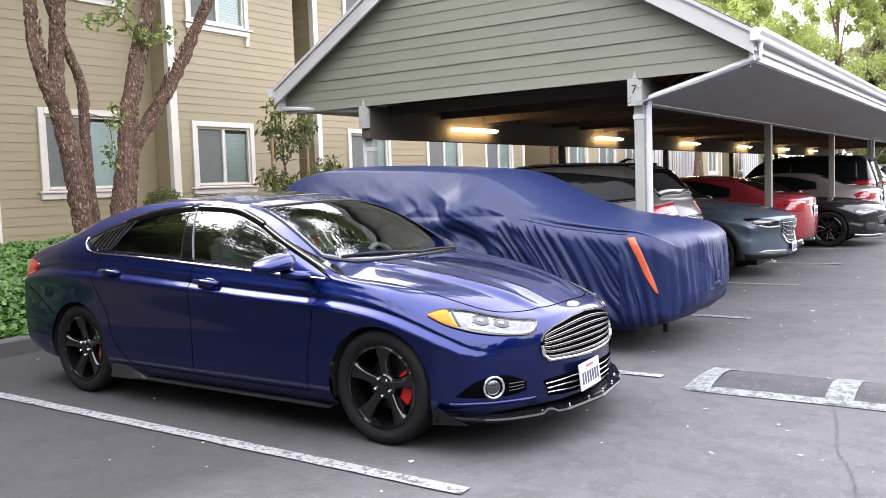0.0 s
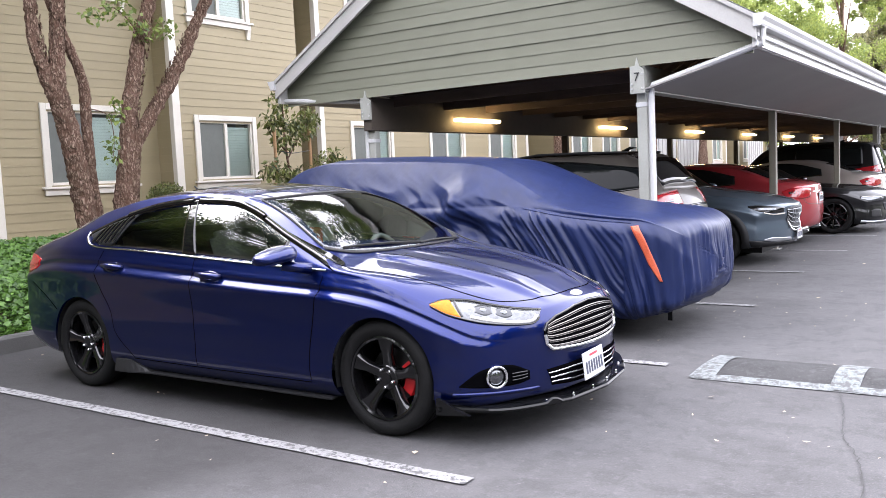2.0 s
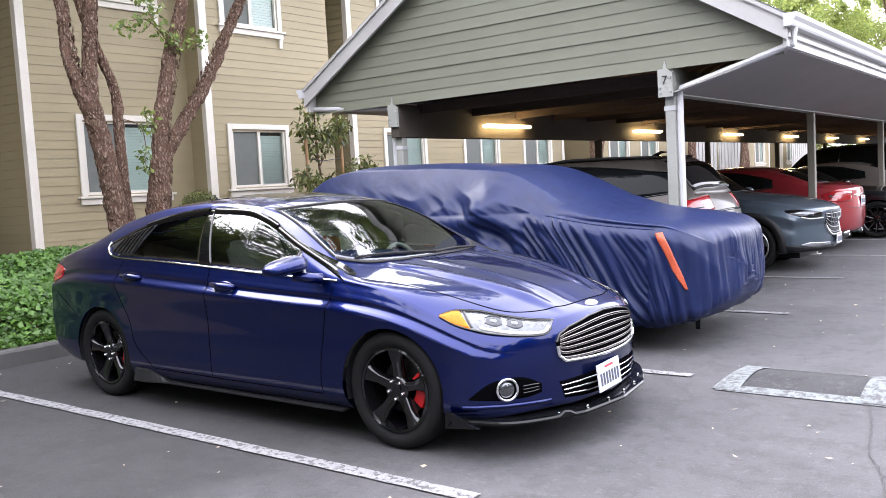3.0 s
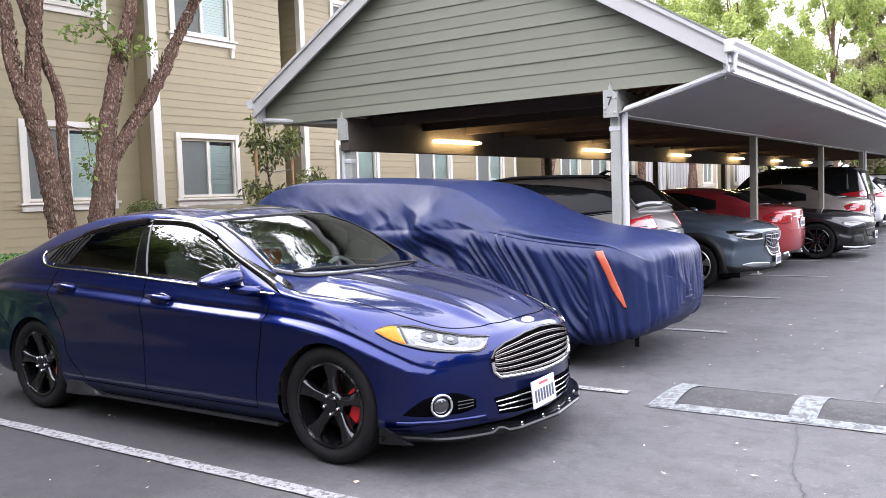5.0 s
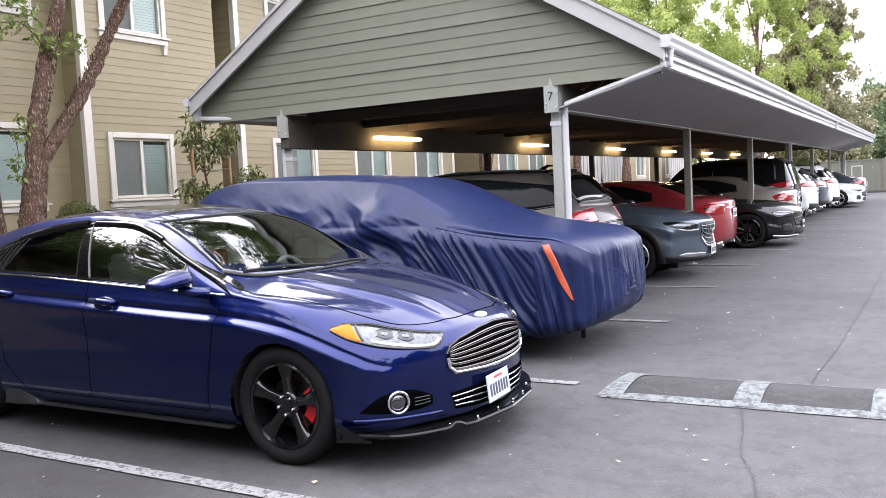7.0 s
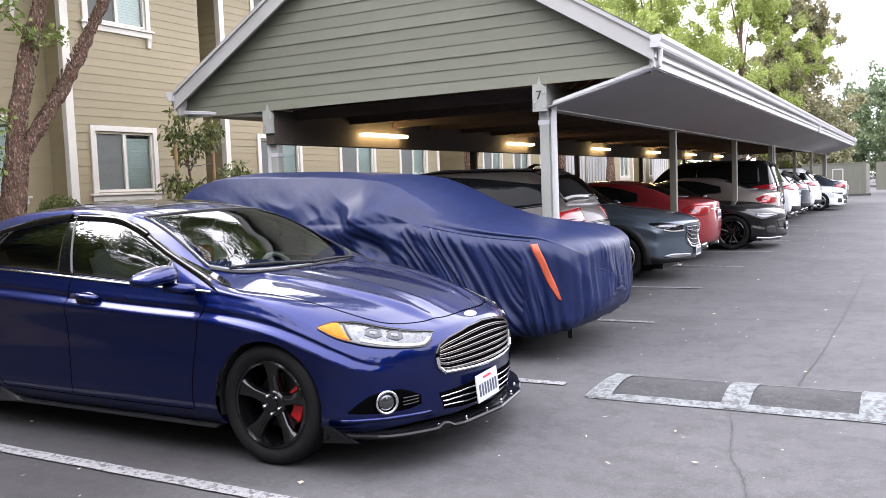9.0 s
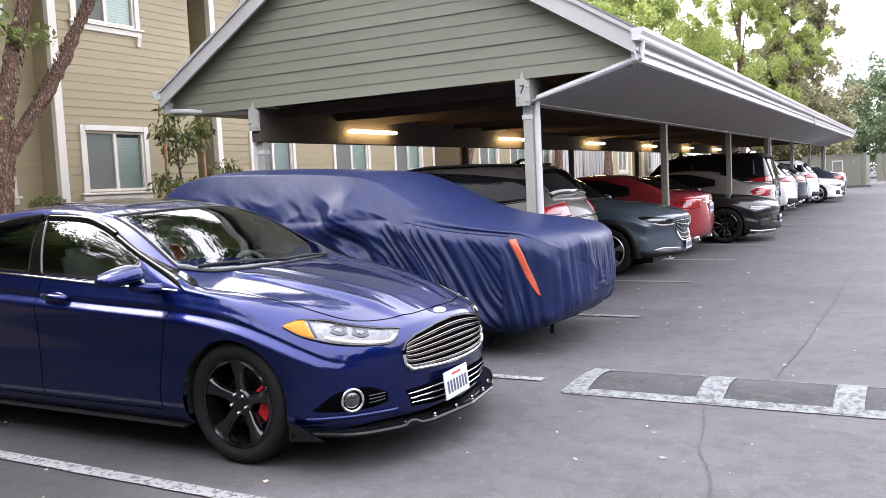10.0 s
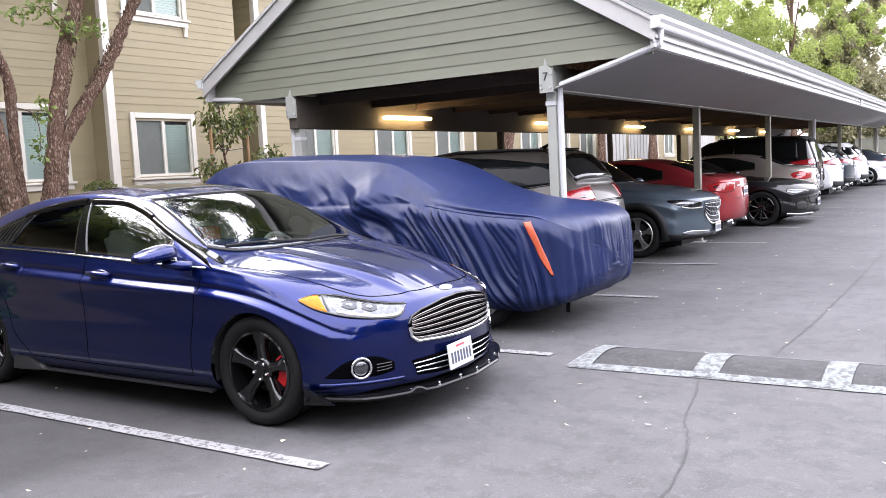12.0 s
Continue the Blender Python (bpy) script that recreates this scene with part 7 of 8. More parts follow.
parked_car("silver_sedan", "sedan", SILVER, tail_out(-2.48, 21.95, shape("sedan")), "silver sedan parked nose-in under the carport", "alloy", False, 0.7)
parked_car("black_suv", "van", JET, tail_out(-2.85, 25.0, shape("van")), "tall black suv parked nose-in under the carport", "alloy", False, 0.7)
parked_car("white_crossover", "suv", CAR_WHITE, tail_out(-2.7, 27.8, shape("suv")), "white crossover parked nose-in under the carport", "alloy", False, 0.6)
parked_car("grey_hatchback", "crossover", NAVY, tail_out(-2.7, 30.6, shape("crossover")), "dark grey hatchback parked nose-in under the carport", "alloy", False, 0.6)
parked_car("white_suv", "suv", CAR_WHITE, tail_out(-2.6, 33.5, shape("suv")), "white suv far down the row", "alloy", False, 0.5)
parked_car("white_coupe", "coupe", CAR_WHITE, nose_out(-1.95, 36.4, shape("coupe")), "white sports coupe parked nose-out far down the row", "alloy", False, 0.5, "coupe")
parked_car("dark_sedan", "sedan", NAVY, tail_out(-2.05, 39.3, shape("sedan")), "dark sedan parked nose-in far down the row", "alloy", False, 0.5)

# ---- plants ----
def leaf_cloud(name, centres, radii, count, size, mat, parent=None, seed=1, flat=0.0, label="", droop=0.3, width=0.30):
    """Many small folded leaves scattered in clumps: one mesh."""
    rng = np.random.default_rng(seed)
    centres, radii = np.array(centres, float), np.array(radii, float)
    pick = rng.integers(0, len(centres), count)
    d = rng.normal(size=(count, 3))
    d /= np.linalg.norm(d, axis=1, keepdims=True)
    r = radii[pick] * rng.random(count)[:, None] ** 0.45 if radii.ndim == 2 else (radii[pick] * rng.random(count) ** 0.45)[:, None]
    p = centres[pick] + d * r
    a = rng.normal(size=(count, 3))
    a[:, 2] = a[:, 2] * (1 - flat) - droop
    a /= np.linalg.norm(a, axis=1, keepdims=True)
    b = np.cross(a, rng.normal(size=(count, 3)))
    b /= np.linalg.norm(b, axis=1, keepdims=True)
    c = np.cross(a, b)
    s = (size * (0.6 + 0.8 * rng.random(count)))[:, None]
    v = np.stack([p, p + a * s * 0.5 + b * s * width + c * s * 0.06, p + a * s, p + a * s * 0.5 - b * s * width + c * s * 0.06], 1).reshape(-1, 3)
    me = bpy.data.meshes.new(name)
    n = np.arange(count) * 4
    faces = np.stack([n, n + 1, n + 2, n, n + 2, n + 3], 1).reshape(-1, 3)
    me.from_pydata(v.tolist(), [], faces.tolist())
    me.materials.append(mat)
    ob = new(name, me)
    ob.parent = parent
    if label:
        ob["label"] = label
    return ob


def knobbly(bm, amount, freq):
    for v in bm.verts:
        n = noise.noise(v.co * freq)
        m_ = noise.noise(v.co * freq * 3.1)
        v.co += v.normal * (amount * n + amount * 0.5 * m_)


def limb(name, pts, r0, r1, parent, mat, n=36, seg=16, rough=0.02, shag=0.0):
    bm = bm_new()
    if shag:
        n, seg = 130, 34
    line = spline(pts, n)
    tube(bm, line, [r0 + (r1 - r0) * k / (n - 1) for k in range(n)], seg)
    bm.normal_update()
    knobbly(bm, rough, 6.0)
    if shag:
        for v in bm.verts:
            q = Vector((v.co.x * 22, v.co.y * 22, v.co.z * 10))
            v.co += v.normal * shag * (noise.noise(q) * 1.3 + abs(noise.noise(q * 2.3)) - 0.3)
    return part(name, bm, mat, parent, smooth=True)


# three-stemmed trees on the bank by the kerb
tx = -10.3
tree = thing("tree", "old multi-stemmed tree with shaggy reddish-brown peeling bark", "tree", pose(0, 0, 0), "trees on the bank")
limb("trunk", [(tx, 7.0, 0.6), (tx, 6.97, 1.2), (tx, 6.91, 1.7), (tx, 6.79, 2.39), (tx - 0.02, 6.67, 2.85)], 0.136, 0.128, tree, BARK, rough=0.02, shag=0.016)
limb("limb", [(tx - 0.03, 6.72, 2.6), (tx - 0.05, 6.57, 3.06), (tx - 0.08, 6.49, 3.4), (tx - 0.1, 6.47, 4.0), (tx - 0.2, 6.35, 5.2), (tx - 0.3, 6.0, 6.4)], 0.092, 0.051, tree, BARK, rough=0.02, shag=0.014)
limb("limb", [(tx - 0.02, 6.72, 2.55), (tx + 0.02, 6.72, 3.1), (tx, 6.75, 3.4), (tx, 6.83, 4.03), (tx + 0.1, 6.95, 5.0), (tx + 0.3, 7.2, 6.3)], 0.104, 0.060, tree, BARK, rough=0.02, shag=0.018)
tree2 = thing("tree", "slender leaning tree stem with mottled brown bark", "tree", pose(0, 0, 0), "trees on the bank")
limb("trunk", [(tx - 0.2, 7.30, 0.6), (tx - 0.2, 7.26, 1.2), (tx - 0.2, 7.22, 1.7), (tx - 0.2, 7.22, 2.4), (tx - 0.2, 7.21, 2.97), (tx - 0.2, 7.03, 3.45), (tx - 0.25, 6.93, 3.8), (tx - 0.5, 6.6, 5.2)], 0.090, 0.051, tree2, BARK, rough=0.012, shag=0.006)
tree3 = thing("tree", "forked tree with shaggy brown bark leaning over the bank", "tree", pose(0, 0, 0), "trees on the bank")
limb("trunk", [(tx, 7.58, 0.6), (tx, 7.60, 1.2), (tx, 7.66, 1.65), (tx, 7.72, 2.0)], 0.172, 0.145, tree3, BARK, rough=0.025, shag=0.012)
limb("limb", [(tx, 7.68, 1.7), (tx - 0.05, 7.78, 2.42), (tx - 0.08, 7.96, 3.15), (tx - 0.1, 8.12, 3.7), (tx - 0.1, 8.34, 4.27), (tx - 0.2, 8.55, 5.5), (tx - 0.2, 8.7, 6.8)], 0.120, 0.068, tree3, BARK, rough=0.018, shag=0.009)
limb("limb", [(tx, 7.66, 1.6), (tx + 0.02, 7.84, 2.14), (tx + 0.03, 8.22, 2.68), (tx + 0.05, 8.63, 3.25), (tx + 0.05, 9.01, 3.9), (tx + 0.1, 9.3, 4.45), (tx + 0.3, 9.9, 5.6), (tx + 0.6, 10.6, 6.8)], 0.098, 0.064, tree3, BARK, rough=0.025, shag=0.02)
# shaggy bark flakes
rng = np.random.default_rng(5)
for host, stems in ((tree, [((tx, 6.97, 1.2), (tx, 6.79, 2.39), 0.155), ((tx, 6.79, 2.39), (tx, 6.69, 2.8), 0.15), ((tx - 0.05, 6.57, 3.0), (tx - 0.1, 6.47, 4.1), 0.10), ((tx, 6.70, 2.9), (tx, 6.83, 4.1), 0.12)]), (tree3, [((tx, 7.60, 1.0), (tx, 7.72, 1.9), 0.185), ((tx, 7.78, 2.05), (tx + 0.03, 8.22, 2.68), 0.115), ((tx + 0.03, 8.22, 2.68), (tx + 0.05, 9.01, 3.9), 0.108), ((tx + 0.05, 9.01, 3.9), (tx + 0.3, 9.9, 5.6), 0.10), ((tx - 0.03, 7.75, 2.2), (tx - 0.1, 8.34, 4.27), 0.128)])):
    vs, fs = [], []
    for a, b, r in stems:
        a, b = np.array(a), np.array(b)
        for k in range(420):
            p = a + (b - a) * rng.random()
            t = rng.random() * 2 * math.pi
            o = np.array([math.cos(t), math.sin(t), 0.0])
            side = np.array([-math.sin(t), math.cos(t), 0.0])
            s = 0.012 + 0.030 * rng.random() ** 2
            q = p + o * (r * 0.79)
            up = np.array([0, 0, 1.0])
            n0 = len(vs)
            vs += [q - side * s * 0.6, q + side * s * 0.6, q + side * s * 0.5 + up * s * 1.8 + o * s * (0.05 + 0.35 * rng.random()), q - side * s * 0.5 + up * s * 1.7 + o * s * (0.05 + 0.3 * rng.random())]
            fs.append((n0, n0 + 1, n0 + 2, n0 + 3))
    me = bpy.data.meshes.new("peeling_bark")
    me.from_pydata([tuple(q) for q in vs], [], fs)
    me.materials.append(BARK)
    ob = new("peeling_bark", me)
    ob.parent = host
    tagged(ob, "curled peeling bark flakes", kind="stuff")
leaf_cloud("crown", [(tx, 6.2, 6.6), (tx - 0.5, 5.5, 7.2), (tx, 7.2, 7.0), (tx + 0.6, 6.6, 7.6), (tx, 5.8, 5.6)], [(1.3, 1.2, 0.8)] * 5, 1500, 0.12, LEAF_SHRUB, tree, 2)
# foliage and limb added out of view, for leaves in the side window reflections
leaf_cloud("crown", [(-10.2, 0.3, 5.0), (-10.4, 1.5, 5.4), (-10.0, 2.4, 5.0), (-9.8, -0.6, 5.8), (-10.2, 1.0, 6.1), (-10.1, 3.4, 5.6)], [(0.8, 0.8, 0.5)] * 6, 3800, 0.13, LEAF_SHRUB, tree, 12)
limb("limb", [(tx - 0.1, 6.47, 4.1), (tx, 5.2, 5.0), (tx + 0.1, 3.4, 5.4), (tx + 0.1, 1.0, 5.6)], 0.06, 0.015, tree, BARK, 24, 8, 0.008)
leaf_cloud("crown", [(tx - 0.5, 6.6, 5.6), (tx - 0.7, 6.3, 6.4)], [(0.7, 0.7, 0.7)] * 2, 900, 0.10, LEAF_SHRUB, tree2, 3)
leaf_cloud("sprig", [(tx + 0.1, 7.43, 2.45), (tx + 0.1, 7.38, 2.15), (tx + 0.12, 7.35, 1.92), (tx + 0.1, 7.5, 2.6)], [(0.12, 0.14, 0.14)] * 4, 110, 0.075, LEAF_SHRUB, tree2, 4, label="loose sprig of green leaves")["kind"] = "stuff"
limb("twig", [(tx - 0.1, 7.18, 2.6), (tx + 0.05, 7.38, 2.5), (tx + 0.1, 7.42, 2.2), (tx + 0.12, 7.36, 1.9)], 0.008, 0.004, tree2, BARK, 12, 6, 0.0)
leaf_cloud("crown", [(tx - 0.2, 8.6, 7.0), (tx + 0.4, 9.8, 6.6), (tx + 0.8, 10.8, 7.2), (tx, 9.4, 7.8), (tx - 0.3, 8.0, 6.6)], [(1.2, 1.2, 0.8)] * 5, 1600, 0.12, LEAF_SHRUB, tree3, 6)
# limbs and foliage added overhead, unseen, for the leaves the windscreen reflects
limb("limb", [(tx + 0.5, 10.4, 6.6), (tx + 1.6, 11.6, 7.6), (tx + 2.8, 12.6, 8.4), (tx + 3.8, 13.4, 8.8)], 0.08, 0.02, tree3, BARK, rough=0.01)
leaf_cloud("crown", [(-8.6, 11.8, 8.0), (-7.6, 12.6, 8.6), (-6.9, 13.2, 8.4), (-6.3, 13.6, 9.0), (-7.4, 13.8, 9.3), (-8.2, 13.0, 9.0), (-5.6, 13.2, 8.7)], [(0.8, 0.8, 0.6)] * 7, 2600, 0.14, LEAF_SHRUB, tree3, 66)
limb("limb", [(tx + 0.1, 9.3, 4.5), (-9.3, 9.4, 6.2), (-7.6, 9.1, 7.3), (-5.8, 9.2, 8.2)], 0.06, 0.015, tree3, BARK, 20, 8, 0.008)
limb("limb", [(-9.0, 10.0, 6.9), (-7.9, 10.2, 7.0), (-6.7, 10.4, 6.9), (-5.6, 10.6, 7.1)], 0.045, 0.015, tree3, BARK, 16, 8, 0.006)
leaf_cloud("crown", [(-7.4, 9.9, 6.5), (-6.8, 10.6, 6.7), (-6.2, 10.0, 6.4), (-5.7, 10.8, 7.0), (-5.2, 10.2, 7.3), (-6.4, 11.4, 7.2), (-7.0, 9.4, 7.0), (-5.0, 11.3, 7.5)], [(0.7, 0.7, 0.45)] * 8, 4200, 0.13, LEAF_SHRUB, tree3, 68)
leaf_cloud("crown", [(-9.6, 9.2, 6.7), (-9.0, 10.0, 7.0), (-8.3, 10.6, 7.4), (-8.8, 9.0, 7.5), (-7.8, 9.8, 7.8), (-7.4, 11.0, 7.9), (-8.4, 8.2, 7.9), (-6.6, 8.5, 7.6), (-5.9, 9.3, 8.2), (-6.8, 9.6, 8.3), (-5.3, 10.2, 8.8), (-7.1, 7.7, 7.7), (-5.5, 8.2, 8.4), (-7.7, 7.0, 7.5), (-8.3, 6.5, 7.3), (-6.9, 6.6, 8.0), (-7.5, 6.1, 7.8)], [(0.8, 0.8, 0.5)] * 17, 15000, 0.13, LEAF_SHRUB, tree3, 67)
sprigs = [(tx + 0.1, 7.3, 3.85), (tx + 0.1, 7.62, 3.95), (tx + 0.1, 7.9, 3.8), (tx + 0.1, 8.1, 3.68), (tx + 0.1, 8.45, 3.8), (tx + 0.1, 7.7, 4.2), (tx + 0.1, 7.45, 4.3)]
leaf_cloud("sprig", sprigs, [(0.18, 0.24, 0.16)] * len(sprigs), 330, 0.085, LEAF_SHRUB, tree3, 7, label="low spray of green leaves")["kind"] = "stuff"
limb("twig", [(tx, 8.1, 3.5), (tx + 0.05, 7.9, 3.75), (tx + 0.1, 7.6, 3.95), (tx + 0.1, 7.3, 3.9)], 0.012, 0.005, tree3, BARK, 14, 6, 0.0)

# the next trees of the row, out of view to the south, placed for window reflections: their crowns spread over the
# stalls
for i, (x, y) in enumerate(((-10.6, -2.7), (-10.4, -8.0))):
    t = thing("tree", "old tree of the bank row, out of view, with a spreading crown", "tree", pose(x, y, 0.6), "trees on the bank")
    limb("trunk", [(0, 0, -0.1), (0, -0.1, 1.5), (0.1, -0.2, 3.0), (0.2, -0.1, 4.5)], 0.2, 0.12, t, BARK, 20, 12, 0.03)
    tips = [(1.6, 1.2, 5.4), (-1.2, 1.5, 5.6), (0.4, -1.6, 5.8), (2.0, -0.4, 4.2), (0.2, 0.4, 6.2), (-0.6, 2.0, 3.6), (1.4, 1.8, 4.0), (0.9, 0.2, 2.8), (0.7, -1.6, 3.2), (0.5, 2.0, 7.0), (-0.5, 1.0, 7.8), (1.0, 2.8, 6.4), (0.2, 3.0, 7.8), (-0.4, -0.5, 7.9), (-0.4, 3.2, 5.2)]
    for q in tips:
        limb("limb", [(0.1, -0.2, q[2] * 0.55), (q[0] * 0.5, q[1] * 0.5, q[2] * 0.8), q], 0.08, 0.02, t, BARK, 12, 8, 0.01)
    leaf_cloud("crown", tips, [(1.2, 1.2, 0.8)] * len(tips), 17000, 0.16, LEAF_DARK, t, 90 + i)

# ground cover on the bank
rng = np.random.default_rng(11)
cnt = 27000
gx, gy = -7.9 - 2.7 * rng.random(cnt) ** 1.25, 2.2 + 4.7 * rng.random(cnt)
gz = np.array([bank_z(x) for x in gx]) + 0.02 + (0.12 + 0.10 * np.array([noise.noise((x * 1.7, y * 1.7, 3.0)) for x, y in zip(gx, gy)])) * rng.random(cnt) ** 0.5 * np.clip((-7.85 - gx) / 0.12, 0.3, 1) * np.clip((-gx - 7.8) * 4, 0.2, 1.4)
keepers = ~((np.hypot(gx + 9.3, gy - 3.2) < 0.45) & (rng.random(cnt) < 0.75))
gx, gy, gz = gx[keepers], gy[keepers], gz[keepers]
cnt = len(gx)
p = np.stack([gx, gy, gz], 1)
tilt = rng.normal(size=(cnt, 3)) * 0.45 + np.array([0.35, -0.1, 0.9])
tilt /= np.linalg.norm(tilt, axis=1, keepdims=True)
a = np.cross(tilt, rng.normal(size=(cnt, 3)))
a /= np.linalg.norm(a, axis=1, keepdims=True)
b = np.cross(tilt, a)
s = (0.019 + 0.026 * rng.random(cnt))[:, None]
v = np.stack([p - a * s, p - a * s * 0.2 + b * s * 0.85 + tilt * s * 0.12, p + a * s, p - a * s * 0.2 - b * s * 0.85 + tilt * s * 0.12], 1).reshape(-1, 3)
n = np.arange(cnt) * 4
me = bpy.data.meshes.new("ground_cover")
me.from_pydata(v.tolist(), [], np.stack([n, n + 1, n + 2, n, n + 2, n + 3], 1).reshape(-1, 3).tolist())
me.materials.append(LEAF_IVY)
tagged(new("ground_cover", me), "dense bright green leafy ground cover on the bank", "ground cover", kind="stuff")

# clipped shrub by the wall
shrub = thing("round_shrub", "small clipped round green shrub by the wall", "shrub", pose(-11.6, 9.25, 0.82))
limb("stem", [(0, 0, -0.2), (0, 0.02, 0.3), (0.02, 0, 0.5)], 0.03, 0.015, shrub, BARK, 8, 8, 0.0)
leaf_cloud("foliage", [(0, 0, 0.5), (0.1, -0.15, 0.45), (0, 0.18, 0.48)], [(0.24, 0.24, 0.27)] * 3, 3600, 0.04, LEAF_YOUNG, shrub, 8)
# young staked tree by the wall
young = thing("young_tree", "young bushy tree between two wooden stakes by the wall", "tree", pose(-11.0, 11.6, 0.7))
limb("trunk", [(0, 0, -0.05), (0.02, -0.03, 0.8), (0, -0.1, 1.6), (0.03, -0.12, 2.4)], 0.035, 0.012, young, BARK, 20, 8, 0.004)
for q in ([(0, 0, 0.7), (0.1, -0.4, 1.0), (0.1, -0.75, 1.1)], [(0, 0, 0.7), (0.1, 0.5, 1.0), (0.1, 1.0, 1.2)], [(0, -0.05, 1.2), (0.05, 0.3, 1.7), (0.05, 0.5, 1.9)], [(0, -0.05, 1.3), (-0.05, -0.35, 1.7), (0, -0.4, 2.0)]):
    limb("branch", q, 0.015, 0.006, young, BARK, 12, 6, 0.0)
leaf_cloud("foliage", [(0.1, -0.5, 1.0), (0.1, -0.2, 0.85), (0.1, 0.3, 0.9), (0.1, 0.75, 1.05), (0.1, 1.1, 1.2), (0, -0.1, 1.6), (0, -0.3, 1.9), (0, 0.3, 1.75), (0, 0.5, 1.95), (0, -0.1, 2.3), (0, 0.0, 0.7)], [(0.2, 0.34, 0.25)] * 11, 1500, 0.125, LEAF_YOUNG, young, 9, droop=1.2, width=0.19)
STAKE = material("wooden_stake", (0.33, 0.2, 0.1), rough=0.8, spread=0.2)
for y in (-0.4, 0.5):
    bm = bm_new()
    lathe(bm, [(0.03, -0.05), (0.03, 1.72), (0.024, 1.75)], 10, "Z", (0.05, y, 0))
    part("stake", bm, STAKE, young, "round wooden stake")
bm = bm_new()
tube(bm, [(0.05, -0.4, 1.35), (0.08, 0.0, 1.3), (0.05, 0.5, 1.35)], [0.008] * 3, 6)
part("tie", bm, BLACK, young, "black rubber tie")
# more stems along the building, seen through the carport
for i, (x, y, lean) in enumerate(((-11.2, 22.6, 0.9), (-11.2, 23.0, -0.1), (-11.0, 30.0, 0.1), (-11.0, 35.5, 0.5), (-11.0, 36.0, -0.2))):
    t = thing("tree", "brown tree stem along the apartment wall", "tree", pose(x, y, 0.7), "stems along the building")
    limb("trunk", [(0, 0, -0.1), (0, lean * 0.3, 0.8), (0, lean * 0.8, 1.8), (0.1, lean * 1.6, 3.2), (0.1, lean * 2.4, 5.5)], 0.19, 0.09, t, BARK, 20, 10, 0.02)
    leaf_cloud("crown", [(0.1, lean * 2.4, 5.8), (0.3, lean * 2.4 + 0.8, 6.4), (0.2, lean * 2.4 - 0.8, 6.3)], [(1.2, 1.2, 0.9)] * 3, 1500, 0.16, LEAF_SHRUB, t, 20 + i)

# ---- far trees, fences, and what closes the place ----
def big_tree(name, x, y, h, spread, mat, leaves, size, seed, label, airy=1.0, group="background trees", sprays=9):
    t = thing(name, label, "tree", pose(x, y, 0), group)
    rng = np.random.default_rng(seed)
    limb("trunk", [(0, 0, -0.1), (0.1, 0.1, h * 0.2), (0, 0.2, h * 0.45), (0.1, 0, h * 0.8)], h * 0.016, h * 0.005, t, BARK, 14, 10, 0.03)
    cs, rs = [], []
    for k in range(44):
        z = h * (0.16 + 0.82 * rng.random())
        w = spread * (1 - abs(z / h - 0.5) * 1.25) * (0.35 + 0.65 * rng.random())
        ang = rng.random() * 2 * math.pi
        c = (w * math.cos(ang), w * math.sin(ang), z)
        q = spread * (0.20 + 0.16 * rng.random()) * airy
        for _ in range(sprays):
            o = rng.normal(size=3) * q * np.array([0.62, 0.62, 0.5])
            cs.append((c[0] + o[0], c[1] + o[1], c[2] + o[2]))
            g = q * (0.16 + 0.24 * rng.random())
            rs.append((g, g, g * 1.25))
        if k % 3 == 0:
            limb("limb", [(0, 0, z * 0.62), (c[0] * 0.5, c[1] * 0.5, z * 0.85), c], h * 0.005, h * 0.0015, t, BARK, 8, 6, 0.0)
    leaf_cloud("crown", cs, rs, leaves, size, mat, t, seed, droop=0.8)
    return t


big_tree("tree", -13.5, 52, 15, 5.5, LEAF_LIGHT, 110000, 0.14, 31, "tall light green airy tree beyond the carport")
big_tree("tree", -9.0, 56, 16, 5.0, LEAF_LIGHT, 110000, 0.14, 32, "tall light green airy tree beyond the carport")
big_tree("tree", -17.5, 47, 15, 5.0, LEAF_LIGHT, 100000, 0.15, 33, "tall light green airy tree beyond the carport")
big_tree("tree", -7.4, 62, 16, 3.4, LEAF_PINE, 70000, 0.2, 34, "tall grey-green conifer beyond the carport", 1.2)
big_tree("tree", -6.2, 60, 9, 3.2, LEAF_PINE, 60000, 0.2, 35, "grey-green conifer beyond the carport", 1.2)
big_tree("tree", 0.5, 84, 9.5, 5.0, LEAF_DARK, 26000, 0.24, 36, "dark green round tree at the end of the drive", 1.2)
big_tree("tree", 5.5, 92, 10, 5.0, LEAF_SHRUB, 22000, 0.26, 37, "yellow-green tree at the end of the drive", 1.2)
big_tree("tree", -4.0, 88, 9, 5.0, LEAF_DARK, 22000, 0.24, 38, "dark green round tree at the end of the drive", 1.2)
big_tree("tree", 12, 95, 11, 6.0, LEAF_DARK, 8000, 0.5, 39, "dark green tree at the end of the drive", 1.2)
FENCE = material("olive_fence_paint", (0.125, 0.125, 0.099), rough=0.7, spread=0.08, per_object=0.06, space="World")
encl = thing("bin_enclosure", "olive painted board enclosure at the end of the drive", "enclosure", pose(-2.1, 55.6, 0))
for k in range(11):
    boxed("wall_board", (-3.4 + 0.309 * k, -3.4 + 0.309 * k + 0.302, -0.05, -0.006 * (k % 2), 0.12, 1.86), FENCE, encl, bevel=0)
boxed("wall_board", (-0.05, 0.0, 0.002, 6, 0.12, 1.86), FENCE, encl)
boxed("cap_rail", (-3.45, 0.05, -0.09, 0.04, 1.86, 1.93), FENCE, encl)
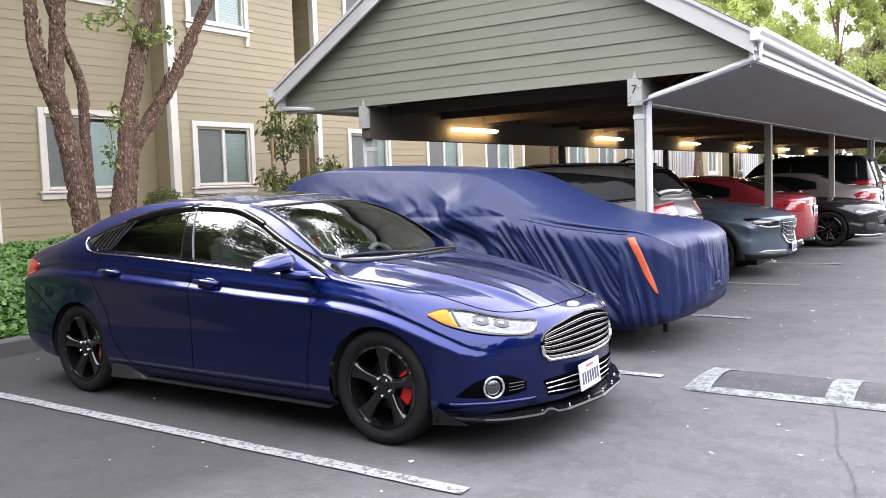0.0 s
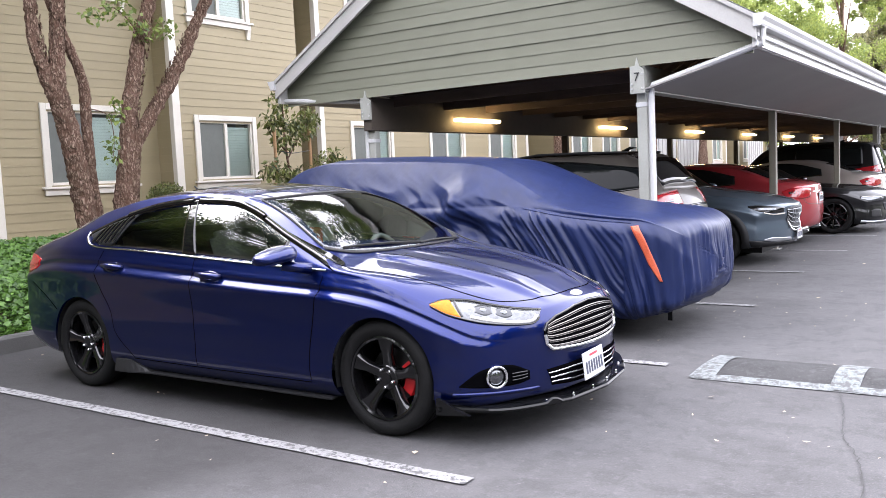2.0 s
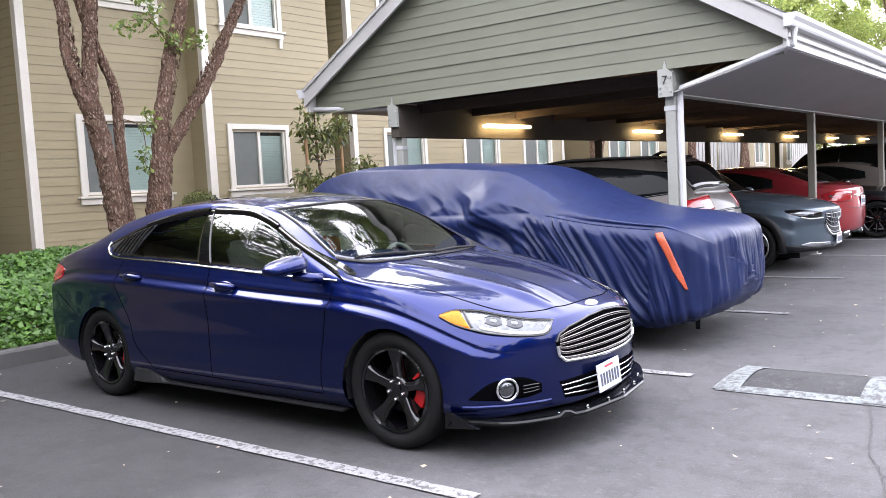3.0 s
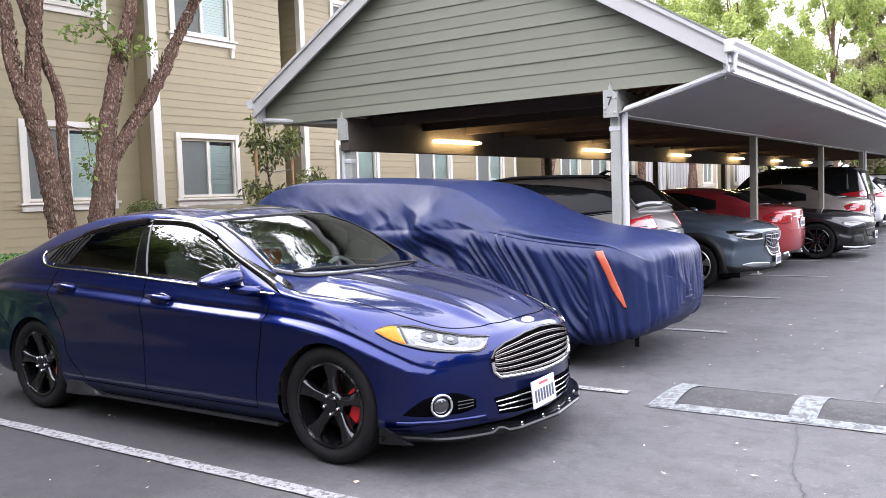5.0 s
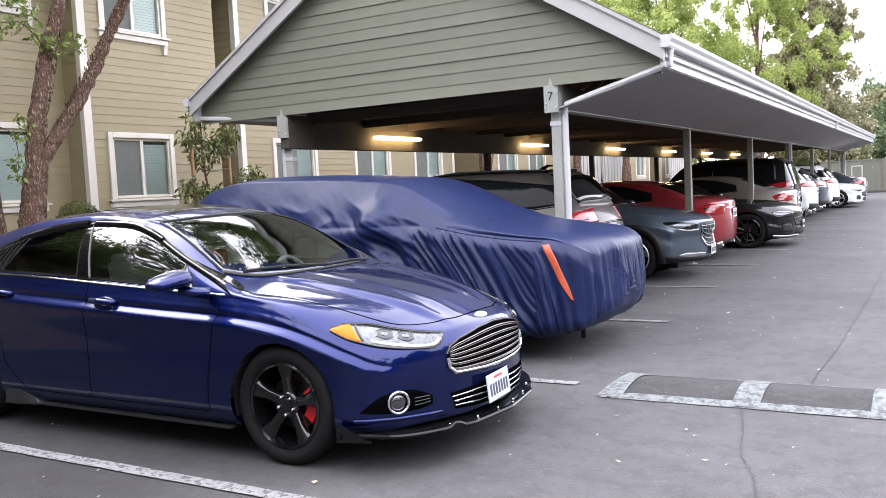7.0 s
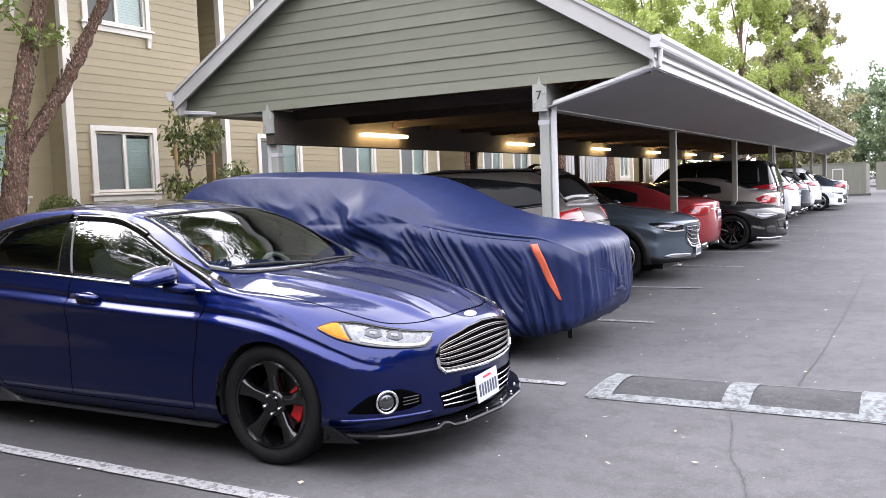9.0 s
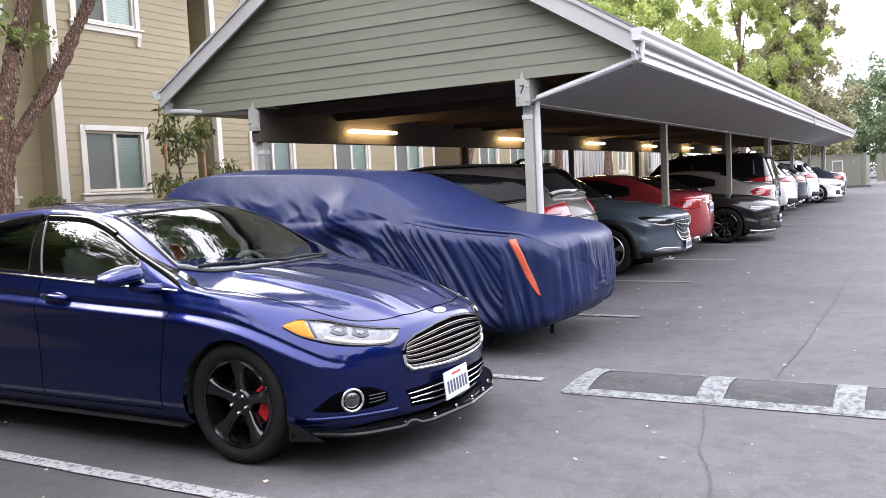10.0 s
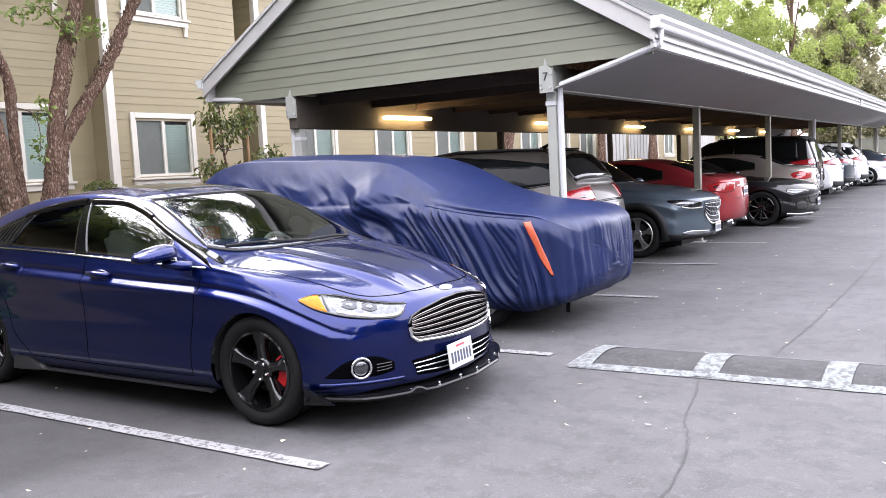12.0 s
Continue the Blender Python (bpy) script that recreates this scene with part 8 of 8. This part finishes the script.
boxed("base_kerb", (-3.5, 0.3, -0.35, -0.06, 0.0, 0.12), CONCRETE, encl, "concrete kerb")
for x0, x1, z0, z1 in ((-1.75, -1.15, 1.54, 1.6), (-1.75, -1.15, 0.85, 0.91), (-1.75, -1.69, 0.912, 1.538), (-1.21, -1.15, 0.912, 1.538)):
    boxed("panel_frame", (x0, x1, -0.075, -0.052, z0, z1), FASCIA, encl, "pale frame of a blank panel", bevel=0)
boxed("post", (-0.12, 0.06, -0.14, -0.052, 0.0, 1.95), FENCE, encl)
fence = thing("fence", "dark grey board fence across the end of the drive", "fence", pose(-2, 70, 0))
for k in range(60):
    boxed("board", (k * 0.4, k * 0.4 + 0.385, -0.02, 0.02, 0.0, 2.0), FENCE, fence, bevel=0)
boxed("rail", (0, 24, 0.022, 0.07, 1.6, 1.7), FENCE, fence)
BARREL_ORANGE = material("barrel_orange", (0.55, 0.16, 0.05), rough=0.5, spread=0.1)
for x, y in ((-0.4, 60.5), (0.25, 61.2), (0.7, 60.2)):
    barrel = thing("traffic_barrel", "orange traffic barrel with white bands by the enclosure", "barrel", pose(x, y, 0), "traffic barrels")
    bm = bm_new()
    lathe(bm, [(0.32, 0.0), (0.32, 0.06), (0.27, 0.08), (0.25, 0.5), (0.22, 0.92), (0.16, 1.0)], 16, "Z")
    part("drum", bm, BARREL_ORANGE, barrel, smooth=True)
    for z0 in (0.32, 0.66):
        bm = bm_new()
        lathe(bm, [(0.268, z0), (0.256, z0 + 0.14), (0.2, z0 + 0.14), (0.2, z0)], 16, "Z", close=True)
        part("band", bm, TRIM_WHITE, barrel, "white reflective band", smooth=True)
house = thing("far_house", "pale far house behind the trees", "house", pose(6, 105, 0))
boxed("wall", (-8, 8, 0, 8, 0, 5.5), FASCIA, house)
bm = bm_new()
prism(bm, [(-0.6, 5.5), (4, 7.6), (8.6, 5.5)], 0, -8.6, 8.6)
part("roof", bm, SHINGLE, house)
for k in range(4):
    boxed("window", (-6.5 + 3.4 * k, -5.2 + 3.4 * k, -0.03, 0.0, 1.2, 2.6), GLASS_DARK, house)
# added unseen behind the camera: plain blocks and trees that close the lot, blocking sky
bm = bm_new()
box(bm, -40, 40, -34, -26, 0, 6.5)
structure(part("building_south", bm, FENCE), "plain unseen block added to close the lot", "building")
bm = bm_new()
box(bm, 24, 32, -30, 70, 0, 6.0)
structure(part("building_east", bm, FENCE), "plain unseen block added to close the lot", "building")
for i, (x, y, h) in enumerate(((-22, -13, 13), (-13, -12.5, 14), (-5, -12, 14), (4, -13, 13), (13, -13, 12), (17, -6, 8), (18, 2, 8.5), (18.5, 11, 8), (19, 21, 7.5), (20, 32, 7))):
    big_tree("tree", x, y, h, 0.42 * h, LEAF_DARK, 7000, 0.45, 50 + i, "unseen dark green tree added at the lot edge to block sky", 1.2, "edge trees")

# white vertical boards by the building, standing in for blinds of patio doors
for y0, y1 in ((31.6, 34.2), (34.5, 37.4), (45.0, 48.0)):
    scr = thing("blind_boards", "white vertical boards standing in for patio door blinds beside the apartment wall", "screen", pose(-11.6, y0, 0.7), "patio screens")
    for k in range(int((y1 - y0) / 0.2)):
        boxed("board", (0.0, 0.03 + 0.02 * (k % 2), k * 0.2, k * 0.2 + 0.165, -0.1, 2.1), FASCIA, scr, bevel=0)
    boxed("rail", (-0.05, -0.002, 0, y1 - y0, 1.7, 1.8), TRIM_WHITE, scr, bevel=0)
# utility things on the recessed wall
BOXGREY = material("utility_box_grey", (0.36, 0.36, 0.35), rough=0.5, spread=0.06)
ub = thing("utility_box", "grey electrical box with conduit on the siding", "utility box", pose(XC + 0.02, 6.94, 2.02))
part("box_body", box(bm_new(), 0.0, 0.12, -0.09, 0.08, -0.14, 0.14, bevel=0.008), BOXGREY, ub)
part("box_lid", box(bm_new(), 0.122, 0.13, -0.095, 0.085, -0.145, 0.145, bevel=0.003), BOXGREY, ub)
bm = bm_new()
tube(bm, [(0.05, -0.02, -0.14), (0.05, -0.02, -0.7), (0.05, 0.02, -1.3)], [0.02] * 3, 8)
part("conduit", bm, STEEL, ub, "steel conduit")
bm = bm_new()
tube(bm, [(0.05, -0.09, -0.02), (0.05, -0.6, -0.02)], [0.012] * 2, 8)
part("cable", bm, BLACK, ub, "dark cable")
vent = thing("wall_vent", "tan louvred vent on the siding", "vent", pose(XC + 0.02, 7.1, 3.45))
part("vent_frame", box(bm_new(), 0.0, 0.03, -0.22, 0.2, -0.16, 0.16, bevel=0.004), SIDING, vent)
for k in range(3):
    part("slat", box(bm_new(), 0.031, 0.05, -0.15, 0.15, -0.1 + k * 0.075, -0.075 + k * 0.075), BLACK, vent)
hood = thing("vent_hood", "metal exhaust vent hood on the siding", "vent", pose(XC + 0.02, 7.0, 4.1))
bm = bm_new()
prism(bm, [(0.0, 0.12), (0.03, 0.12), (0.16, -0.1), (0.0, -0.1)], 1, -0.12, 0.12)
part("hood", bm, SIDING, hood)
part("flap", box(bm_new(), 0.02, 0.14, -0.1, 0.1, -0.115, -0.102), BLACK, hood)
ac = thing("air_conditioner", "grey outdoor air conditioning unit beside the wall", "air conditioner", pose(XC + 0.62, 6.2, 0.72))
part("cabinet", box(bm_new(), -0.4, 0.4, -0.4, 0.4, 0.0, 0.62, bevel=0.02), BOXGREY, ac)
for k in range(12):
    part("grille_slat", box(bm_new(), 0.401, 0.412, -0.36, 0.36, 0.05 + k * 0.045, 0.07 + k * 0.045), STEEL, ac)
# fallen leaves
rng = np.random.default_rng(21)
vs, fs = [], []
for k in range(480):
    x, y = -8 + 11 * rng.random(), 1.5 + 22 * rng.random() ** 1.5
    if KERB_X > x:
        continue
    s, t = 0.008 + 0.017 * rng.random() ** 1.7, rng.random() * 6.28
    a = np.array([math.cos(t), math.sin(t), 0.15 * rng.normal()]) * s
    b = np.array([-math.sin(t), math.cos(t), 0.25 * rng.normal()]) * s * 0.55
    p = np.array([x, y, 0.012])
    n0 = len(vs)
    vs += [p - a, p + b, p + a + np.array([0, 0, 0.006]), p - b]
    fs += [(n0, n0 + 1, n0 + 2), (n0, n0 + 2, n0 + 3)]
me = bpy.data.meshes.new("fallen_leaves")
me.from_pydata([tuple(q) for q in vs], [], fs)
me.materials.append(LEAF_LITTER)
tagged(new("fallen_leaves", me), "scattered dry pale leaves on the asphalt", "leaves", kind="stuff")
